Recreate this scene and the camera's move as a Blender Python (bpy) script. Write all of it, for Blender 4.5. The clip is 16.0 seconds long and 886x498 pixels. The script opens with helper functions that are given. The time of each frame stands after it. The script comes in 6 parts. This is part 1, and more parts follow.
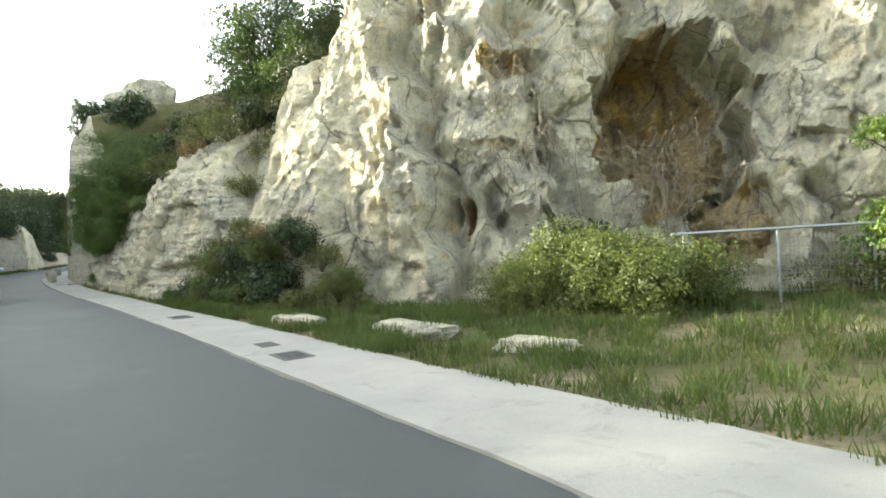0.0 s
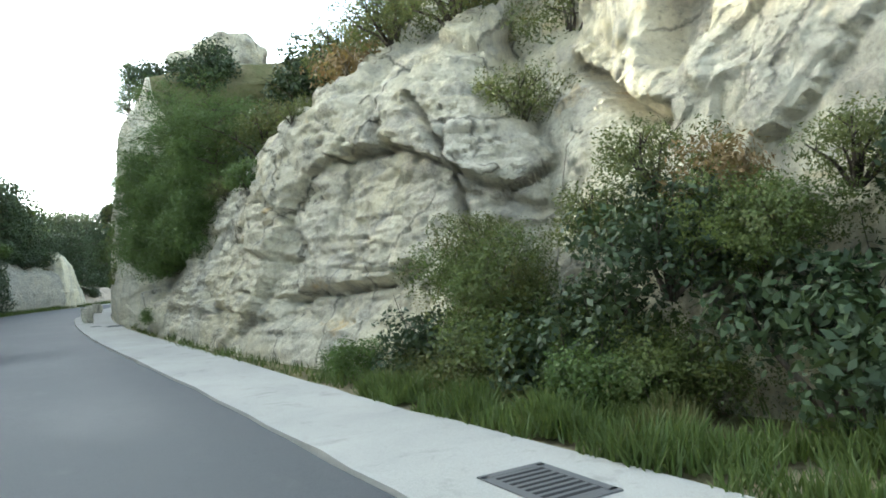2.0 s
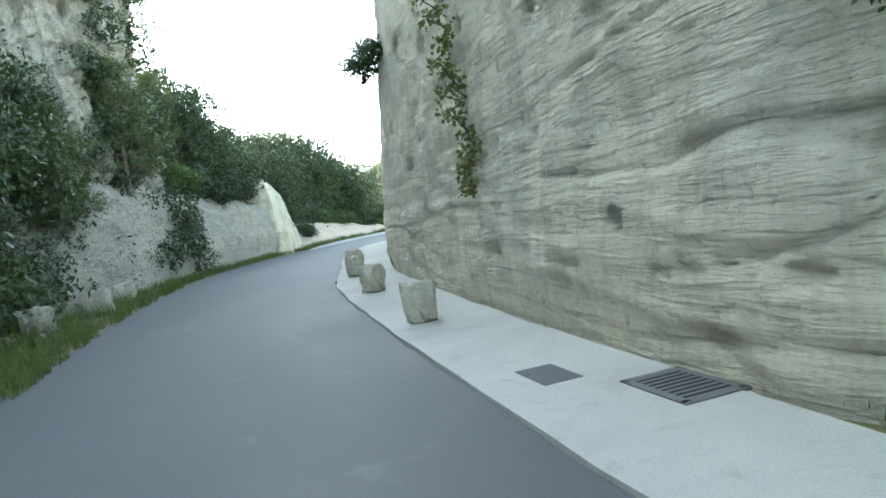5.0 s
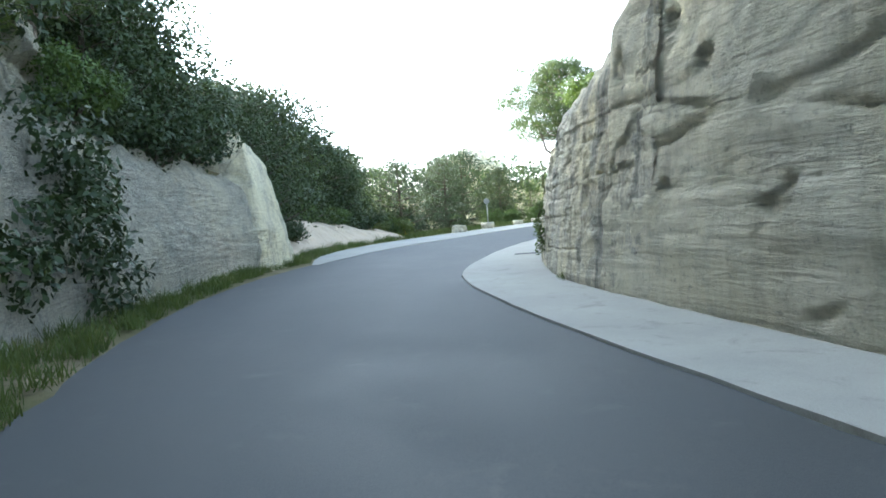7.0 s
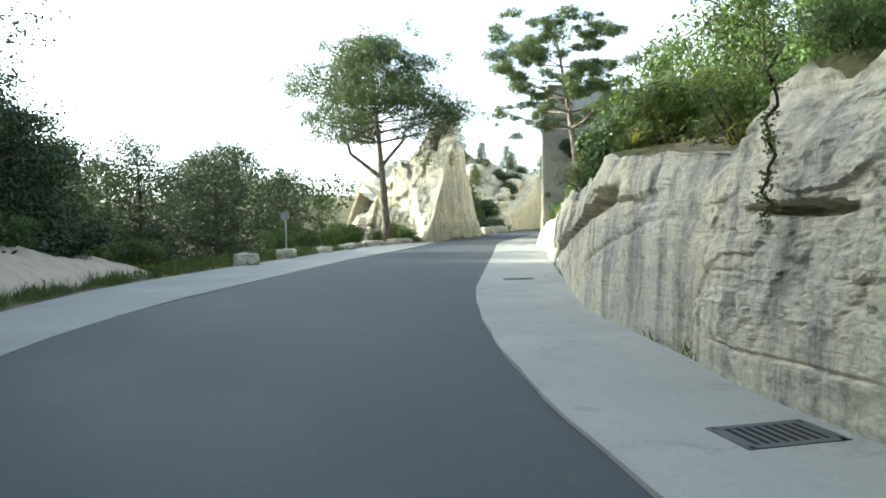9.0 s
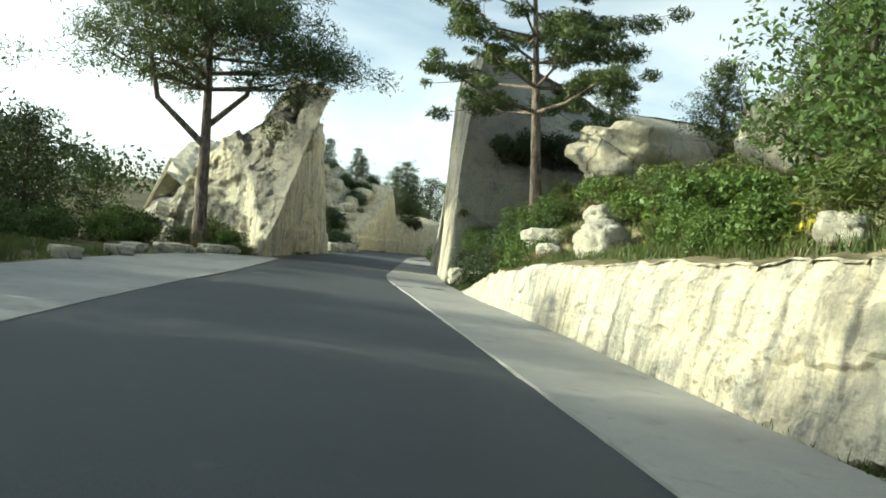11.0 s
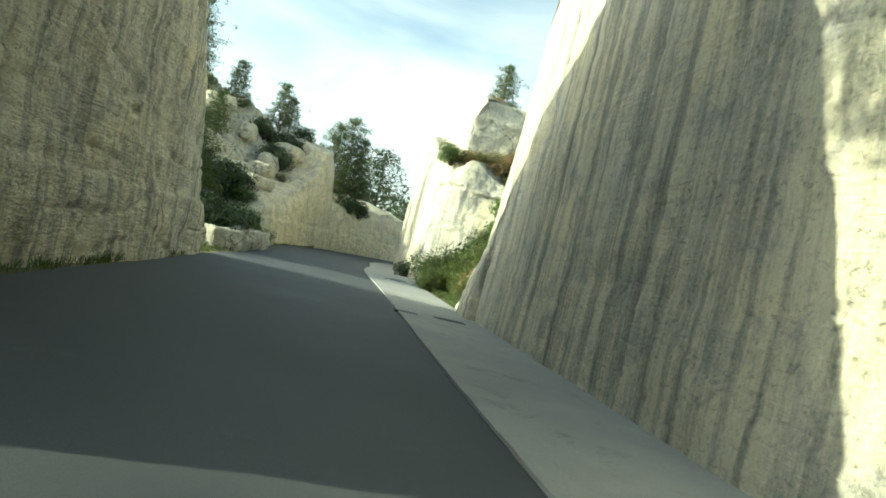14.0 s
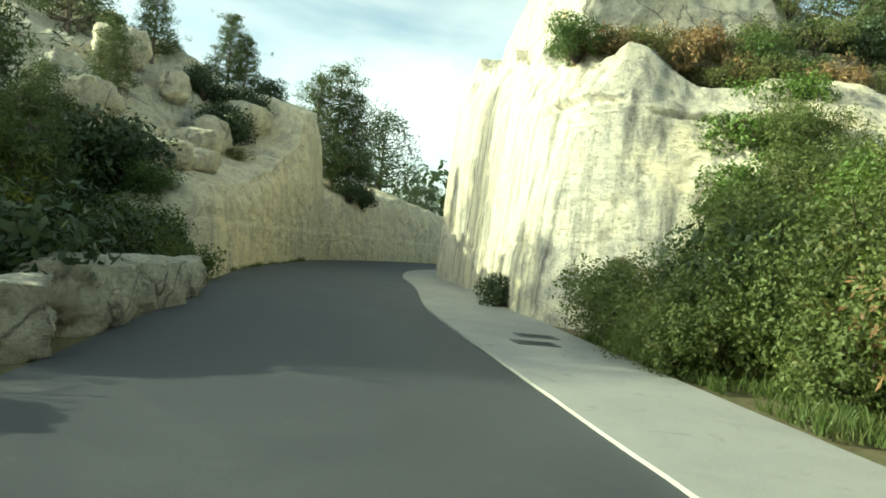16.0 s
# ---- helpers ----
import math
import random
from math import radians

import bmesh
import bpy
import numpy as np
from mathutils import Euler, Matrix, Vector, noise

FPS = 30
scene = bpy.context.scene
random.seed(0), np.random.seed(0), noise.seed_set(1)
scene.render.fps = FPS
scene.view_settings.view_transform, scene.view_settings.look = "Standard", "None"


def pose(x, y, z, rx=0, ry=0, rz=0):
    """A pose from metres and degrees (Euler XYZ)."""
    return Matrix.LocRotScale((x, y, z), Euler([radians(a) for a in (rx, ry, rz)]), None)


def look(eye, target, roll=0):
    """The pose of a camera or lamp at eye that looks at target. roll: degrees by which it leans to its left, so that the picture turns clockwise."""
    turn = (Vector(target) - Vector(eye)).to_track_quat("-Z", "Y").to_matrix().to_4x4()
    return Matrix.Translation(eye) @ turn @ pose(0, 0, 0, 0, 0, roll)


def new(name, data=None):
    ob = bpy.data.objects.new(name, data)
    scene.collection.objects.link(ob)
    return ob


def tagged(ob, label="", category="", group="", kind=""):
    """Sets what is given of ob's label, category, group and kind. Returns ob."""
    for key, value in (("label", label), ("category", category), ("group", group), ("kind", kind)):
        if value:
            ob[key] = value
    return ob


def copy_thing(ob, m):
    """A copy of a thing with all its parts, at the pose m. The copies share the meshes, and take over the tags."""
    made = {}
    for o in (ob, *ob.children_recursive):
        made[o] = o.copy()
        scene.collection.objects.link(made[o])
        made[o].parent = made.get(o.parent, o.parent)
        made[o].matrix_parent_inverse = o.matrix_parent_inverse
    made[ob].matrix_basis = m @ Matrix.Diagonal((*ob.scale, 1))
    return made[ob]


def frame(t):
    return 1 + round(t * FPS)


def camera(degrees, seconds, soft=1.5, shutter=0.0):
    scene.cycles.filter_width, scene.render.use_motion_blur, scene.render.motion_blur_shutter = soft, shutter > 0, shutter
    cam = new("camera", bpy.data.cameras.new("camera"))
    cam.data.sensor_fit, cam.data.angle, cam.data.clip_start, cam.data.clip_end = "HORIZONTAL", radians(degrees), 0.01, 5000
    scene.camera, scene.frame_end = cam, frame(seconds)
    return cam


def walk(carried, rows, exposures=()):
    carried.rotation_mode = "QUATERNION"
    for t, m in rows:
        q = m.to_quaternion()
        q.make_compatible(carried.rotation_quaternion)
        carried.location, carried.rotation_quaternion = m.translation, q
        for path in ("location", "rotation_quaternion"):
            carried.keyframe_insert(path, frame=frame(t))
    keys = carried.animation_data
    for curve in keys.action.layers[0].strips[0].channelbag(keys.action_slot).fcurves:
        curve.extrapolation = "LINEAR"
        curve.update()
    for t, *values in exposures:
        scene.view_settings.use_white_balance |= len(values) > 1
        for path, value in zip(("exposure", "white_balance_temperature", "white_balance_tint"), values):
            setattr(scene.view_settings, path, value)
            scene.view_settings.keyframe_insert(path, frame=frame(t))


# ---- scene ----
# ---- camera and walk ----
cam = camera(63.48, 16.0, soft=1.7)
PATH = [
    (0.00, 2.943, -4.934, 1.543, 88.07, 3.67, 5.82),
    (0.50, 1.201, -1.886, 1.440, 89.79, 2.29, 5.09),
    (1.00, -0.481, 0.780, 1.306, 91.09, 2.93, 6.24),
    (1.50, -2.087, 3.091, 1.173, 91.44, 3.28, 7.70),
    (2.00, -3.741, 5.359, 1.067, 91.52, 3.61, 8.93),
    (2.50, -5.494, 7.587, 1.000, 91.51, 2.85, 11.16),
    (3.00, -7.352, 9.960, 0.995, 91.32, 2.23, 12.48),
    (3.50, -9.322, 12.538, 0.995, 90.00, 2.14, 13.64),
    (4.00, -11.452, 15.017, 1.012, 87.73, 3.64, 15.75),
    (4.50, -13.533, 17.430, 1.057, 86.91, 5.59, 18.85),
    (5.00, -15.513, 19.703, 1.169, 86.44, 8.75, 22.13),
    (5.20, -16.254, 20.632, 1.221, 86.41, 9.03, 23.05),
    (5.70, -18.613, 23.192, 1.285, 86.30, 9.82, 24.33),
    (6.25, -21.733, 26.491, 1.269, 86.53, 8.00, 22.49),
    (6.80, -24.708, 30.059, 1.216, 86.85, 5.20, 18.32),
    (7.30, -26.683, 33.333, 1.186, 86.93, 3.42, 13.47),
    (7.50, -27.316, 34.610, 1.180, 86.88, 3.46, 11.69),
    (8.00, -28.699, 37.846, 1.176, 86.82, 2.13, 6.39),
    (8.50, -29.719, 41.188, 1.212, 87.16, 2.02, 1.46),
    (9.00, -30.538, 44.613, 1.223, 87.75, 1.51, -3.51),
    (9.50, -31.094, 48.028, 1.237, 88.11, 0.05, -7.81),
    (9.70, -31.255, 49.359, 1.243, 88.41, -0.22, -9.70),
    (10.20, -31.500, 52.835, 1.239, 88.94, -2.25, -13.64),
    (10.75, -31.274, 56.849, 1.209, 89.56, -5.54, -17.01),
    (11.30, -30.722, 61.055, 1.182, 90.13, -8.71, -19.64),
    (11.80, -30.106, 65.038, 1.186, 90.53, -10.43, -21.59),
    (12.00, -29.871, 66.670, 1.195, 90.55, -10.52, -22.20),
    (12.50, -29.242, 70.717, 1.222, 90.97, -11.59, -24.14),
    (13.00, -28.307, 74.808, 1.237, 91.10, -12.18, -24.42),
    (13.50, -27.371, 79.013, 1.187, 90.98, -13.03, -24.83),
    (14.00, -26.383, 83.235, 1.158, 90.83, -13.25, -25.70),
    (14.50, -25.350, 87.368, 1.148, 90.97, -12.83, -26.53),
    (15.00, -24.326, 91.378, 1.151, 90.77, -11.73, -26.95),
    (15.50, -23.292, 95.266, 1.159, 90.49, -9.41, -27.37),
    (16.00, -22.185, 99.094, 1.180, 89.79, -6.28, -26.64),
]
EXPOSURES = [(0.0, 2.15, 6600, 1), (1.5, 2.25, 6200, 1), (2.5, 2.45, 5800, -2), (3.0, 2.35, 5750, -2), (3.6, 2.2, 5700, -3), (4.0, 2.5, 5750, -3), (4.5, 2.85, 5800, -3), (5.0, 2.95, 5700, -3), (7.4, 2.4, 5500, 1), (8.5, 1.95, 5600, 0), (9.6, 1.2, 5800, -1), (11.9, 0.45, 6000, -10), (13.0, 0.9, 5800, -13), (15.0, 0.82, 6200, -15), (16.0, 0.74, 6250, -18)]

walk(cam, [(t, pose(x, y, z, rx, ry, rz)) for t, x, y, z, rx, ry, rz in PATH], exposures=EXPOSURES)

# ---- light ----
SUN_AZ = math.atan2(0.30, -1.0)
SUN_EL = radians(16.5)
sun_way = Vector((math.cos(SUN_AZ) * math.cos(SUN_EL), math.sin(SUN_AZ) * math.cos(SUN_EL), math.sin(SUN_EL)))
sun = new("sun", bpy.data.lights.new("sun", "SUN"))
sun.data.energy, sun.data.angle, sun.data.color = 5.0, radians(0.6), (1.0, 0.91, 0.70)
sun.matrix_world = look(sun_way * 100, (0, 0, 0))
world = bpy.data.worlds.new("sky")
scene.world = world
world.use_nodes = True
wn = world.node_tree
sky = wn.nodes.new("ShaderNodeTexSky")
sky.sky_type, sky.sun_disc = "NISHITA", False
sky.sun_elevation, sky.sun_rotation = SUN_EL, math.pi / 2 - SUN_AZ
sky.air_density, sky.dust_density, sky.ozone_density = 1.0, 2.4, 1.0
wn.nodes["Background"].inputs["Strength"].default_value = 0.15
# thin white cloud that thickens towards the horizon
wtc = wn.nodes.new("ShaderNodeTexCoord")
wmap = wn.nodes.new("ShaderNodeMapping")
wmap.inputs["Scale"].default_value = (1.2, 1.2, 3.6)
wn.links.new(wtc.outputs["Generated"], wmap.inputs["Vector"])
wcl = wn.nodes.new("ShaderNodeTexNoise")
wcl.inputs["Scale"].default_value, wcl.inputs["Detail"].default_value, wcl.inputs["Roughness"].default_value, wcl.inputs["Distortion"].default_value = 1.5, 5, 0.5, 0.4
wn.links.new(wmap.outputs["Vector"], wcl.inputs["Vector"])
wrmp = wn.nodes.new("ShaderNodeValToRGB")
wrmp.color_ramp.elements[0].position, wrmp.color_ramp.elements[0].color = 0.36, (0, 0, 0, 1)
wrmp.color_ramp.elements[1].position, wrmp.color_ramp.elements[1].color = 0.64, (0.9, 0.9, 0.9, 1)
wn.links.new(wcl.outputs["Fac"], wrmp.inputs["Fac"])
wbw = wn.nodes.new("ShaderNodeRGBToBW")
wn.links.new(sky.outputs["Color"], wbw.inputs["Color"])
wgain = wn.nodes.new("ShaderNodeMath")
wgain.operation = "MULTIPLY"
wgain.inputs[1].default_value = 2.4
wn.links.new(wbw.outputs["Val"], wgain.inputs[0])
wmix = wn.nodes.new("ShaderNodeMix")
wmix.data_type = "RGBA"
wn.links.new(wrmp.outputs["Color"], wmix.inputs[0])
wn.links.new(sky.outputs["Color"], wmix.inputs[6])
wn.links.new(wgain.outputs[0], wmix.inputs[7])
wn.links.new(wmix.outputs[2], wn.nodes["Background"].inputs["Color"])

# ---- noise in numpy ----
_rs = np.random.RandomState(5)
_perm = np.concatenate([_rs.permutation(256)] * 3)
_grad = _rs.normal(size=(256, 3))
_grad /= np.linalg.norm(_grad, axis=1)[:, None]
_rand = _rs.rand(256, 3)


def _hash(i, j, k):
    return _perm[(_perm[(_perm[i & 255] + j) & 511] + k) & 511]


def gnoise(p):
    """Gradient noise of points (n, 3), about -1 to 1."""
    b = np.floor(p).astype(np.int64)
    f = p - b
    u = f * f * f * (f * (f * 6 - 15) + 10)
    out = 0
    for dx in (0, 1):
        for dy in (0, 1):
            for dz in (0, 1):
                g = _grad[_hash(b[:, 0] + dx, b[:, 1] + dy, b[:, 2] + dz)]
                d = ((f - (dx, dy, dz)) * g).sum(1)
                w = (u[:, 0] if dx else 1 - u[:, 0]) * (u[:, 1] if dy else 1 - u[:, 1]) * (u[:, 2] if dz else 1 - u[:, 2])
                out = out + d * w
    return out * 1.6


def fbm(p, octaves=4, gain=0.5):
    p = np.asarray(p, float)
    total, amp = 0, 1.0
    for _ in range(octaves):
        total = total + amp * gnoise(p)
        p, amp = p * 2.03 + 17.3, amp * gain
    return total


def cells(p):
    """Distances to the nearest and the second nearest cell point, and a random number of the cell."""
    p = np.asarray(p, float)
    b = np.floor(p).astype(np.int64)
    f1, f2, r = np.full(len(p), 9.0), np.full(len(p), 9.0), np.zeros(len(p))
    for dx in (-1, 0, 1):
        for dy in (-1, 0, 1):
            for dz in (-1, 0, 1):
                c = b + (dx, dy, dz)
                h = _hash(c[:, 0], c[:, 1], c[:, 2])
                d = np.linalg.norm(c + _rand[h] - p, axis=1)
                near = d < f1
                f2 = np.where(near, f1, np.minimum(f2, d))
                r = np.where(near, _rand[h][:, 0], r)
                f1 = np.where(near, d, f1)
    return f1, f2, r


def facet(p):
    """Tilted flat faces with sharp creases between them: height, distance to the nearest crease, number of the face."""
    p = np.asarray(p, float)
    b = np.floor(p).astype(np.int64)
    n = len(p)
    f1, f2, best, cell = np.full(n, 9.0), np.full(n, 9.0), np.zeros((n, 3)), np.zeros(n, np.int64)
    for dx in (-1, 0, 1):
        for dy in (-1, 0, 1):
            for dz in (-1, 0, 1):
                c = b + (dx, dy, dz)
                h = _hash(c[:, 0], c[:, 1], c[:, 2])
                way = p - c - _rand[h]
                d = np.sqrt((way * way).sum(1))
                near = d < f1
                f2 = np.where(near, f1, np.minimum(f2, d))
                best[near], cell[near] = way[near], h[near]
                f1 = np.where(near, d, f1)
    return (best * _grad[cell]).sum(1) + 0.5 * (_rand[cell, 1] - 0.5), f2 - f1, _rand[cell, 0]


def smooth(a, b, x):
    t = np.clip((np.asarray(x, float) - a) / (b - a), 0, 1)
    return t * t * (3 - 2 * t)


# ---- materials ----
def material(name, rough=0.8, spec=0.3):
    m = bpy.data.materials.new(name)
    m.use_nodes = True
    b = m.node_tree.nodes["Principled BSDF"]
    b.inputs["Roughness"].default_value = rough
    b.inputs["Specular IOR Level"].default_value = spec
    return m, m.node_tree, b


def node(nt, kind, **values):
    n = nt.nodes.new(kind)
    for key, value in values.items():
        n.inputs[key].default_value = value
    return n


def coords(nt, scale=(1, 1, 1), turn=(0, 0, 0)):
    tc = nt.nodes.new("ShaderNodeTexCoord")
    mp = node(nt, "ShaderNodeMapping", Scale=scale, Rotation=turn)
    nt.links.new(tc.outputs["Object"], mp.inputs["Vector"])
    return mp.outputs["Vector"]


def noise_tex(nt, vec, scale, detail=5, rough=0.6, distortion=0.0):
    n = node(nt, "ShaderNodeTexNoise", Scale=scale, Detail=detail, Roughness=rough, Distortion=distortion)
    nt.links.new(vec, n.inputs["Vector"])
    return n.outputs["Fac"]


def ramp(nt, fac, stops):
    r = nt.nodes.new("ShaderNodeValToRGB")
    while len(r.color_ramp.elements) < len(stops):
        r.color_ramp.elements.new(0.5)
    for e, (at, c) in zip(r.color_ramp.elements, stops):
        e.position, e.color = at, (*c, 1) if len(c) == 3 else c
    nt.links.new(fac, r.inputs["Fac"])
    return r.outputs["Color"]


def grey(nt, fac, a, b):
    return ramp(nt, fac, [(a, (0, 0, 0)), (b, (1, 1, 1))])


def mix(nt, fac, a, b, blend="MIX"):
    m = nt.nodes.new("ShaderNodeMix")
    m.data_type, m.blend_type = "RGBA", blend
    for sock, v in ((m.inputs[0], fac), (m.inputs[6], a), (m.inputs[7], b)):
        if isinstance(v, (tuple, list)):
            sock.default_value = (*v, 1)
        elif isinstance(v, (int, float)):
            sock.default_value = v
        else:
            nt.links.new(v, sock)
    return m.outputs[2]


def bump(nt, bsdf, layers):
    last = None
    for height, strength, distance in layers:
        b = node(nt, "ShaderNodeBump", Strength=strength, Distance=distance)
        nt.links.new(height, b.inputs["Height"])
        if last:
            nt.links.new(last, b.inputs["Normal"])
        last = b.outputs["Normal"]
    nt.links.new(last, bsdf.inputs["Normal"])


def rock_material(name, cream, pale, dark, ochre, streaks=0.6, tooling=0.0, ochre_share=0.6, cracks=0.8, relief=1.0):
    """Limestone: cream body, grey weathered skin in patches and runs, ochre where it has broken."""
    m, nt, b = material(name, 0.92, 0.15)
    v = coords(nt)
    big = noise_tex(nt, v, 0.45, 6, 0.62, 0.6)
    col = mix(nt, grey(nt, big, 0.36, 0.62), cream, pale)
    mid = noise_tex(nt, v, 1.7, 7, 0.66, 0.4)
    col = mix(nt, grey(nt, mid, 0.50, 0.74), col, dark)
    patch = noise_tex(nt, coords(nt, (1.3, 1.3, 1.0)), 0.8, 5, 0.6, 1.0)
    col = mix(nt, grey(nt, patch, ochre_share, ochre_share + 0.14), col, ochre)
    runs = noise_tex(nt, coords(nt, (2.2, 2.2, 0.13)), 1.5, 5, 0.62, 0.25)
    runs2 = noise_tex(nt, coords(nt, (6.5, 6.5, 0.3)), 1.2, 4, 0.6, 0.2)
    soot = tuple(c * 0.45 for c in dark)
    f = node(nt, "ShaderNodeMath")
    f.operation = "MULTIPLY"
    nt.links.new(grey(nt, runs, 0.47, 0.70), f.inputs[0])
    f.inputs[1].default_value = streaks
    col = mix(nt, f.outputs[0], col, soot)
    f2 = node(nt, "ShaderNodeMath")
    f2.operation = "MULTIPLY"
    nt.links.new(grey(nt, runs2, 0.52, 0.78), f2.inputs[0])
    f2.inputs[1].default_value = streaks * 0.5
    col = mix(nt, f2.outputs[0], col, soot)
    fine = noise_tex(nt, v, 22, 6, 0.7)
    crack = node(nt, "ShaderNodeTexVoronoi", Scale=0.8)
    crack.feature = "DISTANCE_TO_EDGE"
    bend = node(nt, "ShaderNodeTexNoise", Scale=1.1, Detail=5, Roughness=0.65)
    nt.links.new(v, bend.inputs["Vector"])
    way = node(nt, "ShaderNodeVectorMath")
    way.operation = "MULTIPLY_ADD"
    nt.links.new(bend.outputs["Color"], way.inputs[0])
    way.inputs[1].default_value = (0.45, 0.45, 0.45)
    nt.links.new(coords(nt, (1, 1, 0.75)), way.inputs[2])
    nt.links.new(way.outputs[0], crack.inputs["Vector"])
    line = grey(nt, crack.outputs["Distance"], 0.0, 0.022)
    some = grey(nt, noise_tex(nt, v, 0.9, 3, 0.5), 0.46, 0.54)
    line = mix(nt, some, (1, 1, 1), line)
    col = mix(nt, cracks, col, mix(nt, 1.0, col, mix(nt, 0.75, (1, 1, 1), line), "MULTIPLY"))
    strata = grey(nt, noise_tex(nt, coords(nt, (0.7, 0.7, 7.0)), 2.6, 6, 0.62, 0.5), 0.40, 0.60)
    pits = grey(nt, noise_tex(nt, coords(nt, (1, 1, 1.6)), 8.5, 5, 0.72, 0.6), 0.30, 0.44)
    col = mix(nt, 0.55, col, mix(nt, 1.0, col, mix(nt, 0.6, (1, 1, 1), pits), "MULTIPLY"))
    col = mix(nt, 0.42, col, ramp(nt, fine, [(0.32, tuple(c * 0.4 for c in dark)), (0.62, (0.62, 0.58, 0.48))]), "OVERLAY")
    nt.links.new(col, b.inputs["Base Color"])
    layers = [(line, 0.7 * cracks, 0.07), (strata, 0.55, 0.035), (pits, 0.7, 0.05), (noise_tex(nt, v, 3.2, 9, 0.72, 0.3), relief, 0.16 * relief), (noise_tex(nt, coords(nt, (1, 1, 3.2)), 7, 6, 0.7, 0.3), 0.6, 0.05), (fine, 0.7, 0.03), (noise_tex(nt, v, 70, 3, 0.6), 0.35, 0.006)]
    if tooling:
        marks = noise_tex(nt, coords(nt, (0.55, 0.55, 5.2), (0.10, 0.12, 0)), 2.2, 5, 0.62, 0.4)
        marks2 = noise_tex(nt, coords(nt, (7.0, 7.0, 0.8), (0.1, -0.5, 0)), 1.6, 3, 0.6, 0.2)
        layers += [(grey(nt, marks, 0.36, 0.62), tooling, 0.055), (marks2, tooling * 0.6, 0.03)]
    bump(nt, b, layers)
    return m


ROCK_WILD = rock_material("limestone_weathered", (0.76, 0.70, 0.54), (0.68, 0.65, 0.56), (0.40, 0.39, 0.36), (0.72, 0.56, 0.30), 0.35, 0.0, 0.62)
ROCK_CUT = rock_material("limestone_quarried", (0.76, 0.69, 0.52), (0.69, 0.65, 0.53), (0.46, 0.44, 0.38), (0.72, 0.60, 0.37), 0.38, 0.22, 0.66, 0.35, 0.7)
ROCK_TOOLED = rock_material("limestone_tool_marks", (0.80, 0.74, 0.58), (0.74, 0.70, 0.59), (0.56, 0.54, 0.47), (0.74, 0.63, 0.42), 0.25, 0.6, 0.68, 0.0)
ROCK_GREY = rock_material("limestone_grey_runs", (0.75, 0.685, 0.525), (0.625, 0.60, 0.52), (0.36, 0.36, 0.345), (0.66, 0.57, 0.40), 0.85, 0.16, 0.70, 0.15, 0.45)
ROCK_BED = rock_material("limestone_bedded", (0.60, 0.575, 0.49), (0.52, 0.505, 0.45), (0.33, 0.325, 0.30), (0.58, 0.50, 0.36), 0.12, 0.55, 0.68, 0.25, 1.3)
ROCK_OCHRE = rock_material("limestone_ochre", (0.58, 0.45, 0.24), (0.50, 0.43, 0.31), (0.20, 0.15, 0.10), (0.62, 0.46, 0.18), 0.5, 0.0, 0.55)
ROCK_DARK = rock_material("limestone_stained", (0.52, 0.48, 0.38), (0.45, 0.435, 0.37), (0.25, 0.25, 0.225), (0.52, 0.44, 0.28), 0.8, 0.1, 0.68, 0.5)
ROCK_STONE = rock_material("limestone_block", (0.74, 0.70, 0.58), (0.66, 0.64, 0.56), (0.42, 0.41, 0.37), (0.68, 0.58, 0.38), 0.35, 0.1, 0.68)


def asphalt_material():
    m, nt, b = material("asphalt", 0.78, 0.4)
    v = coords(nt)
    grain = noise_tex(nt, v, 130, 3, 0.7)
    wear = noise_tex(nt, v, 0.5, 6, 0.65, 0.5)
    col = mix(nt, grey(nt, wear, 0.35, 0.7), (0.050, 0.054, 0.058), (0.082, 0.087, 0.092))
    dust = noise_tex(nt, v, 2.6, 5, 0.7)
    col = mix(nt, grey(nt, dust, 0.58, 0.95), col, (0.12, 0.12, 0.115))
    col = mix(nt, 0.45, col, ramp(nt, grain, [(0.35, (0.2, 0.2, 0.2)), (0.7, (0.75, 0.74, 0.72))]), "OVERLAY")
    nt.links.new(col, b.inputs["Base Color"])
    nt.links.new(ramp(nt, wear, [(0.3, (0.62,) * 3), (0.7, (0.85,) * 3)]), b.inputs["Roughness"])
    bump(nt, b, [(grain, 0.5, 0.006), (wear, 0.2, 0.03)])
    return m


def concrete_material(name, a, c, dark):
    m, nt, b = material(name, 0.88, 0.3)
    v = coords(nt)
    big = noise_tex(nt, v, 0.6, 6, 0.65, 0.4)
    col = mix(nt, grey(nt, big, 0.35, 0.66), a, c)
    stain = noise_tex(nt, v, 2.4, 6, 0.7, 0.8)
    col = mix(nt, grey(nt, stain, 0.56, 0.80), col, dark)
    grain = noise_tex(nt, v, 110, 3, 0.7)
    col = mix(nt, 0.3, col, ramp(nt, grain, [(0.3, (0.25,) * 3), (0.7, (0.7,) * 3)]), "OVERLAY")
    nt.links.new(col, b.inputs["Base Color"])
    bump(nt, b, [(grain, 0.45, 0.004), (stain, 0.2, 0.015)])
    return m


ASPHALT = asphalt_material()
CONCRETE = concrete_material("concrete", (0.37, 0.36, 0.325), (0.30, 0.295, 0.27), (0.20, 0.195, 0.17))
SAND = concrete_material("sandy_earth", (0.50, 0.41, 0.31), (0.42, 0.35, 0.27), (0.22, 0.19, 0.12))
IRON = material("cast_iron", 0.65, 0.5)[0]
IRON.node_tree.nodes["Principled BSDF"].inputs["Base Color"].default_value = (0.09, 0.09, 0.09, 1)


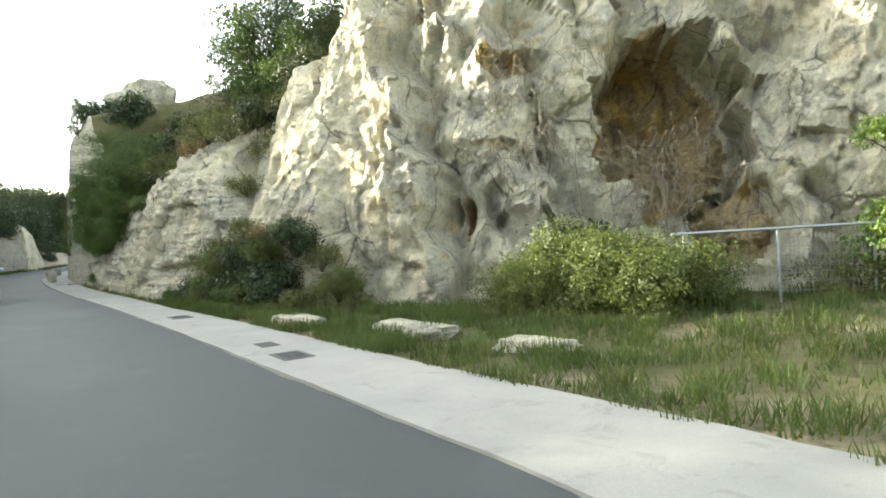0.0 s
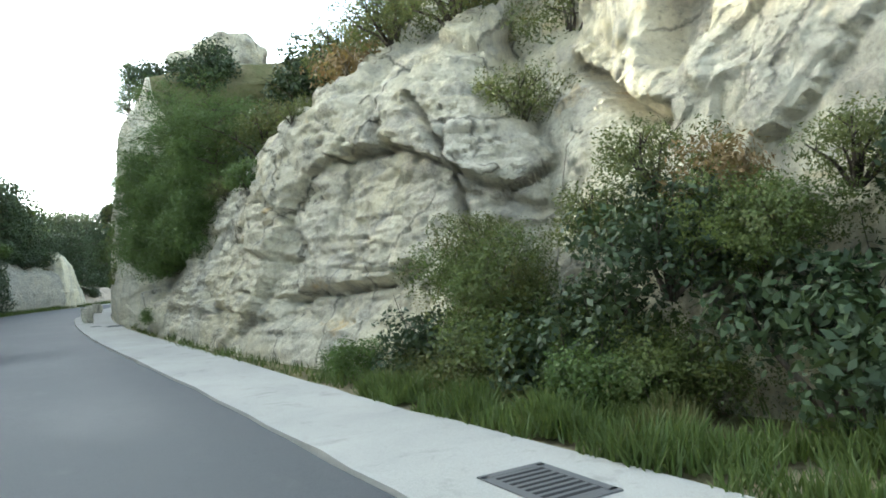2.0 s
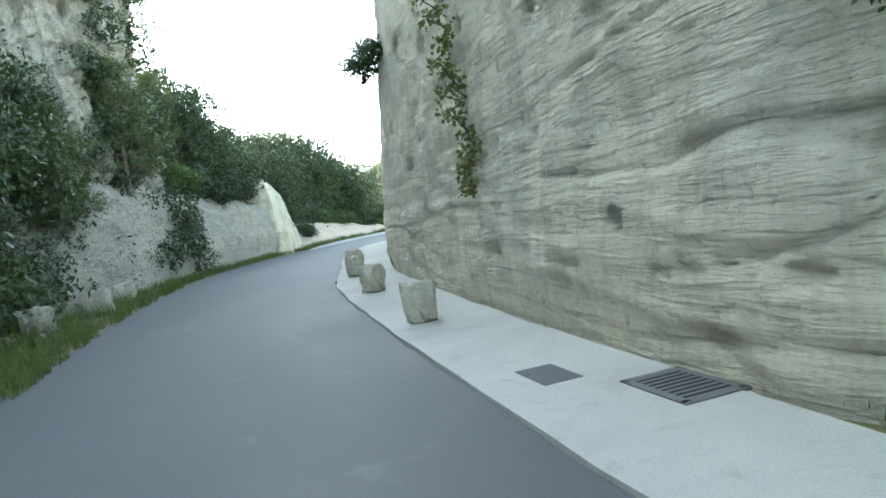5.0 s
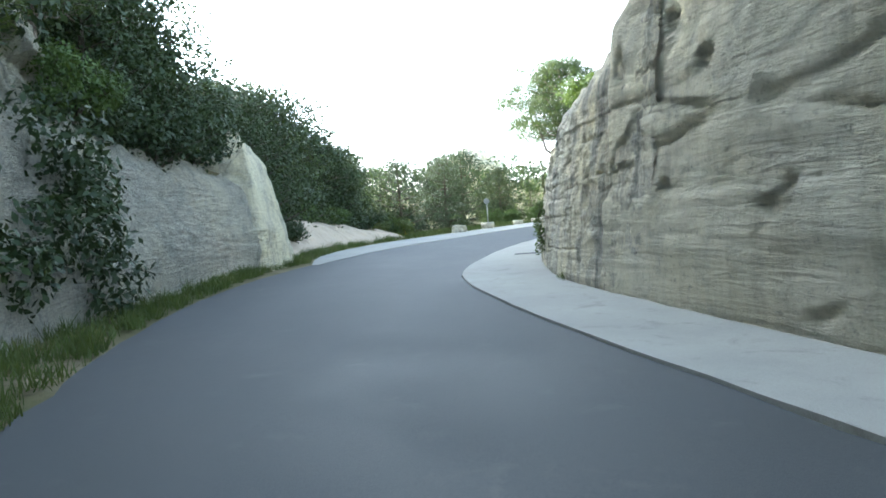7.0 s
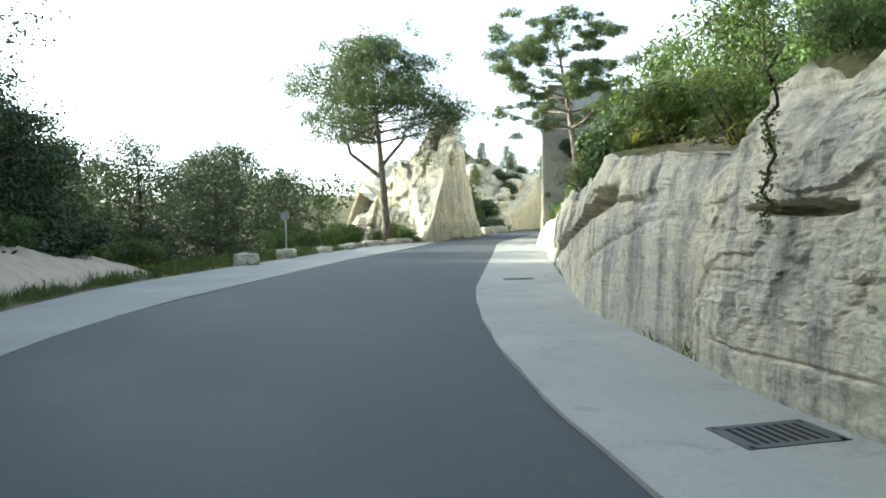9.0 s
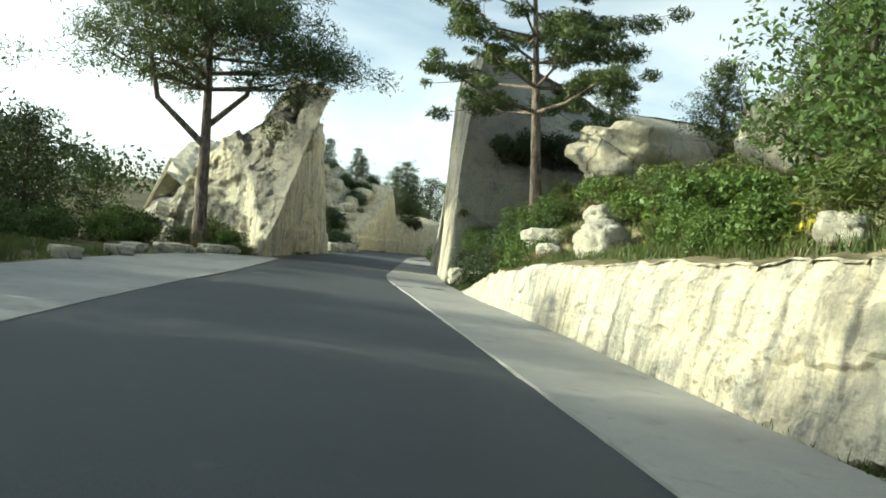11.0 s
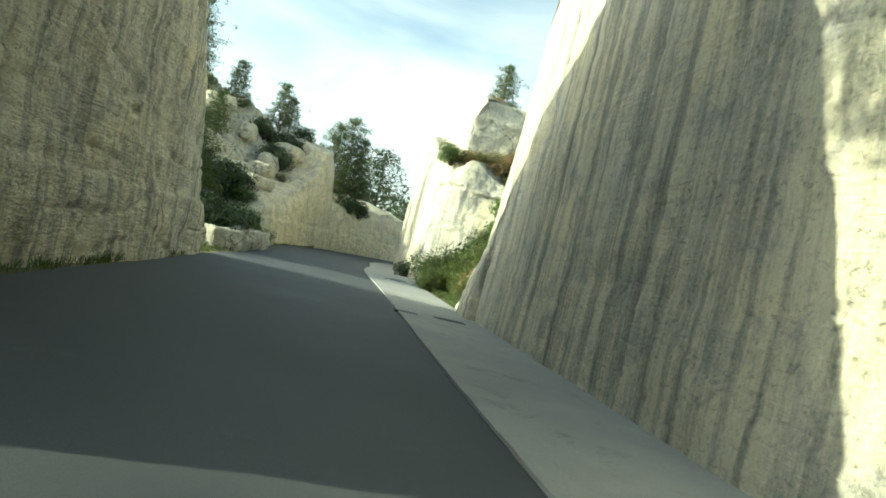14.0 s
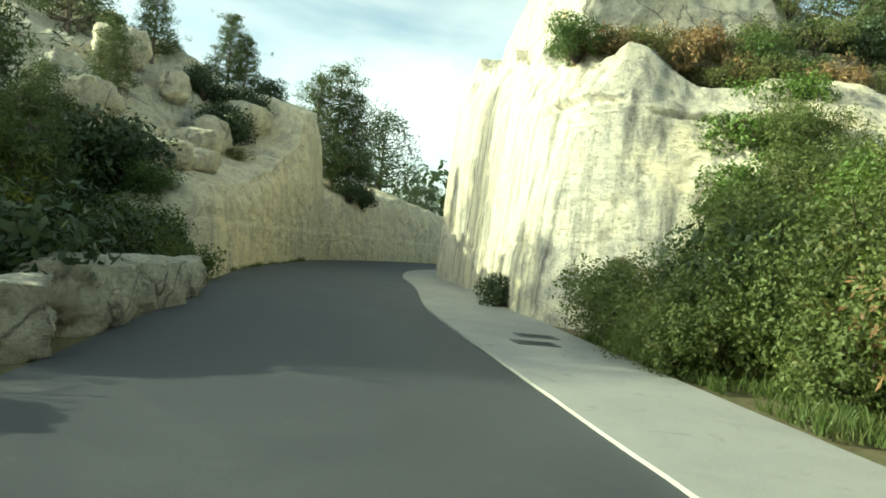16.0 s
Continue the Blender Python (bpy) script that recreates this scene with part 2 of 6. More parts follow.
def soil_material():
    m, nt, b = material("dry_soil", 0.95, 0.1)
    v = coords(nt)
    big = noise_tex(nt, v, 0.35, 6, 0.65, 0.5)
    col = ramp(nt, big, [(0.32, (0.10, 0.115, 0.045)), (0.5, (0.17, 0.15, 0.08)), (0.68, (0.30, 0.25, 0.17))])
    litter = noise_tex(nt, v, 9, 6, 0.75)
    col = mix(nt, grey(nt, litter, 0.5, 0.72), col, (0.085, 0.07, 0.04))
    nt.links.new(col, b.inputs["Base Color"])
    bump(nt, b, [(litter, 0.7, 0.05), (noise_tex(nt, v, 40, 4, 0.7), 0.5, 0.01)])
    return m


SOIL = soil_material()


def bark_material(name, a, c):
    m, nt, b = material(name, 0.95, 0.1)
    plates = noise_tex(nt, coords(nt, (5, 5, 1.2)), 2.2, 6, 0.7, 0.8)
    nt.links.new(ramp(nt, plates, [(0.36, tuple(x * 0.35 for x in a)), (0.5, a), (0.68, c)]), b.inputs["Base Color"])
    bump(nt, b, [(plates, 1.0, 0.05)])
    return m


BARK_PINE = bark_material("pine_bark", (0.17, 0.135, 0.11), (0.34, 0.29, 0.24))
BARK_DARK = bark_material("dark_bark", (0.08, 0.065, 0.05), (0.18, 0.15, 0.12))
TWIG = bark_material("dry_twig", (0.30, 0.25, 0.19), (0.46, 0.40, 0.31))


def leaf_material(name, a, c, warm=None, shine=0.35, thin=0.22):
    """Leaves differ from one another; thin ones let light through."""
    m, nt, b = material(name, 0.55, shine)
    g = nt.nodes.new("ShaderNodeNewGeometry")
    col = mix(nt, g.outputs["Random Per Island"], a, c)
    big = noise_tex(nt, coords(nt), 0.9, 3, 0.6)
    col = mix(nt, grey(nt, big, 0.35, 0.7), col, tuple(x * 0.62 for x in a))
    if warm:
        col = mix(nt, grey(nt, noise_tex(nt, coords(nt), 1.6, 4, 0.6), 0.56, 0.72), col, warm)
    nt.links.new(col, b.inputs["Base Color"])
    tr = nt.nodes.new("ShaderNodeBsdfTranslucent")
    nt.links.new(mix(nt, 0.5, col, (0.20, 0.24, 0.03)), tr.inputs["Color"])
    sh = nt.nodes.new("ShaderNodeMixShader")
    sh.inputs[0].default_value = thin
    nt.links.new(b.outputs[0], sh.inputs[1])
    nt.links.new(tr.outputs[0], sh.inputs[2])
    nt.links.new(sh.outputs[0], nt.nodes["Material Output"].inputs["Surface"])
    return m


LEAF_OAK = leaf_material("evergreen_oak_leaf", (0.028, 0.050, 0.018), (0.060, 0.088, 0.032), thin=0.09)
LEAF_GREEN = leaf_material("green_leaf", (0.060, 0.110, 0.022), (0.125, 0.180, 0.045))
LEAF_BRIGHT = leaf_material("fresh_green_leaf", (0.085, 0.150, 0.024), (0.16, 0.23, 0.05))
LEAF_OLIVE = leaf_material("olive_leaf", (0.095, 0.115, 0.035), (0.17, 0.17, 0.055), (0.20, 0.14, 0.05))
LEAF_BROOM = leaf_material("broom_leaf", (0.075, 0.115, 0.024), (0.15, 0.17, 0.04), (0.62, 0.50, 0.03))
LEAF_MOUND = leaf_material("mound_leaf", (0.085, 0.120, 0.032), (0.165, 0.195, 0.060), (0.19, 0.16, 0.06), thin=0.32)
LEAF_DRY = leaf_material("dry_leaf", (0.20, 0.13, 0.055), (0.32, 0.20, 0.09), (0.24, 0.10, 0.05))
LEAF_PINE = leaf_material("pine_needles", (0.040, 0.070, 0.024), (0.085, 0.120, 0.036))
LEAF_PINE_LIGHT = leaf_material("pale_pine_needles", (0.065, 0.100, 0.030), (0.125, 0.155, 0.050))
GRASS = leaf_material("grass_blade", (0.065, 0.105, 0.022), (0.125, 0.16, 0.045), (0.20, 0.17, 0.075))


# ---- builders ----
from mathutils.bvhtree import BVHTree

ROCKS = []


def mesh_of(name, verts, faces, mat, smooth_faces=True):
    me = bpy.data.meshes.new(name)
    me.from_pydata([tuple(v) for v in verts], [], [tuple(f) for f in faces])
    me.materials.append(mat)
    if smooth_faces:
        me.polygons.foreach_set("use_smooth", [True] * len(me.polygons))
    me.update()
    return me


def quads_mesh(name, quads, mat):
    """A mesh of loose four-cornered leaves: quads is (n, 4, 3)."""
    n = len(quads)
    me = bpy.data.meshes.new(name)
    me.vertices.add(n * 4)
    me.vertices.foreach_set("co", np.asarray(quads, np.float32).ravel())
    me.loops.add(n * 4)
    me.loops.foreach_set("vertex_index", np.arange(n * 4, dtype=np.int32))
    me.polygons.add(n)
    me.polygons.foreach_set("loop_start", np.arange(0, n * 4, 4, dtype=np.int32))
    me.polygons.foreach_set("loop_total", np.full(n, 4, np.int32))
    me.materials.append(mat)
    me.update(calc_edges=True)
    return me


def thing(name, label, category, group="", kind="", at=(0, 0, 0)):
    ob = new(name)
    ob.empty_display_size = 0.2
    ob.location = at
    return tagged(ob, label, category, group, kind)


def part_mesh(name, me, parent, label=""):
    ob = new(name, me)
    ob.parent = parent
    return tagged(ob, label)


def part(name, bm, mat, parent, label="", smooth_faces=False):
    me = bpy.data.meshes.new(name)
    bm.to_mesh(me)
    bm.free()
    me.materials.append(mat)
    if smooth_faces:
        me.polygons.foreach_set("use_smooth", [True] * len(me.polygons))
    return part_mesh(name, me, parent, label)


def box_bm(size, at=(0, 0, 0), bevel=0.0, turn=0.0, segments=2):
    bm = bmesh.new()
    bmesh.ops.create_cube(bm, size=1)
    bmesh.ops.scale(bm, vec=size, verts=bm.verts)
    if bevel:
        bmesh.ops.bevel(bm, geom=bm.edges[:], offset=bevel, segments=segments, affect="EDGES", profile=0.6)
    bmesh.ops.rotate(bm, matrix=Matrix.Rotation(turn, 3, "Z"), verts=bm.verts)
    bmesh.ops.translate(bm, vec=at, verts=bm.verts)
    return bm


def tube_data(paths):
    """Tapered round limbs: each path is a list of (x, y, z, radius)."""
    verts, faces = [], []
    for path in paths:
        base, ring = len(verts), 8 if path[0][3] > 0.05 else 5
        for i, (x, y, z, r) in enumerate(path):
            a, b = Vector(path[max(i - 1, 0)][:3]), Vector(path[min(i + 1, len(path) - 1)][:3])
            way = (b - a).normalized()
            side = way.cross(Vector((0.3, 0.2, 1)) if abs(way.z) < 0.9 else Vector((1, 0, 0))).normalized()
            up = side.cross(way)
            for k in range(ring):
                t = 2 * math.pi * k / ring
                rr = r * (1 + 0.12 * math.sin(3 * t + i))
                verts.append(Vector((x, y, z)) + side * (rr * math.cos(t)) + up * (rr * math.sin(t)))
        for i in range(len(path) - 1):
            for k in range(ring):
                o, q = base + i * ring, base + (i + 1) * ring
                faces.append((o + k, o + (k + 1) % ring, q + (k + 1) % ring, q + k))
    return verts, faces


def resample(nodes, step):
    """Points every step along a smooth curve through the nodes; all columns are carried along."""
    n = np.array(nodes, float)
    out = []
    for i in range(len(n) - 1):
        p0, p1, p2, p3 = n[max(i - 1, 0)], n[i], n[i + 1], n[min(i + 2, len(n) - 1)]
        count = max(2, int(np.hypot(*(p2 - p1)[:2]) / 0.05))
        for k in range(count):
            t = k / count
            out.append(0.5 * (2 * p1 + (p2 - p0) * t + (2 * p0 - 5 * p1 + 4 * p2 - p3) * t * t + (3 * p1 - p0 - 3 * p2 + p3) * t ** 3))
    out.append(n[-1])
    out = np.array(out)
    d = np.concatenate([[0], np.cumsum(np.hypot(np.diff(out[:, 0]), np.diff(out[:, 1])))])
    s = np.linspace(0, d[-1], max(3, int(d[-1] / step) + 1))
    return np.stack([np.interp(s, d, out[:, k]) for k in range(n.shape[1])], 1), s


def rock_relief(p, s, z, style, feats, grooves=()):
    """How far the rock stands out (+) or back (-) at points p, by its kind."""
    warp = np.stack([fbm(p * 0.8 + 3, 3), fbm(p * 0.8 + 31, 3), fbm(p * 0.8 + 57, 3)], 1)

    def laminae(k, amp):
        v = gnoise(np.stack([p[:, 0] * 0.45, p[:, 1] * 0.45, p[:, 2] * k + warp[:, 0] * 0.9], 1))
        return amp * np.sign(v) * np.abs(v) ** 0.5

    def rough(pits=0.4):
        d = 0.35 * fbm(p * 0.3 + 5, 2)
        v, edge, r = facet(p * (0.42, 0.42, 0.32) + warp * 0.12)
        d += 0.55 * v
        v, edge, r = facet(p * (0.95, 0.95, 0.75) + warp * 0.16 + 7)
        d += 0.17 * v - 0.09 * (1 - smooth(0, 0.05, edge)) * (r > 0.4)
        d += laminae(3.2, 0.045) + laminae(8.5, 0.022)
        d += 0.06 * fbm(p * (2.2, 2.2, 3.0) + warp, 6, 0.68) + 0.08 * facet(p * (2.3, 2.3, 3.0) + warp * 0.3)[0] + 0.04 * facet(p * (5, 5, 6.5) + warp * 0.3)[0]
        pit = gnoise(p * (1.3, 1.3, 0.7) + 40)
        d -= pits * smooth(0.52, 0.64, pit)
        return d

    def sawn():
        d = 0.10 * fbm(p * 0.35 + 11, 3) + 0.022 * fbm(p * 1.6, 4)
        d += 0.05 * facet(p * (0.28, 0.28, 0.4) + warp * 0.1)[0]
        d += 0.035 * gnoise(np.stack([p[:, 0] * 1.1, p[:, 1] * 1.1, p[:, 2] * 0.12], 1))
        joint = np.abs(gnoise(np.stack([p[:, 0] * 0.18, p[:, 1] * 0.18, p[:, 2] * 0.9 + 8], 1)))
        d -= 0.05 * (1 - smooth(0, 0.04, joint))
        low = 1 - smooth(1.15, 1.25, p[:, 2] + 0.08 * warp[:, 1])
        d += (0.008 + 0.022 * low) * gnoise(np.stack([p[:, 0] * 0.9, p[:, 1] * 0.9, p[:, 2] * 5.5 + p[:, 0] * 1.3 + p[:, 1] * 0.5], 1))
        d += 0.05 * low + 0.03 * (1 - low) * fbm(p * (1.6, 1.6, 2.2) + 3, 4, 0.6)
        chip = gnoise(p * (1.9, 1.9, 2.4) + 70)
        return d - 0.08 * smooth(0.5, 0.62, chip)

    if style == "wild":
        d = rough()
    elif style == "fin":
        w = smooth(0.4, 1.1, -28.6 + (p[:, 1] - 88.6) * 0.34 - p[:, 0] + 0.14 * p[:, 2])
        d = sawn() * 1.1 * (1 - w) + 0.7 * rough(0.25) * w
    elif style == "dome":
        def saw(ph, k):
            fr = ph - np.floor(ph)
            return np.where(fr < k, fr / k, 1 - (fr - k) / (1 - k)) - 0.5

        open_side = smooth(-2.2, 1.2, p[:, 0])
        d = (0.36 + 0.34 * open_side) * rough(0.3) + 0.06 * facet(p * (3.2, 3.2, 2.4) + warp * 0.3)[0]
        ph = p[:, 0] / 2.3 + 0.22 * warp[:, 1] + 0.10 * p[:, 2] + 0.15
        d += (0.22 + 1.3 * open_side) * 0.95 * saw(ph, 0.78) * smooth(-0.5, 0.3, fbm(p * (0.4, 0.4, 0.55) + 90, 2) + 0.25)
        ph = p[:, 0] / 0.62 + 0.5 * warp[:, 2] + 0.14 * p[:, 2]
        d += (0.08 + 0.16 * open_side) * saw(ph, 0.68) * smooth(-0.2, 0.5, fbm(p * 0.8 + 33, 2) + 0.1)
        scoop = gnoise(p * (0.75, 0.75, 0.62) + 63)
        d -= 0.25 * smooth(0.30, 0.50, scoop) * open_side
    elif style == "blocky":
        v, edge, r = facet(p * (0.30, 0.30, 0.42) + warp * 0.07)
        d = 0.20 * (r - 0.5) + 0.22 * v
        d -= 0.07 * (1 - smooth(0.0, 0.025, edge))
        v, edge, r = facet(p * (0.8, 0.8, 1.5) + warp * 0.10 + 9)
        d += 0.08 * (r - 0.5) + 0.04 * v - 0.05 * (1 - smooth(0.0, 0.04, edge)) * (r > 0.6)
        bed = p[:, 2] * 1.0 + warp[:, 0] * 0.10 + p[:, 0] * 0.10
        seam = np.abs(bed - np.round(bed))
        d -= 0.09 * (1 - smooth(0.0, 0.03, seam)) * smooth(0.0, 0.3, gnoise(p * 0.5 + 21))
        d += laminae(5.5, 0.022) + laminae(13, 0.022) + laminae(24, 0.012) + 0.04 * facet(p * (2.2, 2.2, 4.0) + warp * 0.3)[0] + 0.03 * facet(p * (5, 5, 8) + warp * 0.3)[0] + 0.035 * fbm(p * (3.2, 3.2, 5.5), 5, 0.68)
    elif style == "slabs":
        d = sawn() * 0.7
        base = np.interp(p[:, 1], [50, 51.6, 53.5, 55.5, 57, 59.5, 61.8, 63.2], [1.60, 1.50, 1.26, 1.07, 0.92, 0.60, 0.22, -0.2])
        wide = np.interp(p[:, 1], [50, 51.6, 53.5, 55.5, 57, 59.5, 61.8], [0.06, 0.15, 0.22, 0.16, 0.09, 0.05, 0.04])
        up = p[:, 2] - base + 0.04 * warp[:, 0]
        slab = smooth(0, 0.03, up)
        blk = p[:, 1] / 0.85 + 0.25 * warp[:, 1]
        num = np.sin(np.floor(blk) * 12.9898 + 2.1) * 43758.5453
        gap = np.abs(blk - np.round(blk))
        part_of = smooth(51, 53, p[:, 1]) * (1 - smooth(61, 65, p[:, 1]))
        d += slab * part_of * (0.18 * (num - np.floor(num)) - 0.02 - 0.10 * (1 - smooth(0, 0.05, gap))) - 0.07
        d -= 0.55 * smooth(-0.02, 0.02, up) * (1 - smooth(wide, wide + 0.03, up)) * smooth(52.4, 53.8, p[:, 1])
    elif style == "layered":
        d = 0.05 * fbm(p * 0.4 + 5, 3) + 0.03 * facet(p * (0.4, 0.4, 0.8) + warp * 0.1)[0]
        bed = p[:, 2] * 1.9 + warp[:, 0] * 0.05 + 0.05 * p[:, 1]
        k = np.round(bed)
        seam = np.abs(bed - k)
        side = np.sin(k * 12.9898 + 4.1) * 43758.5453
        d += 0.04 * ((side - np.floor(side)) - 0.5)
        d -= 0.055 * (1 - smooth(0.0, 0.04, seam)) * smooth(-0.3, 0.2, gnoise(p * 0.6 + 21))
        strata = gnoise(np.stack([p[:, 0] * 0.4, p[:, 1] * 0.4, p[:, 2] * 8 + warp[:, 0] * 0.4], 1))
        d += 0.012 * np.sign(strata) * np.abs(strata) ** 0.5
        d += 0.025 * facet(p * (2.8, 2.8, 3.6) + warp * 0.3)[0] + 0.02 * fbm(p * (3.5, 3.5, 5), 4, 0.6)
        pit = gnoise(p * (1.4, 1.4, 1.2) + 40)
        d -= 0.07 * smooth(0.5, 0.66, pit)
    else:
        d = sawn()
    for fx, fy, fz, rs, rz, depth in feats:
        fs = s[np.argmin((p[:, 0] - fx) ** 2 + (p[:, 1] - fy) ** 2 + (p[:, 2] - fz) ** 2)]
        wob = 0.22 * fbm(p * 1.6 + fs, 3)
        q = ((s - fs) / rs) ** 2 + ((z - fz) / rz) ** 2
        d -= depth * (1 - smooth(0.6 if rs < 1 else 0.84, 1.1 if rs < 1 else 1.0, np.sqrt(q) + wob))
    for path, wide, depth, ledge in grooves:
        line = np.array([(s[np.argmin((p[:, 0] - a) ** 2 + (p[:, 1] - b) ** 2 + (p[:, 2] - c) ** 2)], c) for a, b, c in path])
        q = np.column_stack([s + 0.10 * warp[:, 0], z + 0.10 * warp[:, 1]])
        far = np.full(len(p), 9.0)
        for a, b in zip(line[:-1], line[1:]):
            u = np.clip(((q - a) @ (b - a)) / max(1e-6, (b - a) @ (b - a)), 0, 1)
            far = np.minimum(far, np.linalg.norm(q - a - u[:, None] * (b - a), axis=1))
        d -= depth * (1 - smooth(0.25 * wide, wide, far))
        if ledge:
            o = np.argsort(line[:, 0])
            under = np.interp(q[:, 0], line[o, 0], line[o, 1]) - q[:, 1]
            inside = smooth(line[:, 0].min() - 0.3, line[:, 0].min() + 0.2, s) * (1 - smooth(line[:, 0].max() - 0.2, line[:, 0].max() + 0.3, s))
            d -= ledge * inside * smooth(0, 0.03, under) * (1 - smooth(0.1, 0.75, under))
    return d


def grid_faces(rows, cols, closed=False):
    faces = []
    for i in range(rows - 1):
        for j in range(cols if closed else cols - 1):
            k = (j + 1) % cols
            faces.append((i * cols + j, i * cols + k, (i + 1) * cols + k, (i + 1) * cols + j))
    return faces


def rock_strip(name, nodes, step, style, mat, label, side=1, back=9.0, rise=0.35, feats=(), rim=0.5, strength=1.0, bare=1, grooves=(), stains=(), stain_mat=None, ragged=1.0):
    """A cliff along a line. Nodes: x, y, height, how far its top leans back. side 1: the road is on the left of the line."""
    line, s = resample(nodes, step)
    t = np.gradient(line[:, :2], axis=0)
    w = max(3, int(0.8 / step))
    kern = np.ones(2 * w + 1) / (2 * w + 1)
    t = np.stack([np.convolve(np.pad(t[:, k], w, mode="edge"), kern, "valid") for k in (0, 1)], 1)
    t /= np.linalg.norm(t, axis=1)[:, None]
    nrm = np.stack([-t[:, 1], t[:, 0]], 1) * side
    cols = len(line)
    high = line[:, 2] * (1 + 0.10 * ragged * fbm(np.stack([s * 0.5, s * 0, s * 0 + 3], 1), 3)) + 0.12 * ragged * fbm(np.stack([s * 1.7, s * 0 + 8, s * 0], 1), 3)
    high = np.maximum(high, 0.06)
    nv = max(6, int(line[:, 2].max() / step) + 1)
    pts, ss, dirs = [], [], []
    for v in np.linspace(-0.08, 1, nv):
        z = v * high
        lean = line[:, 3] * np.clip(v, 0, 1) ** 1.3
        roundness = rim * smooth(0.72, 1.0, v) ** 2 * np.minimum(1, high / 2)
        off = lean + roundness
        pts.append(np.column_stack([line[:, :2] - nrm * off[:, None], z]))
        ss.append(s)
        dirs.append(np.column_stack([nrm, np.full(cols, 0.15 + 0.85 * float(smooth(0.8, 1.0, v)))]))
    nb = max(5, int(back / (step * 2.5)))
    for u in np.linspace(0, 1, nb)[1:]:
        off = line[:, 3] + rim * np.minimum(1, high / 2) + back * u ** 1.4
        z = high + rise * back * u ** 1.4 * (1 + 0.3 * fbm(np.column_stack([line[:, :2] * 0.3, np.full(cols, u * 2)]), 2))
        pts.append(np.column_stack([line[:, :2] - nrm * off[:, None], z]))
        ss.append(s)
        dirs.append(np.column_stack([nrm * 0.2, np.ones(cols)]))
    off = line[:, 3] + rim + back * 1.25
    pts.append(np.column_stack([line[:, :2] - nrm * off[:, None], np.full(cols, -0.3)]))
    ss.append(s)
    dirs.append(np.column_stack([nrm * 0.2, np.ones(cols)]))
    p, sv, dv = np.concatenate(pts), np.concatenate(ss), np.concatenate(dirs)
    dv /= np.linalg.norm(dv, axis=1)[:, None]
    d = rock_relief(p, sv, p[:, 2], style, feats, grooves) * strength
    d *= 0.25 + 0.75 * smooth(-0.2, 0.7, p[:, 2])
    verts = p + dv * d[:, None]
    faces = grid_faces(len(pts), cols)
    if side > 0:
        faces = [f[::-1] for f in faces]
    me = mesh_of(name, verts, faces, mat, style not in ("dome", "blocky", "wild", "slabs", "layered"))
    me.materials.append(SOIL)
    me.polygons.foreach_set("material_index", [0] * ((nv + bare) * (cols - 1)) + [1] * ((len(pts) - 1 - nv - bare) * (cols - 1)))
    if stain_mat:
        me.materials.append(stain_mat)
        wob = 0.25 * fbm(p * 1.1 + 12, 3)
        inside = np.zeros(len(p), bool)
        for fx, fz, rs, rz in stains:
            inside |= np.hypot((p[:, 0] - fx) / rs, (p[:, 2] - fz) / rz) + wob < 1
        index = np.array([0] * ((nv + bare) * (cols - 1)) + [1] * ((len(pts) - 1 - nv - bare) * (cols - 1)))
        index[inside[[f[0] for f in faces]]] = 2
        me.polygons.foreach_set("material_index", index.astype(np.int32))
    ROCKS.append(BVHTree.FromPolygons([tuple(v) for v in verts], faces))
    ob = new(name, me)
    return tagged(ob, label, "cliff", kind="structure")


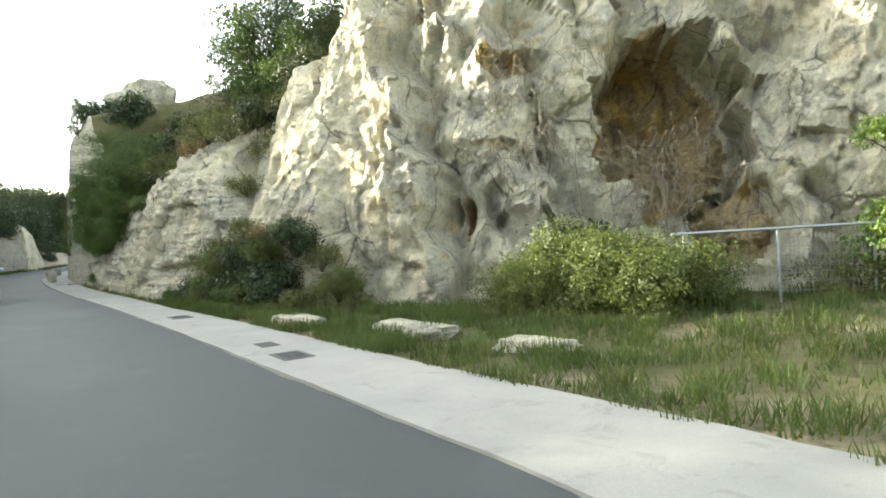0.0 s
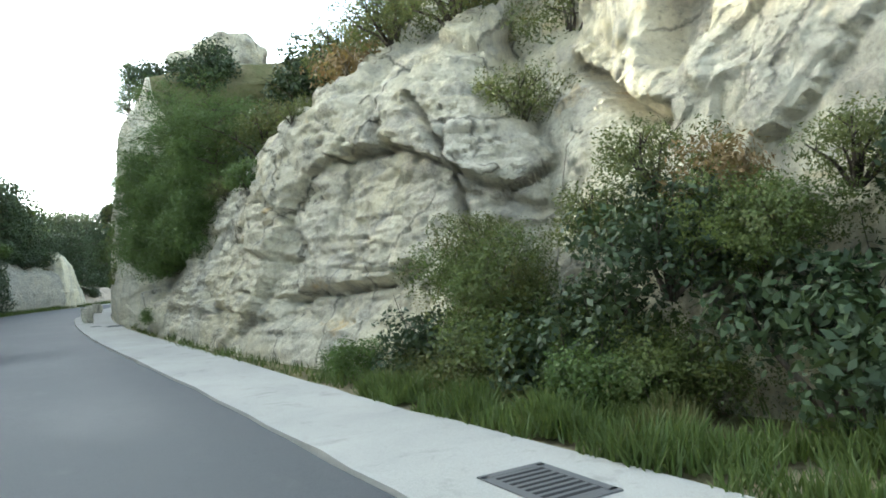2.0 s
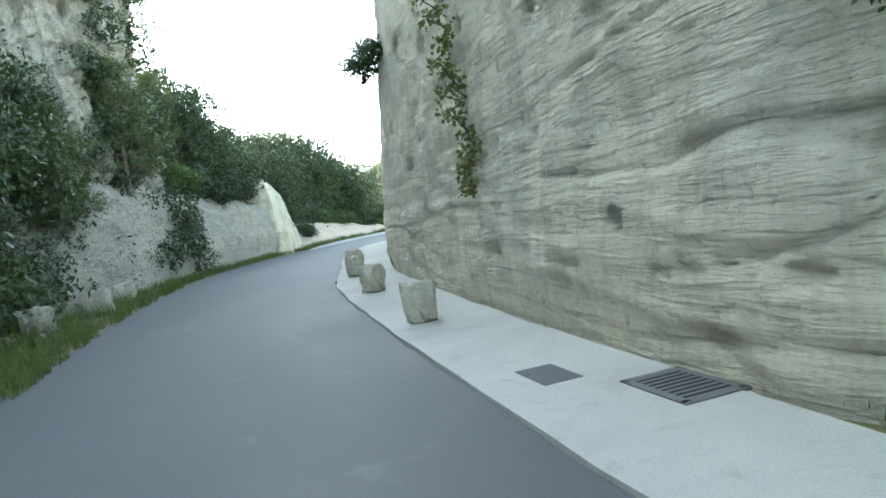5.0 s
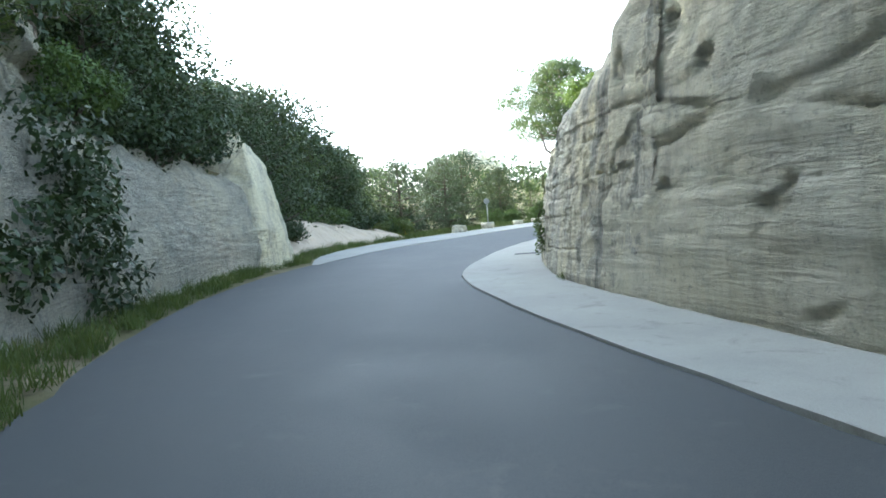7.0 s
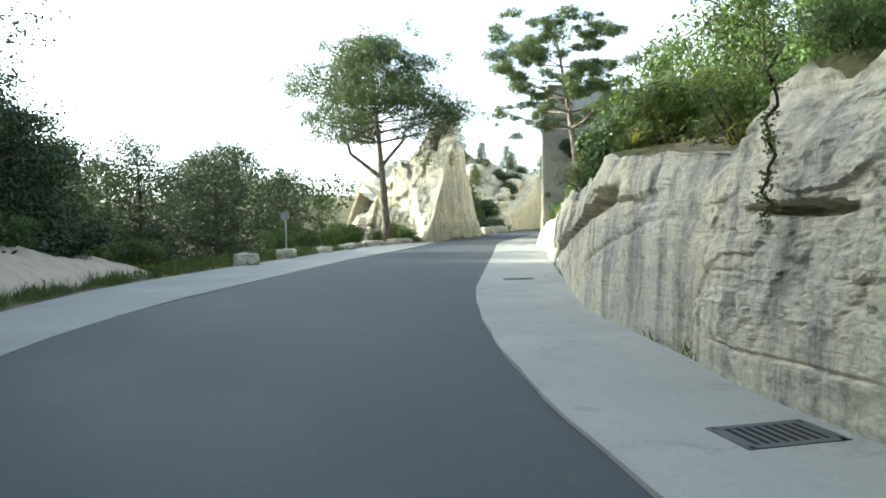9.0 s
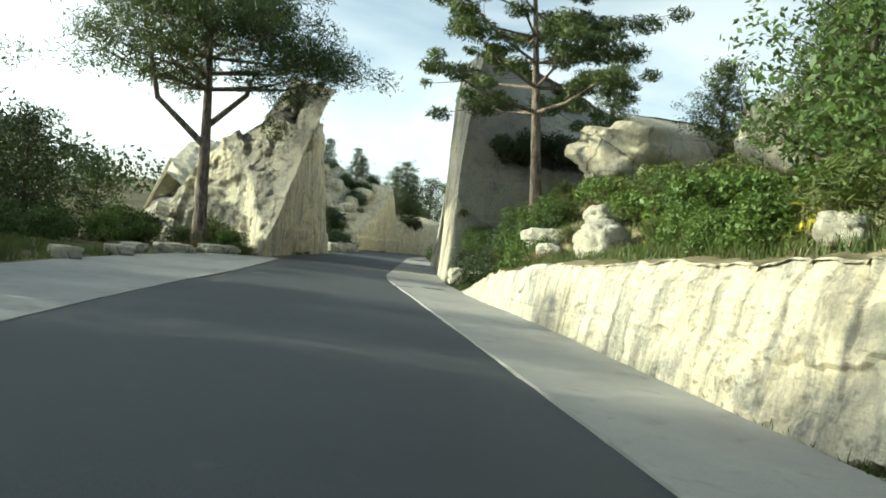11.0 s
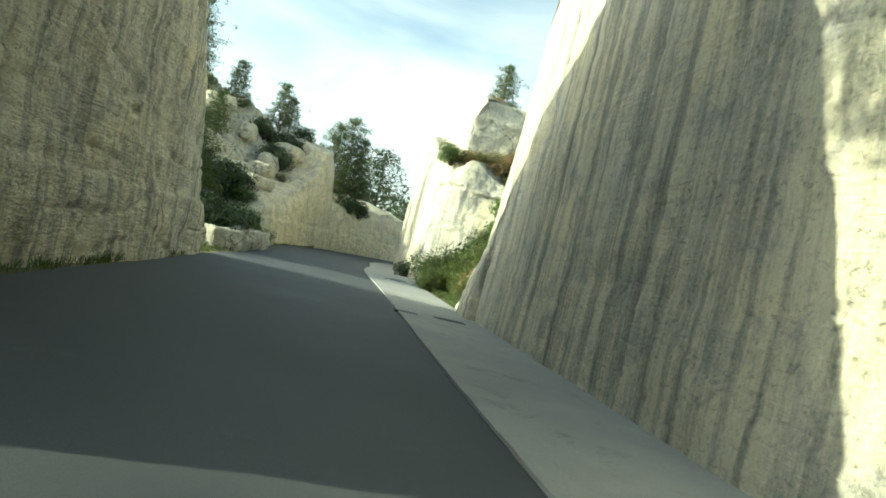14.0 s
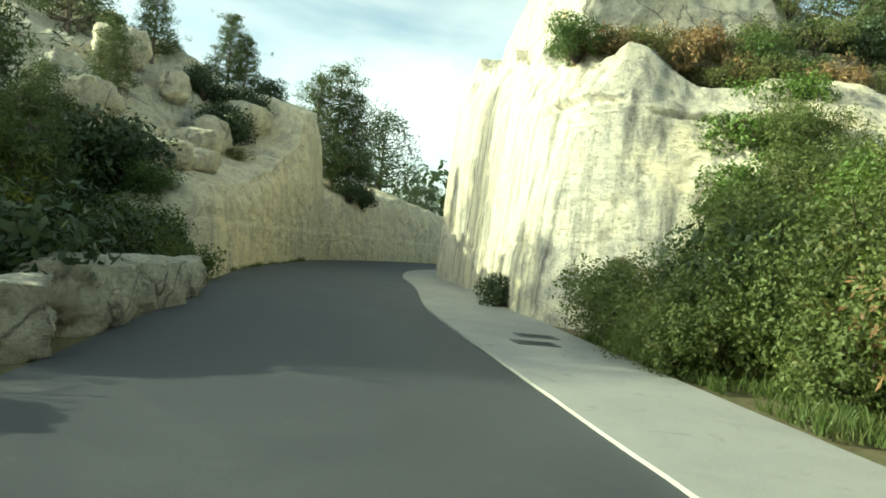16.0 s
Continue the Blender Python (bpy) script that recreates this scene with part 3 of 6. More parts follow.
def rock_mass(name, outline, step, style, mat, label, top=0.6, feats=(), crown=0.25, kind="structure", category="rock", bottom=-0.15, strength=1.0, slope=None, south=None):
    """A free-standing rock. Outline, anticlockwise from above: x, y, height, lean of its top towards the middle."""
    loop = list(outline) + [outline[0]]
    n = np.array(loop, float)
    pts = []
    for a, b in zip(n[:-1], n[1:]):
        k = max(2, int(np.hypot(*(b - a)[:2]) / step))
        pts += [a + (b - a) * i / k for i in range(k)]
    line = np.array(pts)
    w = max(1, int(top / step))
    kern = np.hanning(2 * w + 3)[1:-1]
    kern /= kern.sum()
    line = np.stack([np.convolve(np.concatenate([line[-w:, k], line[:, k], line[:w, k]]), kern, "valid") for k in range(4)], 1)
    cols = len(line)
    mid = line[:, :2].mean(0)
    t = np.roll(line[:, :2], -1, 0) - np.roll(line[:, :2], 1, 0)
    t /= np.linalg.norm(t, axis=1)[:, None] + 1e-9
    nrm = np.stack([t[:, 1], -t[:, 0]], 1)
    s = np.arange(cols) * step
    nv = max(5, int(line[:, 2].max() / step) + 1)
    rows, dirs = [], []
    for v in np.linspace(bottom, 1, nv):
        off = line[:, 3] * max(v, 0) ** 1.2 + 0.35 * top * float(smooth(0.8, 1.0, v)) ** 2
        rows.append(np.column_stack([line[:, :2] - nrm * off[:, None], v * line[:, 2]]))
        dirs.append(np.column_stack([nrm, np.full(cols, 0.1 + 0.9 * float(smooth(0.85, 1.0, v)))]))
    rim_xy, rim_z = rows[-1][:, :2], rows[-1][:, 2]
    nc = max(4, int(np.linalg.norm(rim_xy - mid, axis=1).max() / (step * 1.6)))
    for u in np.linspace(0, 1, nc)[1:]:
        xy = rim_xy + (mid - rim_xy) * u * 0.985
        rows.append(np.column_stack([xy, rim_z + (rim_z.mean() - rim_z) * u + crown * math.sin(u * math.pi / 2) * rim_z.mean()]))
        dirs.append(np.column_stack([nrm * 0.1, np.ones(cols)]))
    p, dv = np.concatenate(rows), np.concatenate(dirs)
    dv /= np.linalg.norm(dv, axis=1)[:, None]
    if slope:
        at, edge, strike = (np.array(v, float) for v in slope)
        out = np.cross(strike, edge)
        out *= -np.sign(out[1]) / np.linalg.norm(out)
        over = np.maximum((p - at) @ out, 0)
        level = np.array([out[0], out[1], 0.0])
        p = p - level * (over / (level @ level))[:, None]
        dv = np.where((over > 0)[:, None], out, dv)
    d = rock_relief(p, np.tile(s, len(rows)), p[:, 2], style, feats) * strength
    verts = p + dv * d[:, None]
    faces = grid_faces(len(rows), cols, True)
    last = (len(rows) - 1) * cols
    faces.append(tuple(last + k for k in range(cols)))
    ROCKS.append(BVHTree.FromPolygons([tuple(v) for v in verts], faces))
    me = mesh_of(name, verts, faces, mat, style != "wild")
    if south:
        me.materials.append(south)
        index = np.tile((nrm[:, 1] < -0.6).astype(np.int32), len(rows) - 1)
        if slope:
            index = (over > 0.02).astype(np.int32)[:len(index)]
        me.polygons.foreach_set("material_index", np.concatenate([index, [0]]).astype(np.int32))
    ob = new(name, me)
    return tagged(ob, label, category, kind=kind)


def top_at(x, y, base=0.0):
    """The height of the highest rock at a place."""
    best = base
    for tree in ROCKS:
        hit = tree.ray_cast(Vector((x, y, 60)), Vector((0, 0, -1)))[0]
        if hit:
            best = max(best, hit.z)
    return best


def boulder(at, size, seed, label, mat=None, squareness=0.35, turn=0.0, group="boulders", category="boulder", name="boulder", sink=0.12):
    """A stone: a rounded, unevenly chipped block."""
    bm = bmesh.new()
    bmesh.ops.create_cube(bm, size=2)
    bmesh.ops.subdivide_edges(bm, edges=bm.edges[:], cuts=11, use_grid_fill=True)
    p = np.array([v.co[:] for v in bm.verts])
    ball = p / np.linalg.norm(p, axis=1)[:, None]
    p = ball * (1 - squareness) * 1.12 + p * squareness
    f1, f2, r = cells(p * 0.9 + seed * 3.7)
    d = 0.14 * fbm(p * 0.9 + seed * 5.1, 3) + 0.05 * fbm(p * 3.0 + seed, 4) + 0.16 * (r - 0.5) - 0.08 * (1 - smooth(0, 0.12, f2 - f1))
    p = p * (1 + d[:, None]) * np.array(size) * 0.5
    p[:, 2] += size[2] * (0.5 - sink)
    for v, q in zip(bm.verts, p):
        v.co = q
    me = bpy.data.meshes.new(name)
    bm.to_mesh(me)
    bm.free()
    me.materials.append(mat or ROCK_STONE)
    me.polygons.foreach_set("use_smooth", [True] * len(me.polygons))
    ob = new(name, me)
    ob.matrix_world = pose(*at, 0, 0, turn)
    return tagged(ob, label, category, group)


def strip_between(name, left, right, z, mat, label, category, across=8, step=0.5, crown=0.0, edge=0.0):
    """A paved strip between two lines, with a rim that goes down into the ground."""
    a, _ = resample(left, step)
    b, _ = resample(right, step)
    n = max(len(a), len(b))
    ia, ib = np.linspace(0, len(a) - 1, n), np.linspace(0, len(b) - 1, n)
    a = np.stack([np.interp(ia, np.arange(len(a)), a[:, k]) for k in (0, 1)], 1)
    b = np.stack([np.interp(ib, np.arange(len(b)), b[:, k]) for k in (0, 1)], 1)
    if edge:
        a = a + edge * np.stack([fbm(np.column_stack([a * 2.0, np.zeros(n)]), 3)] * 2, 1)
        b = b + edge * np.stack([fbm(np.column_stack([b * 2.0, np.ones(n)]), 3)] * 2, 1)
    rows = [np.column_stack([a, np.full(n, -0.12)])]
    for u in np.linspace(0, 1, across):
        xy = a + (b - a) * u
        h = z + crown * (1 - (2 * u - 1) ** 2) + 0.004 * fbm(np.column_stack([xy * 0.8, np.zeros(n)]), 2)
        rows.append(np.column_stack([xy, h]))
    rows.append(np.column_stack([b, np.full(n, -0.12)]))
    ob = new(name, mesh_of(name, np.concatenate(rows), [f[::-1] for f in grid_faces(len(rows), n)], mat, False))
    return tagged(ob, label, category, kind="structure")


# ---- plants ----
def leaf_quads(rng, blobs, count, size, slim=0.5, shell=0.55, droop=0.0, gaps=0.35):
    """Leaves scattered in the outer part of rounded clumps, facing outwards and up."""
    blobs = np.array(blobs, float)
    area = blobs[:, 3] * blobs[:, 4] + blobs[:, 4] * blobs[:, 5]
    pick = rng.choice(len(blobs), count, p=area / area.sum())
    way = rng.normal(size=(count, 3))
    way /= np.linalg.norm(way, axis=1)[:, None]
    r = shell + (1 - shell) * rng.rand(count) ** 0.6
    r *= 1 + 0.22 * fbm(way * 2.2 + blobs[pick, :3] * 1.7, 2)
    pos = blobs[pick, :3] + way * blobs[pick, 3:] * r[:, None]
    keep = gnoise(pos * (1.1 / max(0.25, blobs[:, 3:].mean())) * 1.6 + 7) > -gaps
    pos, way = pos[keep], way[keep]
    n = len(pos)
    up = way + rng.normal(scale=0.75, size=(n, 3)) + (0, 0, 0.35)
    up /= np.linalg.norm(up, axis=1)[:, None]
    along = np.cross(up, rng.normal(size=(n, 3)))
    along[:, 2] -= droop
    along /= np.linalg.norm(along, axis=1)[:, None]
    across = np.cross(up, along)
    ln = size * (0.6 + 0.8 * rng.rand(n))[:, None]
    wd = ln * slim
    return np.stack([pos - along * ln * 0.5, pos + across * wd * 0.5, pos + along * ln * 0.5 + up * ln * 0.06, pos - across * wd * 0.5], 1)


def clumps(rng, radius, height, count, flat=1.0, low=0.15):
    out = []
    for _ in range(count):
        a, r = rng.rand() * 6.283, radius * rng.rand() ** 0.6 * 0.75
        z = height * (low + (1 - low) * rng.rand() * 0.8) * (1 - 0.35 * (r / radius) ** 2)
        q = radius * (0.26 + 0.26 * rng.rand())
        out.append((r * math.cos(a), r * math.sin(a), z, q, q * (0.8 + 0.4 * rng.rand()), q * flat * (0.75 + 0.4 * rng.rand())))
    return out


def make_shrub(name, seed, radius, height, leaf, mat, label, category="shrub", leaves=4200, slim=0.5, count=13, flat=0.85, stems=9, bark=None, gaps=0.3, group="shrubs on the rocks"):
    rng = np.random.RandomState(seed)
    ob = thing(name, label, category, group)
    blobs = clumps(rng, radius, height, count, flat)
    part_mesh("foliage", quads_mesh("foliage", leaf_quads(rng, blobs, leaves, leaf, slim, 0.45, 0.1, gaps), mat), ob)
    paths = []
    for b in blobs[:stems]:
        paths.append([(0.08 * b[0], 0.08 * b[1], -0.15, 0.035 * height ** 0.5), (0.45 * b[0] + rng.normal() * 0.06, 0.45 * b[1], 0.45 * b[2], 0.022 * height ** 0.5), (b[0], b[1], b[2], 0.008)])
        for _ in range(2):
            w = rng.normal(size=3) * b[3] * 0.5
            paths.append([(b[0] * 0.8, b[1] * 0.8, b[2] * 0.8, 0.010), (b[0] + w[0], b[1] + w[1], b[2] + abs(w[2]), 0.004)])
    v, f = tube_data(paths)
    part_mesh("branchwork", mesh_of("branchwork", v, f, bark or BARK_DARK), ob)
    return ob


def make_tree(name, seed, height, spread, trunk, leaf, mat, label, first=0.35, layers=7, per=4, leaves=16000, slim=0.45, flat=0.45, lean=(0, 0), bark=None, top_taper=0.75, category="tree", group="trees", gaps=0.25, droop=0.0, blob=0.30, tufts=False, forks=()):
    """A tapered, bent trunk with limbs that carry clumps of leaves."""
    rng = np.random.RandomState(seed)
    ob = thing(name, label, category, group)
    spine = []
    for i in range(9):
        t = i / 8
        spine.append((lean[0] * t * height + 0.10 * math.sin(3 * t + seed) * t, lean[1] * t * height + 0.10 * math.cos(2.6 * t + seed) * t, -0.2 + t * (height * 0.96 + 0.2), trunk * (1 - 0.82 * t) * (1.25 if i == 0 else 1)))
    paths, blobs = [spine], []
    for k in range(layers):
        t = first + (0.97 - first) * k / max(1, layers - 1)
        at = np.array([np.interp(t, np.linspace(0, 1, 9), [q[j] for q in spine]) for j in range(4)])
        reach = spread * (1 - top_taper * ((t - first) / (1 - first)) ** 1.4)
        for j in range(per):
            a = 6.283 * (j + rng.rand() * 0.7) / per + k * 1.3
            rr = reach * (0.65 + 0.45 * rng.rand())
            tip = at[:3] + (rr * math.cos(a), rr * math.sin(a), rr * (0.12 + 0.25 * rng.rand()))
            half = at[:3] * 0.5 + tip * 0.5 + (0, 0, -0.05 * rr)
            r0 = max(0.02, at[3] * 0.5)
            paths.append([(*at[:3], r0), (*half, r0 * 0.6), (*tip, 0.012)])
            q = spread * blob * (0.7 + 0.6 * rng.rand()) * (1 - 0.45 * top_taper * (t - first) / (1 - first))
            for u in ((1.0, 0.8, 0.58) if tufts else (1.0, 0.55)):
                c = at[:3] + (tip - at[:3]) * u + rng.normal(size=3) * (0.5, 0.5, 0.25) * q
                k2 = q * (0.75 + 0.5 * rng.rand()) * (1.1 if u == 1 else 0.9)
                blobs.append((*c, k2 * 1.1, k2 * 1.1, k2 * flat))
                paths.append([(*(at[:3] + (tip - at[:3]) * u * 0.85), r0 * 0.35), (*c, 0.008)])
                if tufts:
                    c = c + rng.normal(size=3) * (1.3, 1.3, 0.5) * q
                    blobs.append((*c, k2 * 0.7, k2 * 0.7, k2 * flat * 0.8))
                    paths.append([(*(at[:3] + (tip - at[:3]) * u * 0.8), r0 * 0.25), (*c, 0.006)])
    for t, tip, r0 in forks:
        at = np.array([np.interp(t, np.linspace(0, 1, 9), [q[j] for q in spine]) for j in range(3)])
        tip = np.array(tip, float)
        bend = at * 0.55 + tip * 0.45 + (0.22 * (tip[0] - at[0]), 0.22 * (tip[1] - at[1]), -0.10 * height * (1 - t))
        paths.append([(*at, r0), (*(at * 0.75 + bend * 0.25), r0 * 0.95), (*bend, r0 * 0.8), (*(bend * 0.45 + tip * 0.55), r0 * 0.6), (*tip, r0 * 0.25)])
        for k in range(5):
            c = tip + rng.normal(size=3) * (0.7, 0.7, 0.3)
            blobs.append((*c, spread * 0.16, spread * 0.16, spread * 0.09))
            paths.append([(*(bend * 0.3 + tip * 0.7), r0 * 0.3), (*c, 0.01)])
    top = spine[-1][:3]
    blobs.append((*top, spread * 0.22, spread * 0.22, spread * 0.24))
    v, f = tube_data(paths)
    part_mesh("trunk", mesh_of("trunk", v, f, bark or BARK_DARK), ob)
    part_mesh("crown", quads_mesh("crown", leaf_quads(rng, blobs, leaves, leaf, slim, 0.25, droop, gaps), mat), ob)
    return ob


def put(proto, x, y, z, scale=1.0, turn=0.0, label="", tall=1.0, tip=0.0):
    m = pose(x, y, z, tip, 0, turn) @ Matrix.Diagonal((scale, scale, scale * tall, 1))
    ob = copy_thing(proto, m)
    if label:
        ob["label"] = label
    return ob


# ---- the plan: edges of the road, in the way that it is driven ----
RIGHT_EDGE = [(14, -15.5), (8, -7.6), (4, -2.0), (0.2, 2.8), (-3.1, 6.9), (-7.4, 12.1), (-12.9, 18.5), (-17.1, 23.7), (-19.9, 27.4), (-22.3, 30.8), (-24.6, 34.9), (-27.0, 39.2), (-28.9, 43.6), (-29.5, 48), (-29.6, 52), (-29.3, 56.4), (-28.7, 60.5), (-27.6, 67.5), (-26.6, 74.0), (-25.5, 80.8), (-23.9, 86.3), (-22.3, 91.7), (-19.8, 99.8), (-18.1, 105.5), (-16.4, 111), (-14.2, 116.4), (-12.3, 121.6), (-9.4, 127), (-4.6, 132.2), (4, 138.4)]
ROCK_FOOT = [(16.4, -14.5), (10.2, -6.4), (5.5, -1.2), (1.5, 3.3), (-2.6, 8.1), (-5.4, 11.2), (-8.4, 14.8), (-13, 20.2), (-15.7, 23.6), (-18.3, 27.1), (-20.1, 29.7), (-21.9, 32.4), (-23.6, 35.6), (-25.4, 39.0), (-27.0, 42.4), (-27.8, 46), (-28.15, 50), (-28.0, 54), (-27.4, 58), (-26.1, 65.6), (-25.1, 71.2), (-24.6, 75), (-23.6, 80.4), (-22.2, 85.6), (-20.4, 91.7), (-18.4, 98.2), (-16.6, 104), (-15, 108.9), (-13.4, 113.5), (-11.5, 119.2), (-9.9, 123.6), (-6.8, 128.2), (-1.6, 132.6), (6, 137.6)]
LEFT_EDGE = [(10.2, -18.4), (4.2, -10.2), (-0.4, -4.2), (-5.0, 1.6), (-9.2, 6.6), (-13.6, 12), (-17.6, 17.6), (-21.6, 23.6), (-25.2, 28.3), (-28.2, 32.6), (-30.8, 36.9), (-32.7, 41), (-33.9, 45.2), (-34.5, 49.4), (-34.6, 54), (-34.0, 58.6), (-33.0, 64.5), (-32.0, 70), (-30.9, 74.0), (-30.0, 78), (-29.2, 82), (-28.3, 86.4), (-27.1, 91.6), (-25.6, 96), (-24.0, 101), (-22.4, 105.2), (-20.6, 111), (-19.2, 116), (-17.2, 121), (-14.4, 126.6), (-10.6, 132.0), (-4.8, 137.8), (3.2, 144.5)]
APRON_LEFT = [(-34.4, 48.6), (-36.2, 53), (-36.7, 57), (-36.6, 60.8), (-35.6, 66.2), (-34.3, 72), (-33.2, 77), (-31.3, 83.2), (-29.0, 86.4)]

# ---- ground, road, pavements ----
def ground_sheet():
    xs = np.concatenate([[-2600, -1500, -800, -420, -260], np.arange(-180, 180, 5.0), [180, 260, 420, 800, 1500, 2600]])
    ys = np.concatenate([[-2600, -1500, -800, -420, -220], np.arange(-120, 300, 5.0), [300, 380, 520, 800, 1500, 2600]])
    gx, gy = np.meshgrid(xs, ys)
    road = np.array(RIGHT_EDGE)
    q = np.stack([gx.ravel(), gy.ravel()], 1)
    far = np.min(np.linalg.norm(q[:, None] - road[None], axis=2), axis=1)
    h = smooth(26, 150, far) * (5 + 7 * fbm(np.column_stack([q * 0.012, np.zeros(len(q))]), 3))
    h = h + smooth(200, 1500, far) * 14 * (1 + fbm(np.column_stack([q * 0.002, np.ones(len(q))]), 3))
    z = -0.03 + np.maximum(h, 0) - 0.02 * (far > 12)
    ob = new("ground", mesh_of("ground", np.column_stack([q, z]), grid_faces(len(ys), len(xs)), SOIL))
    tagged(ob, "dry stony ground with scrub and litter", "ground", kind="structure")


ground_sheet()
strip_between("road", LEFT_EDGE, RIGHT_EDGE, 0.0, ASPHALT, "narrow grey asphalt road between cut rock walls", "road", 10, 0.5, 0.02, 0.04)
strip_between("pavement", RIGHT_EDGE, ROCK_FOOT, 0.03, CONCRETE, "pale concrete gutter pavement along the rock foot", "pavement", 6, 0.5, 0.0, 0.02)
strip_between("apron", APRON_LEFT, [(-34.2, 48.6), (-34.55, 53), (-34.35, 57), (-33.7, 60.8), (-32.75, 66.2), (-31.5, 72), (-30.25, 77), (-28.95, 83.2), (-28.3, 86.4)], 0.012, CONCRETE, "pale concrete apron beside the asphalt", "pavement", 6, 0.5, 0.0, 0.02)

# ---- rock walls on the right of the drive ----
rock_strip("wall_cliff_dome", [(17, 2.6, 8.5, 2.4), (11.5, 6.6, 8.6, 2.6), (7.8, 8.5, 8.8, 2.8), (5, 8.7, 8.8, 3.0), (2.5, 8.3, 8.5, 3.2), (0.4, 8.8, 8.2, 2.9), (-1.8, 9.7, 7.4, 2.5), (-3.5, 11.4, 6.4, 2.1), (-4.9, 14.0, 5.6, 1.8), (-6.2, 17, 5.0, 1.8)],
           0.06, "dome", ROCK_WILD, "pale weathered limestone cliff with hollows and ledges", back=13, rise=0.22, rim=0.9,
           feats=[(6.1, 8.9, 3.3, 1.40, 2.05, 2.3), (5.6, 8.9, 4.4, 0.9, 1.0, 0.5), (7.0, 8.6, 1.3, 0.9, 0.8, 0.9), (-1.44, 10.2, 3.2, 0.16, 0.11, 0.3), (1.95, 8.6, 1.75, 0.16, 0.40, 0.6), (1.5, 8.7, 1.9, 0.13, 0.32, 0.45), (-2.7, 11.4, 3.0, 0.42, 0.5, 0.4), (0.7, 10.4, 3.4, 0.16, 0.9, 0.5), (3.6, 9.2, 3.2, 0.22, 0.6, 0.6), (3.1, 10.0, 4.7, 0.8, 0.35, 0.7), (2.6, 8.6, 1.9, 0.35, 0.5, 0.35), (2.9, 9.0, 1.5, 0.5, 0.3, 0.5)],
           grooves=[([(-4.3, 13.2, 3.3), (-3.4, 12.0, 2.6), (-2.9, 11.2, 2.2)], 0.12, 0.4, 0.15)],
           stains=[(6.0, 3.3, 1.25, 1.9), (7.0, 1.3, 0.7, 0.8), (1.95, 1.7, 0.2, 0.45), (3.0, 4.75, 0.6, 0.35)], stain_mat=ROCK_OCHRE)
rock_strip("wall_cliff_blocks", [(-3.4, 12.2, 2.2, 0.8), (-4.9, 12.2, 3.7, 1.1), (-6.6, 13.5, 4.1, 1.2), (-8.3, 15.1, 4.1, 1.1), (-9.8, 16.9, 3.8, 1.1), (-11.5, 18.8, 3.0, 1.2), (-13.1, 20.7, 2.0, 1.1), (-14.8, 22.8, 1.7, 0.9)],
           0.05, "blocky", ROCK_WILD, "cracked layered limestone blocks above the pavement", back=6, rise=0.8, rim=0.5, bare=14,
           feats=[(-5.75, 13.7, 2.67, 0.17, 0.20, 0.16), (-5.7, 13.3, 2.25, 0.16, 0.06, 0.12), (-4.7, 12.6, 1.55, 0.12, 0.12, 0.25)],
           grooves=[([(-7.5, 14.5, 0.80), (-6.8, 14.0, 0.87), (-6.2, 13.6, 0.97), (-5.7, 13.2, 1.01), (-5.0, 12.7, 1.13)], 0.07, 0.16, 0.22),
                    ([(-6.2, 14.2, 2.75), (-6.46, 14.2, 2.44), (-6.6, 14.1, 1.98), (-6.62, 14.0, 1.55)], 0.06, 0.22, 0),
                    ([(-5.3, 13.4, 3.1), (-5.1, 12.9, 2.6), (-4.9, 12.7, 2.3), (-4.88, 12.5, 1.86), (-4.7, 12.5, 1.5)], 0.07, 0.28, 0),
                    ([(-8.2, 15.7, 2.34), (-7.5, 15.0, 1.92), (-7.06, 14.4, 1.37)], 0.08, 0.22, 0.10),
                    ([(-9.3, 16.6, 1.75), (-8.3, 15.5, 1.5), (-7.3, 14.5, 1.3)], 0.06, 0.14, 0.10),
                    ([(-12.0, 19.3, 0.55), (-10.5, 17.5, 0.62), (-9.0, 15.9, 0.58), (-7.9, 14.7, 0.5)], 0.05, 0.12, 0.10)])
rock_strip("wall_quarry_high", [(-12.3, 22.2, 4.4, 1.2), (-14.7, 22.9, 5.8, 0.5), (-15.9, 24.0, 6.8, 0.4), (-18.3, 27.25, 7.6, 0.5), (-20.1, 29.85, 7.5, 0.5), (-21.9, 32.55, 7.1, 0.5), (-23.6, 35.75, 6.3, 0.6), (-25.4, 39.15, 5.0, 0.6), (-26.3, 40.9, 4.3, 0.5)],
           0.055, "cut", ROCK_TOOLED, "tall quarried limestone wall with tool marks", back=9, rise=0.25, rim=0.6,
           grooves=[([(-21.9, 32.5, 0.85), (-20.1, 29.8, 0.95), (-17.3, 25.9, 1.15), (-15.8, 23.9, 1.25), (-14.8, 23.0, 1.4)], 0.035, 0.035, 0.012), ([(-18.2, 27.1, 1.3), (-18.3, 27.2, 2.4), (-18.25, 27.15, 3.6)], 0.05, 0.08, 0)])
rock_strip("wall_quarry_layered", [(-25.7, 39.75, 4.5, 0.5), (-27.0, 42.5, 3.2, 0.5), (-27.85, 46, 2.65, 0.4), (-28.2, 49.6, 2.1, 0.3), (-27.8, 51.4, 1.8, 0.25)],
           0.045, "layered", ROCK_GREY, "layered limestone wall beside the pavement", back=12, rise=0.34, rim=0.3, feats=[(-27.7, 45.4, 1.85, 0.28, 0.22, 0.6), (-28.0, 47.6, 1.25, 0.5, 0.06, 0.25), (-28.1, 49.0, 1.25, 0.6, 0.05, 0.25)])
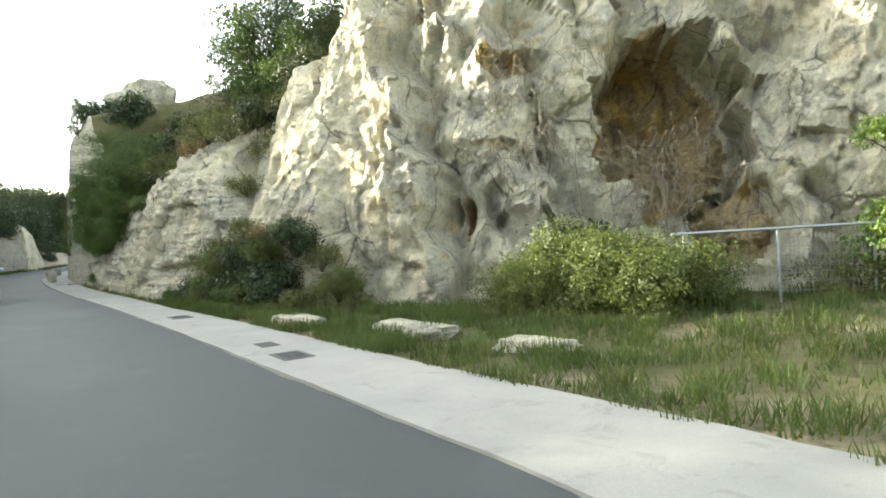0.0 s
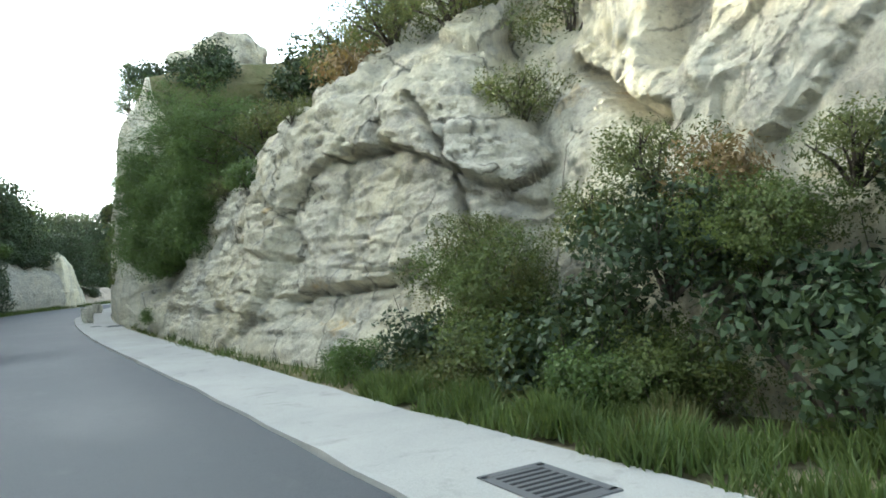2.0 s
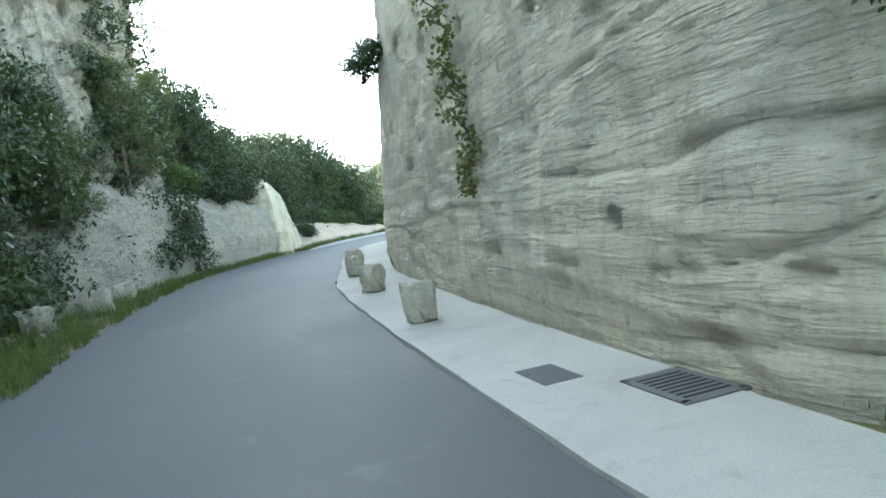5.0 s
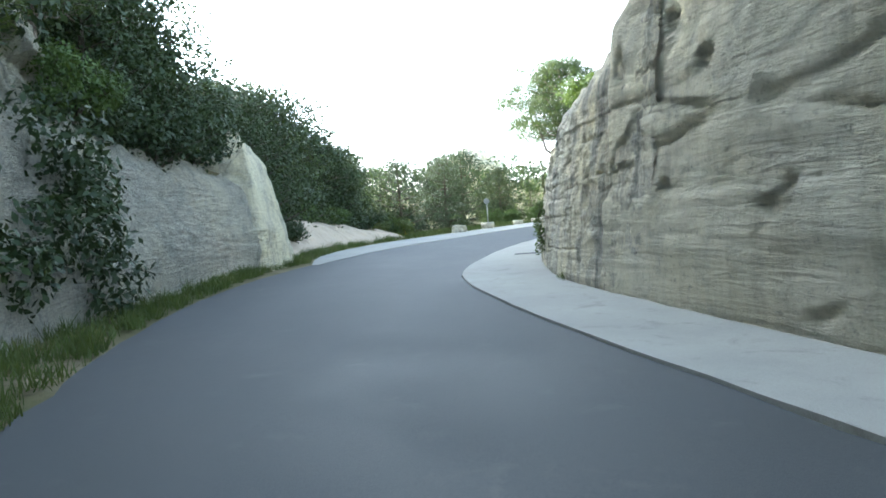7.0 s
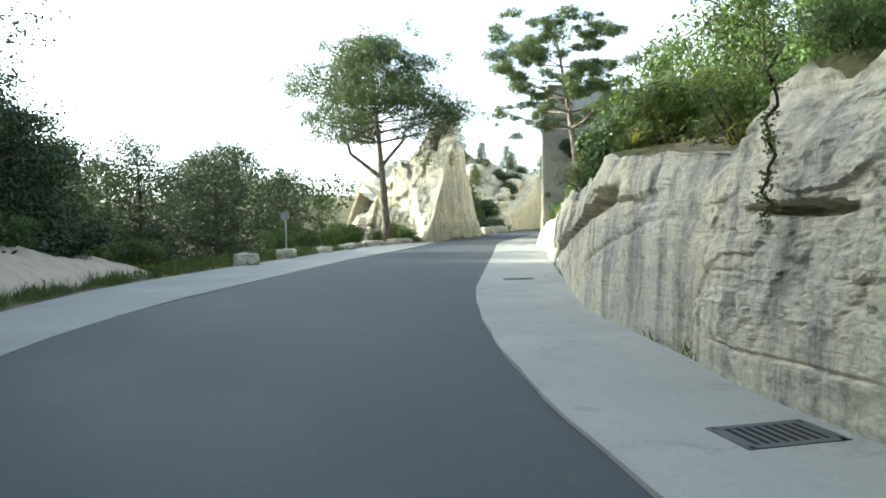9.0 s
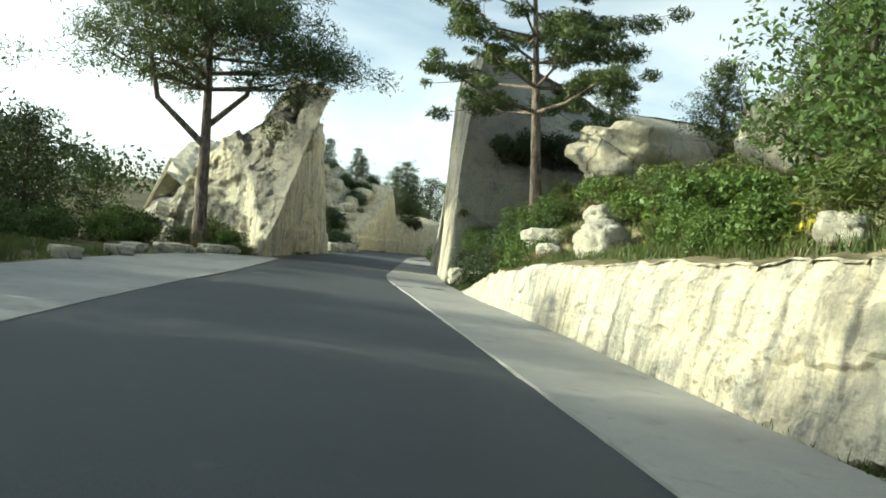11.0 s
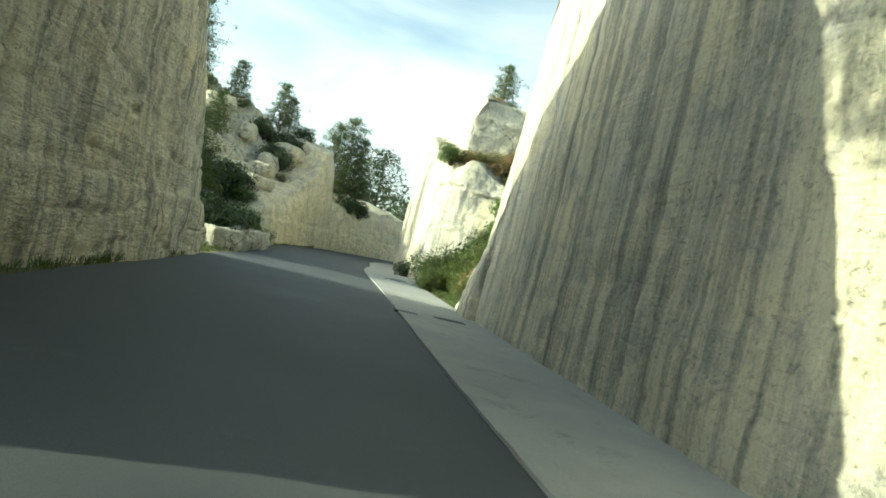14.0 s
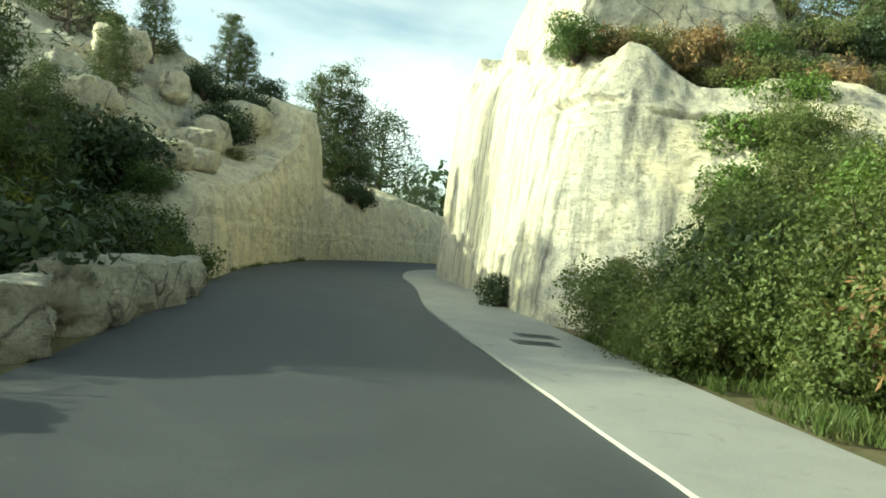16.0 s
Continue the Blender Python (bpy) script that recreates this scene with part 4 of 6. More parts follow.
rock_strip("wall_quarry_low", [(-27.5, 49.2, 1.8, 0.2), (-28.1, 51.4, 1.9, 0.2), (-28.1, 54, 1.85, 0.2), (-27.45, 58, 1.75, 0.2), (-26.65, 62.5, 1.6, 0.2), (-26.05, 66, 1.45, 0.2), (-25.5, 69, 1.28, 0.15), (-25.05, 72, 1.0, 0.12), (-24.8, 74.2, 0.8, 0.12), (-24.5, 76.2, 0.4, 0.2), (-24.2, 77.6, 0.12, 0.3)],
           0.045, "slabs", ROCK_GREY, "low sawn limestone wall with dark water runs", back=15, rise=0.26, rim=0.10, bare=0, ragged=0.4)
rock_strip("bank_east", [(-26.6, 57.5, 2.4, 1.6), (-26.0, 60, 2.6, 2.0), (-25.5, 63, 2.8, 2.4), (-24.9, 67, 2.7, 2.5), (-24.3, 71, 2.5, 2.4), (-23.7, 75, 2.6, 2.0), (-23.0, 78.5, 2.7, 1.8), (-21.6, 82, 2.4, 2.0), (-20, 84.5, 2.2, 2.0)],
           0.16, "wild", SOIL, "dry stony bank with scrub above the low wall", back=17, rise=0.33, rim=0.6, strength=0.3, bare=0)
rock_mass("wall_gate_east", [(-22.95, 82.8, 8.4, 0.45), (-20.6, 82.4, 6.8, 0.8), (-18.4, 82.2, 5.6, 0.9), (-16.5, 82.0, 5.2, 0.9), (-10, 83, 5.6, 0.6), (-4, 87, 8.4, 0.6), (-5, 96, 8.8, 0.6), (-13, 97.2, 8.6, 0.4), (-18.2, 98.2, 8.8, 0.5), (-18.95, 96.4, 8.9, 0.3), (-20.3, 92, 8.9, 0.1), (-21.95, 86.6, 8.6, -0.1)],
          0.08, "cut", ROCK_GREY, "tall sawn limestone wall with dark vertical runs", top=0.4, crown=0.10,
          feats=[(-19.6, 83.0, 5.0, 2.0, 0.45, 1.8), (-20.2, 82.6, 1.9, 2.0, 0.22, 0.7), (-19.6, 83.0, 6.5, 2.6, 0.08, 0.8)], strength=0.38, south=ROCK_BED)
rock_mass("rock_foot_east", [(-19.1, 96.6, 2.6, 0.35), (-18.5, 96.4, 2.8, 0.3), (-14, 96.6, 3.0, 0.2), (-13.6, 98.8, 2.8, 1.0), (-16.0, 100.2, 2.6, 1.9), (-17.6, 100.0, 2.4, 1.5), (-18.3, 98.6, 2.6, 0.7)],
          0.07, "cut", ROCK_GREY, "flared rock foot at the end of the tall wall", top=0.5, crown=0.05)
# grey runs stand for staining and, in the colour, for a cast shadow
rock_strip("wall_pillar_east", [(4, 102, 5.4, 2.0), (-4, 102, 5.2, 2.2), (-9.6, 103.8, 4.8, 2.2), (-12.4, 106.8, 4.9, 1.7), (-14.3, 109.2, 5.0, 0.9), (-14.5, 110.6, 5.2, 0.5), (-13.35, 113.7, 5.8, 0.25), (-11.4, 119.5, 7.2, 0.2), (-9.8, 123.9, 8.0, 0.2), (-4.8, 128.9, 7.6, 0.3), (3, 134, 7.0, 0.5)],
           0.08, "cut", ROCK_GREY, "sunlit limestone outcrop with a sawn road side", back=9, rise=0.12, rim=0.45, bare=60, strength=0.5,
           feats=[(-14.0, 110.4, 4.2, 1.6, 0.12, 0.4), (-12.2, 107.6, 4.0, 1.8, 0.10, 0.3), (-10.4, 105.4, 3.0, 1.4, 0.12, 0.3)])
rock_mass("rock_terrace_east", [(-12.6, 112.9, 9.0, 0.5), (-7, 110.4, 8.8, 1.4), (-2, 112.6, 9.2, 1.0), (-1.4, 123, 9.4, 1.0), (-5, 127, 9.6, 0.8), (-9.2, 122.6, 9.8, 0.4), (-11.0, 118.8, 9.6, 0.4)],
          0.1, "layered", ROCK_WILD, "rounded limestone ledges above the outcrop", top=1.2, crown=0.07, strength=1.0)

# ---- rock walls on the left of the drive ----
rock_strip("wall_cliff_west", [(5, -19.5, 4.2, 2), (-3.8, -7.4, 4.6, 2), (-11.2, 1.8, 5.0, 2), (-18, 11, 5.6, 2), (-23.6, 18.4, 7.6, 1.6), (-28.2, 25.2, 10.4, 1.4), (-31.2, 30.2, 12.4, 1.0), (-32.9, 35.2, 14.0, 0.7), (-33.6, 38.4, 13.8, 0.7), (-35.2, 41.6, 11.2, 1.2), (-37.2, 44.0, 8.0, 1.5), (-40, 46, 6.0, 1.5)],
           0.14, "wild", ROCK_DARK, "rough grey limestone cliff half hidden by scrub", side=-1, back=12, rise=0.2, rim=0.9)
rock_strip("wall_quarry_west", [(-30.9, 31.2, 1.2, 0.6), (-31.0, 33.0, 2.2, 0.6), (-31.6, 35.4, 3.1, 0.6), (-32.9, 38.6, 3.3, 0.6), (-34.1, 42, 2.9, 0.5), (-35.1, 46, 2.6, 0.4), (-35.5, 49, 2.3, 0.5), (-36.2, 50.8, 1.2, 0.5), (-37.6, 52.4, 0.6, 0.4)],
           0.09, "cut", ROCK_BED, "grey quarried limestone wall with scrub on top", side=-1, back=14, rise=0.42, rim=0.3)
rock_mass("rock_spur_west", [(-35.2, 47.6, 3.6, 0.5), (-35.4, 49.2, 3.2, 0.5), (-36.4, 51.2, 1.3, 0.4), (-38.2, 51, 2.0, 0.6), (-38.4, 48, 3.4, 0.6), (-36.8, 46.6, 3.8, 0.6)],
          0.1, "cut", ROCK_CUT, "pale limestone spur at the end of the wall", top=0.5, strength=1.0)
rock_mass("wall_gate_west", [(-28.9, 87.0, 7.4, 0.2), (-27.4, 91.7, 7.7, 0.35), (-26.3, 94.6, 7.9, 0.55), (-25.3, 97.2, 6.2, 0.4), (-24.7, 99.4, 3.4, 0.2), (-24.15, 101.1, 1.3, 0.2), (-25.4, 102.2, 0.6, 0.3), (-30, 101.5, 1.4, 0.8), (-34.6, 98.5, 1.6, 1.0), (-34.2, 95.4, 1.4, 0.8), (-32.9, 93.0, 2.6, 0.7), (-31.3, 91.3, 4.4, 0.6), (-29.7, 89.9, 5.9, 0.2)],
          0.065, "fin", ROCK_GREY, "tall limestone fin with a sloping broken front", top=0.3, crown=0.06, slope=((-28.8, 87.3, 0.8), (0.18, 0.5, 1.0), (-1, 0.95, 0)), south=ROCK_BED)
rock_strip("wall_bend_west", [(-26.0, 115.6, 1.0, 0.8), (-22.5, 114.8, 1.4, 0.6), (-20.4, 114.4, 1.7, 0.4), (-19.5, 115.2, 1.9, 0.3), (-18.6, 118.2, 2.1, 0.3), (-17.4, 121.3, 2.5, 0.25), (-15.5, 125.3, 3.7, 0.2), (-13.7, 128.6, 5.8, 0.2), (-12.9, 130.2, 6.2, 0.3), (-12.2, 131.1, 3.2, 0.3), (-10.6, 132.9, 3.0, 0.3), (-6, 137.9, 3.6, 0.3), (2, 144.6, 3, 0.4)],
           0.10, "cut", ROCK_CUT, "sawn limestone wall round the bend", side=-1, back=4, rise=0.25, rim=0.25, bare=60)
rock_strip("rock_slope_west", [(-27, 111.5, 0.6, 1.5), (-24.6, 113.6, 1.2, 1.8), (-22.6, 116.4, 2.2, 2.6), (-21.2, 119.4, 3.4, 2.8), (-19.4, 123.0, 4.8, 2.4), (-17.2, 127.0, 6.4, 1.5), (-15.4, 130.4, 6.8, 1.0), (-14.6, 133.0, 5.0, 1.0)],
           0.12, "wild", ROCK_WILD, "stepped natural limestone slope with ledges", side=-1, back=10, rise=0.36, rim=1.0, strength=0.75, bare=60)
rock_strip("bank_west", [(-36.4, 51.4, 0.5, 1.2), (-37.1, 53.6, 1.0, 1.5), (-37.7, 56, 1.25, 1.6), (-37.9, 58.6, 1.2, 1.7), (-37.6, 61.4, 0.8, 1.5), (-37.1, 64, 0.3, 1.0)],
           0.12, "wild", SAND, "bare sandy bank beside the concrete apron", side=-1, back=5, rise=0.12, rim=0.5, strength=0.3)
crag = rock_mass("rock_crag", [(-110, 292, 17, 6), (-92, 288, 24, 6), (-78, 296, 20, 6), (-74, 312, 16, 6), (-92, 320, 26, 6), (-112, 312, 14, 6)], 1.2, "wild", ROCK_WILD, "distant bare limestone crag above the woods", top=5, crown=0.15, strength=5)

rock_mass("rock_crag", [(-112, 142, 13, 3), (-104, 134, 15, 3), (-94, 134, 14, 3), (-90, 140, 11, 3), (-98, 148, 14, 3), (-108, 150, 12, 3)], 0.8, "layered", ROCK_WILD, "distant pale limestone ridge above the trees", top=2.0, crown=0.1, strength=6)

# ---- shrubs and trees: one of each kind, then copies ----
FAR = (0, 0, -60)
OAK_BUSH = make_shrub("shrub", 11, 1.0, 1.3, 0.095, LEAF_OAK, "dark evergreen oak shrub growing from the rock", leaves=5000, count=17)
GREEN_BUSH = make_shrub("shrub", 12, 1.0, 1.2, 0.09, LEAF_GREEN, "dense green shrub at the rock foot", leaves=5600, count=17)
BRIGHT_BUSH = make_shrub("shrub", 13, 1.0, 1.2, 0.085, LEAF_BRIGHT, "fresh green leafy shrub on the rock", leaves=5600, count=16)
OLIVE_BUSH = make_shrub("shrub", 14, 1.0, 0.9, 0.062, LEAF_OLIVE, "olive green scrub on a ledge", leaves=6000, count=16, slim=0.35, gaps=0.15)
BROOM_BUSH = make_shrub("shrub", 15, 0.9, 1.2, 0.16, LEAF_BROOM, "broom with yellow flowers on the bank", leaves=2000, count=14, slim=0.16, gaps=0.4)
DRY_BUSH = make_shrub("shrub", 16, 0.8, 0.9, 0.10, LEAF_DRY, "dry brown shrub on the bank", leaves=2200, count=12, slim=0.3, bark=TWIG)
OAK_TREE = make_tree("tree", 21, 6.0, 2.6, 0.16, 0.17, LEAF_OAK, "dark evergreen oak with a dense rounded crown", first=0.10, layers=8, per=5, leaves=13000, flat=0.8, top_taper=0.6, blob=0.34)
GREEN_TREE = make_tree("tree", 22, 5.0, 2.2, 0.12, 0.18, LEAF_GREEN, "leafy green tree above the road", first=0.14, layers=7, per=5, leaves=7000, flat=0.8, top_taper=0.55, blob=0.33)
PINE_A = make_tree("pine_tree", 23, 6.5, 1.9, 0.14, 0.17, LEAF_PINE_LIGHT, "young pine with open tufted branches", first=0.16, layers=11, per=5, leaves=17000, slim=0.24, flat=0.85, top_taper=0.8, bark=BARK_PINE, category="pine tree", group="pines", blob=0.25, gaps=0.3, tufts=True)
PINE_B = make_tree("pine_tree", 24, 8.0, 2.4, 0.18, 0.18, LEAF_PINE, "dark pine with layered branches", first=0.14, layers=12, per=5, leaves=19000, slim=0.24, flat=0.8, top_taper=0.72, bark=BARK_PINE, category="pine tree", group="pines", blob=0.25, gaps=0.3, tufts=True)
THICKET = make_shrub("shrub", 17, 1.0, 1.2, 0.066, LEAF_GREEN, "dense small-leaved green thicket against the rock", leaves=10000, count=24)
THICKET_BIG = make_shrub("shrub", 18, 1.0, 1.1, 0.042, LEAF_MOUND, "broad mound of small-leaved green shrubs", leaves=30000, count=34, gaps=0.15)
OAK_FINE = make_tree("tree", 25, 6.0, 2.4, 0.16, 0.125, LEAF_OAK, "dark evergreen oak at the foot of the cliff", first=0.06, layers=9, per=5, leaves=18000, flat=0.9, top_taper=0.55, blob=0.34)
PROTOS = [OAK_FINE, THICKET, THICKET_BIG, OAK_BUSH, GREEN_BUSH, BRIGHT_BUSH, OLIVE_BUSH, BROOM_BUSH, DRY_BUSH, OAK_TREE, GREEN_TREE, PINE_A, PINE_B]


def plant(proto, x, y, scale=1.0, tall=1.0, z=None, label="", sink=0.08):
    turn = (x * 137.5 + y * 71.3) % 360
    return put(proto, x, y, (top_at(x, y) if z is None else z) - sink * scale, scale, turn, label, tall)


JOINED = []


def plant_joined(proto, x, y, scale, z=None):
    """Farther shrubs: every third leaf, enlarged, for the one mesh of scrub."""
    me = next(o for o in proto.children if o.name.startswith("foliage")).data
    co = np.empty(len(me.vertices) * 3, np.float32)
    me.vertices.foreach_get("co", co)
    quads = co.reshape(-1, 4, 3)[::3]
    mid = quads.mean(1, keepdims=True)
    quads = (mid + (quads - mid) * 1.6) * scale
    a = radians((x * 137.5 + y * 71.3) % 360)
    turn = np.array([[math.cos(a), math.sin(a), 0], [-math.sin(a), math.cos(a), 0], [0, 0, 1]])
    JOINED.append((quads @ turn + (x, y, (top_at(x, y) if z is None else z) - 0.08 * scale), me.materials[0]))


def joined_scrub():
    mats = list(dict.fromkeys(m for _, m in JOINED))
    me = quads_mesh("scrub", np.concatenate([q for q, _ in JOINED]), mats[0])
    for m in mats[1:]:
        me.materials.append(m)
    me.polygons.foreach_set("material_index", np.concatenate([np.full(len(q), mats.index(m), np.int32) for q, m in JOINED]))
    tagged(new("scrub", me), "mixed green and olive scrub on the banks", "scrub", kind="stuff")


# the two large pines before the gate
pine_west = make_tree("pine_tree", 31, 11.8, 5.2, 0.26, 0.20, LEAF_PINE, "large spreading pine leaning over the road", first=0.52, layers=10, per=5, leaves=100000, slim=0.19, flat=0.65, lean=(-0.07, -0.02), bark=BARK_PINE, top_taper=0.72, category="pine tree", group="pines", gaps=0.22, blob=0.195, tufts=True, forks=[(0.34, (-2.9, -0.8, 8.6), 0.13), (0.40, (1.7, 0.9, 9.4), 0.12), (0.55, (-2.0, 1.4, 9.6), 0.09)])
pine_west.matrix_world = pose(-31.2, 87.0, 0.1)
pine_east = make_tree("pine_tree", 32, 8.2, 3.9, 0.20, 0.20, LEAF_PINE_LIGHT, "tall pine with a pale trunk beside the wall", first=0.44, layers=7, per=4, leaves=52000, slim=0.17, flat=0.5, lean=(-0.13, 0.02), bark=BARK_PINE, top_taper=0.4, category="pine tree", group="pines", gaps=0.35, blob=0.13, tufts=True)
pine_east.matrix_world = pose(-21.9, 78.0, top_at(-21.9, 78.0) - 0.15)

# on and behind the first cliffs
for proto, x, y, k in [
        (OAK_FINE, -5.4, 18.6, 0.5), (OAK_FINE, -3.6, 16.6, 0.42), (GREEN_TREE, -5.0, 17.0, 0.5), (OAK_FINE, -2.2, 15.6, 0.36), (GREEN_TREE, -3.0, 15.2, 0.45), (OAK_FINE, -6.8, 20.0, 0.5), (OAK_BUSH, -8.7, 20.5, 1.2), (GREEN_TREE, -4.2, 17.5, 0.8), (GREEN_TREE, -1.8, 17.0, 0.75), (OLIVE_BUSH, -6.0, 20.5, 1.3), (OAK_BUSH, -10.8, 21.6, 1.3), (OLIVE_BUSH, -9.6, 19.8, 1.3),
        (OLIVE_BUSH, -7.2, 18.4, 1.2), (OLIVE_BUSH, -8.4, 19.2, 1.1), (OLIVE_BUSH, -5.8, 17.2, 1.0), (OAK_BUSH, -11.8, 20.9, 0.9), (OLIVE_BUSH, -2.6, 14.6, 0.9), (BROOM_BUSH, -1.2, 14.9, 0.8), (GREEN_BUSH, 0.6, 15.2, 1.1),
        (OLIVE_BUSH, 2.4, 15.4, 1.0), (GREEN_BUSH, 6.5, 15.2, 1.3), (GREEN_BUSH, -8.7, 16.6, 0.42), (OLIVE_BUSH, -7.6, 15.9, 0.35), (OLIVE_BUSH, -9.8, 18.2, 0.5), (OAK_TREE, 2.5, 19, 0.8), (OAK_BUSH, -4.2, 15.0, 0.9),
        (OLIVE_BUSH, -3.4, 13.8, 1.0), (OLIVE_BUSH, -4.8, 14.6, 1.0), (OAK_BUSH, -2.2, 13.4, 0.8), (OLIVE_BUSH, -5.8, 15.6, 1.0), (DRY_BUSH, -6.8, 16.6, 1.1), (OLIVE_BUSH, -4.0, 13.2, 0.7), (OLIVE_BUSH, -4.3, 11.9, 0.8), (OLIVE_BUSH, -3.7, 11.4, 0.55)]:
    plant(proto, x, y, k)
for proto, x, y, z, k in [(GREEN_BUSH, -2.45, 10.05, 1.0, 0.6), (OLIVE_BUSH, -2.0, 9.8, 1.5, 0.5), (OLIVE_BUSH, -3.3, 10.9, 1.2, 0.6), (OLIVE_BUSH, -3.0, 10.5, 1.6, 0.55), (OLIVE_BUSH, -4.2, 11.6, 0.6, 0.5), (OLIVE_BUSH, -4.45, 12.1, 1.2, 0.55), (OAK_BUSH, -1.6, 9.4, 1.2, 0.6), (OLIVE_BUSH, -1.0, 9.1, 0.9, 0.6), (GREEN_BUSH, -0.6, 8.8, 0.3, 0.6), (OAK_BUSH, -2.2, 9.6, 0.2, 0.75), (OLIVE_BUSH, -1.4, 8.8, 0.0, 0.7), (OLIVE_BUSH, -0.2, 8.4, 0.0, 0.55), (OAK_BUSH, -3.0, 10.3, 0.9, 0.6), (DRY_BUSH, -2.6, 10.2, 1.5, 0.5), (GREEN_BUSH, -3.9, 11.3, 0.0, 0.9), (OAK_BUSH, -3.5, 11.0, 0.0, 0.8), (GREEN_BUSH, -4.4, 11.8, 0.7, 0.7), (GREEN_BUSH, -2.9, 10.4, 0.0, 0.65), (OAK_BUSH, -4.9, 12.0, 0.0, 0.6), (GREEN_BUSH, 3.6, 6.9, 0.0, 1.2), (GREEN_BUSH, 4.8, 6.4, 0.0, 1.25), (GREEN_BUSH, 4.2, 7.5, 0.2, 1.3), (GREEN_BUSH, 5.4, 7.0, 0.0, 1.1), (OAK_BUSH, 4.3, 7.9, 0.0, 1.2), (GREEN_BUSH, 2.9, 7.7, 0.0, 0.8), (OLIVE_BUSH, 8.2, 7.0, 0.0, 1.0), (BRIGHT_BUSH, 9.2, 6.6, 0.2, 1.2), (BRIGHT_BUSH, 9.0, 7.2, 2.2, 0.6), (OLIVE_BUSH, -5.1, 11.9, 0.0, 0.55), (OLIVE_BUSH, -4.2, 11.2, 0.0, 0.6), (GREEN_BUSH, -3.4, 10.4, 0.0, 0.5), (GREEN_BUSH, -5.9, 12.6, 0.0, 0.4)]:
    plant((THICKET_BIG if k > 0.55 else THICKET) if proto is GREEN_BUSH else proto, x, y, k, z=z)
# the big dark tree that hangs before the quarried wall
hanging = make_tree("tree", 41, 4.2, 1.1, 0.06, 0.036, LEAF_GREEN, "dense evergreen tree hanging over the rock foot", first=0.06, layers=9, per=7, leaves=170000, flat=0.8, top_taper=0.30, blob=0.46, gaps=0.0)
hanging.matrix_world = pose(-12.9, 21.8, 1.7)
copy_thing(hanging, pose(-11.7, 20.9, 2.0, 0, 0, 250) @ Matrix.Diagonal((0.7, 0.7, 0.72, 1)))
copy_thing(hanging, pose(-10.7, 19.7, 2.4, 0, 0, 20) @ Matrix.Diagonal((0.6, 0.6, 0.6, 1)))
plant(THICKET, -12.4, 19.75, 0.3, z=0.3)
for x, y, sx, sy, sz, turn, seed in [(-13.0, 21.3, 1.1, 0.7, 1.1, 50, 24), (-12.1, 20.2, 1.2, 0.7, 0.9, 50, 25), (-13.9, 22.3, 0.7, 0.5, 0.7, 40, 26), (-11.1, 19.0, 0.9, 0.5, 0.5, 55, 27)]:
    boulder((x, y, -0.02), (sx, sy, sz), seed, "broken pale block at the foot of the cliff", ROCK_WILD, 0.5, turn, "rocks at the wall foot", "rock", "rock")
def shrub_curtain():
    """Dense low shrubs that spill over the rim of the broken blocks."""
    r = np.random.RandomState(43)
    ob = thing("shrub", "dense dark evergreen shrubs spilling over the rock rim", "shrub", "shrubs on the rocks", at=(-13.0, 21.3, 1.6))
    way = np.array([(-15.1, 23.2), (-14.2, 22.3), (-13.2, 21.2), (-12.2, 20.2), (-11.2, 19.1), (-10.4, 18.3)])
    blobs, paths = [], []
    for i in range(330):
        u = r.rand() * 4.99
        k = int(u)
        x, y = way[k] + (way[k + 1] - way[k]) * (u - k)
        q = 0.17 + 0.20 * r.rand()
        out = 0.65 * r.rand() - 0.3
        z = 1.62 + 0.22 * math.sin(1.7 * u) + 2.6 * r.rand() ** 1.5 + 0.35 * max(0.0, 0.7 - u)
        blobs.append((x - 0.7 * out + 13.0, y - 0.7 * out - 21.3, z - 1.6, q, q, q * 0.8))
    for b in blobs[::4]:
        paths.append([(b[0] + 0.4, b[1] + 0.4, b[2] - 0.12, 0.014), (b[0] + 0.2, b[1] + 0.2, b[2] - 0.05, 0.01), (b[0], b[1], b[2] + 0.05, 0.005)])
    part_mesh("foliage", quads_mesh("foliage", leaf_quads(r, blobs, 210000, 0.042, 0.42, 0.35, 0.1, 0.1), LEAF_GREEN), ob)
    part_mesh("branchwork", mesh_of("branchwork", *tube_data(paths), BARK_DARK), ob)


shrub_curtain()
# on the high wall
for proto, x, y, k in [(PINE_A, -18.0, 28.2, 0.32), (OAK_BUSH, -16.2, 26.6, 0.9), (OAK_BUSH, -15.2, 26.8, 0.8), (OLIVE_BUSH, -17.0, 28.0, 0.8), (OLIVE_BUSH, -20.5, 33, 0.8), (OAK_BUSH, -13.6, 25.4, 1.2), (GREEN_BUSH, -12.6, 24.6, 1.2), (OLIVE_BUSH, -22.2, 36.4, 0.6), (OAK_BUSH, -23.4, 38.4, 0.8), (OAK_BUSH, -24.6, 41.2, 1.0), (OLIVE_BUSH, -23.8, 43.5, 1.0)]:
    plant(proto, x, y, k)
boulder((-15.2, 27.5, top_at(-15.2, 27.5)), (1.5, 1.2, 1.1), 3, "large grey boulder on the cliff edge", ROCK_WILD)
boulder((-14.2, 28.2, top_at(-14.2, 28.2)), (2.2, 1.6, 1.5), 4, "large grey boulder on the cliff edge", ROCK_WILD)
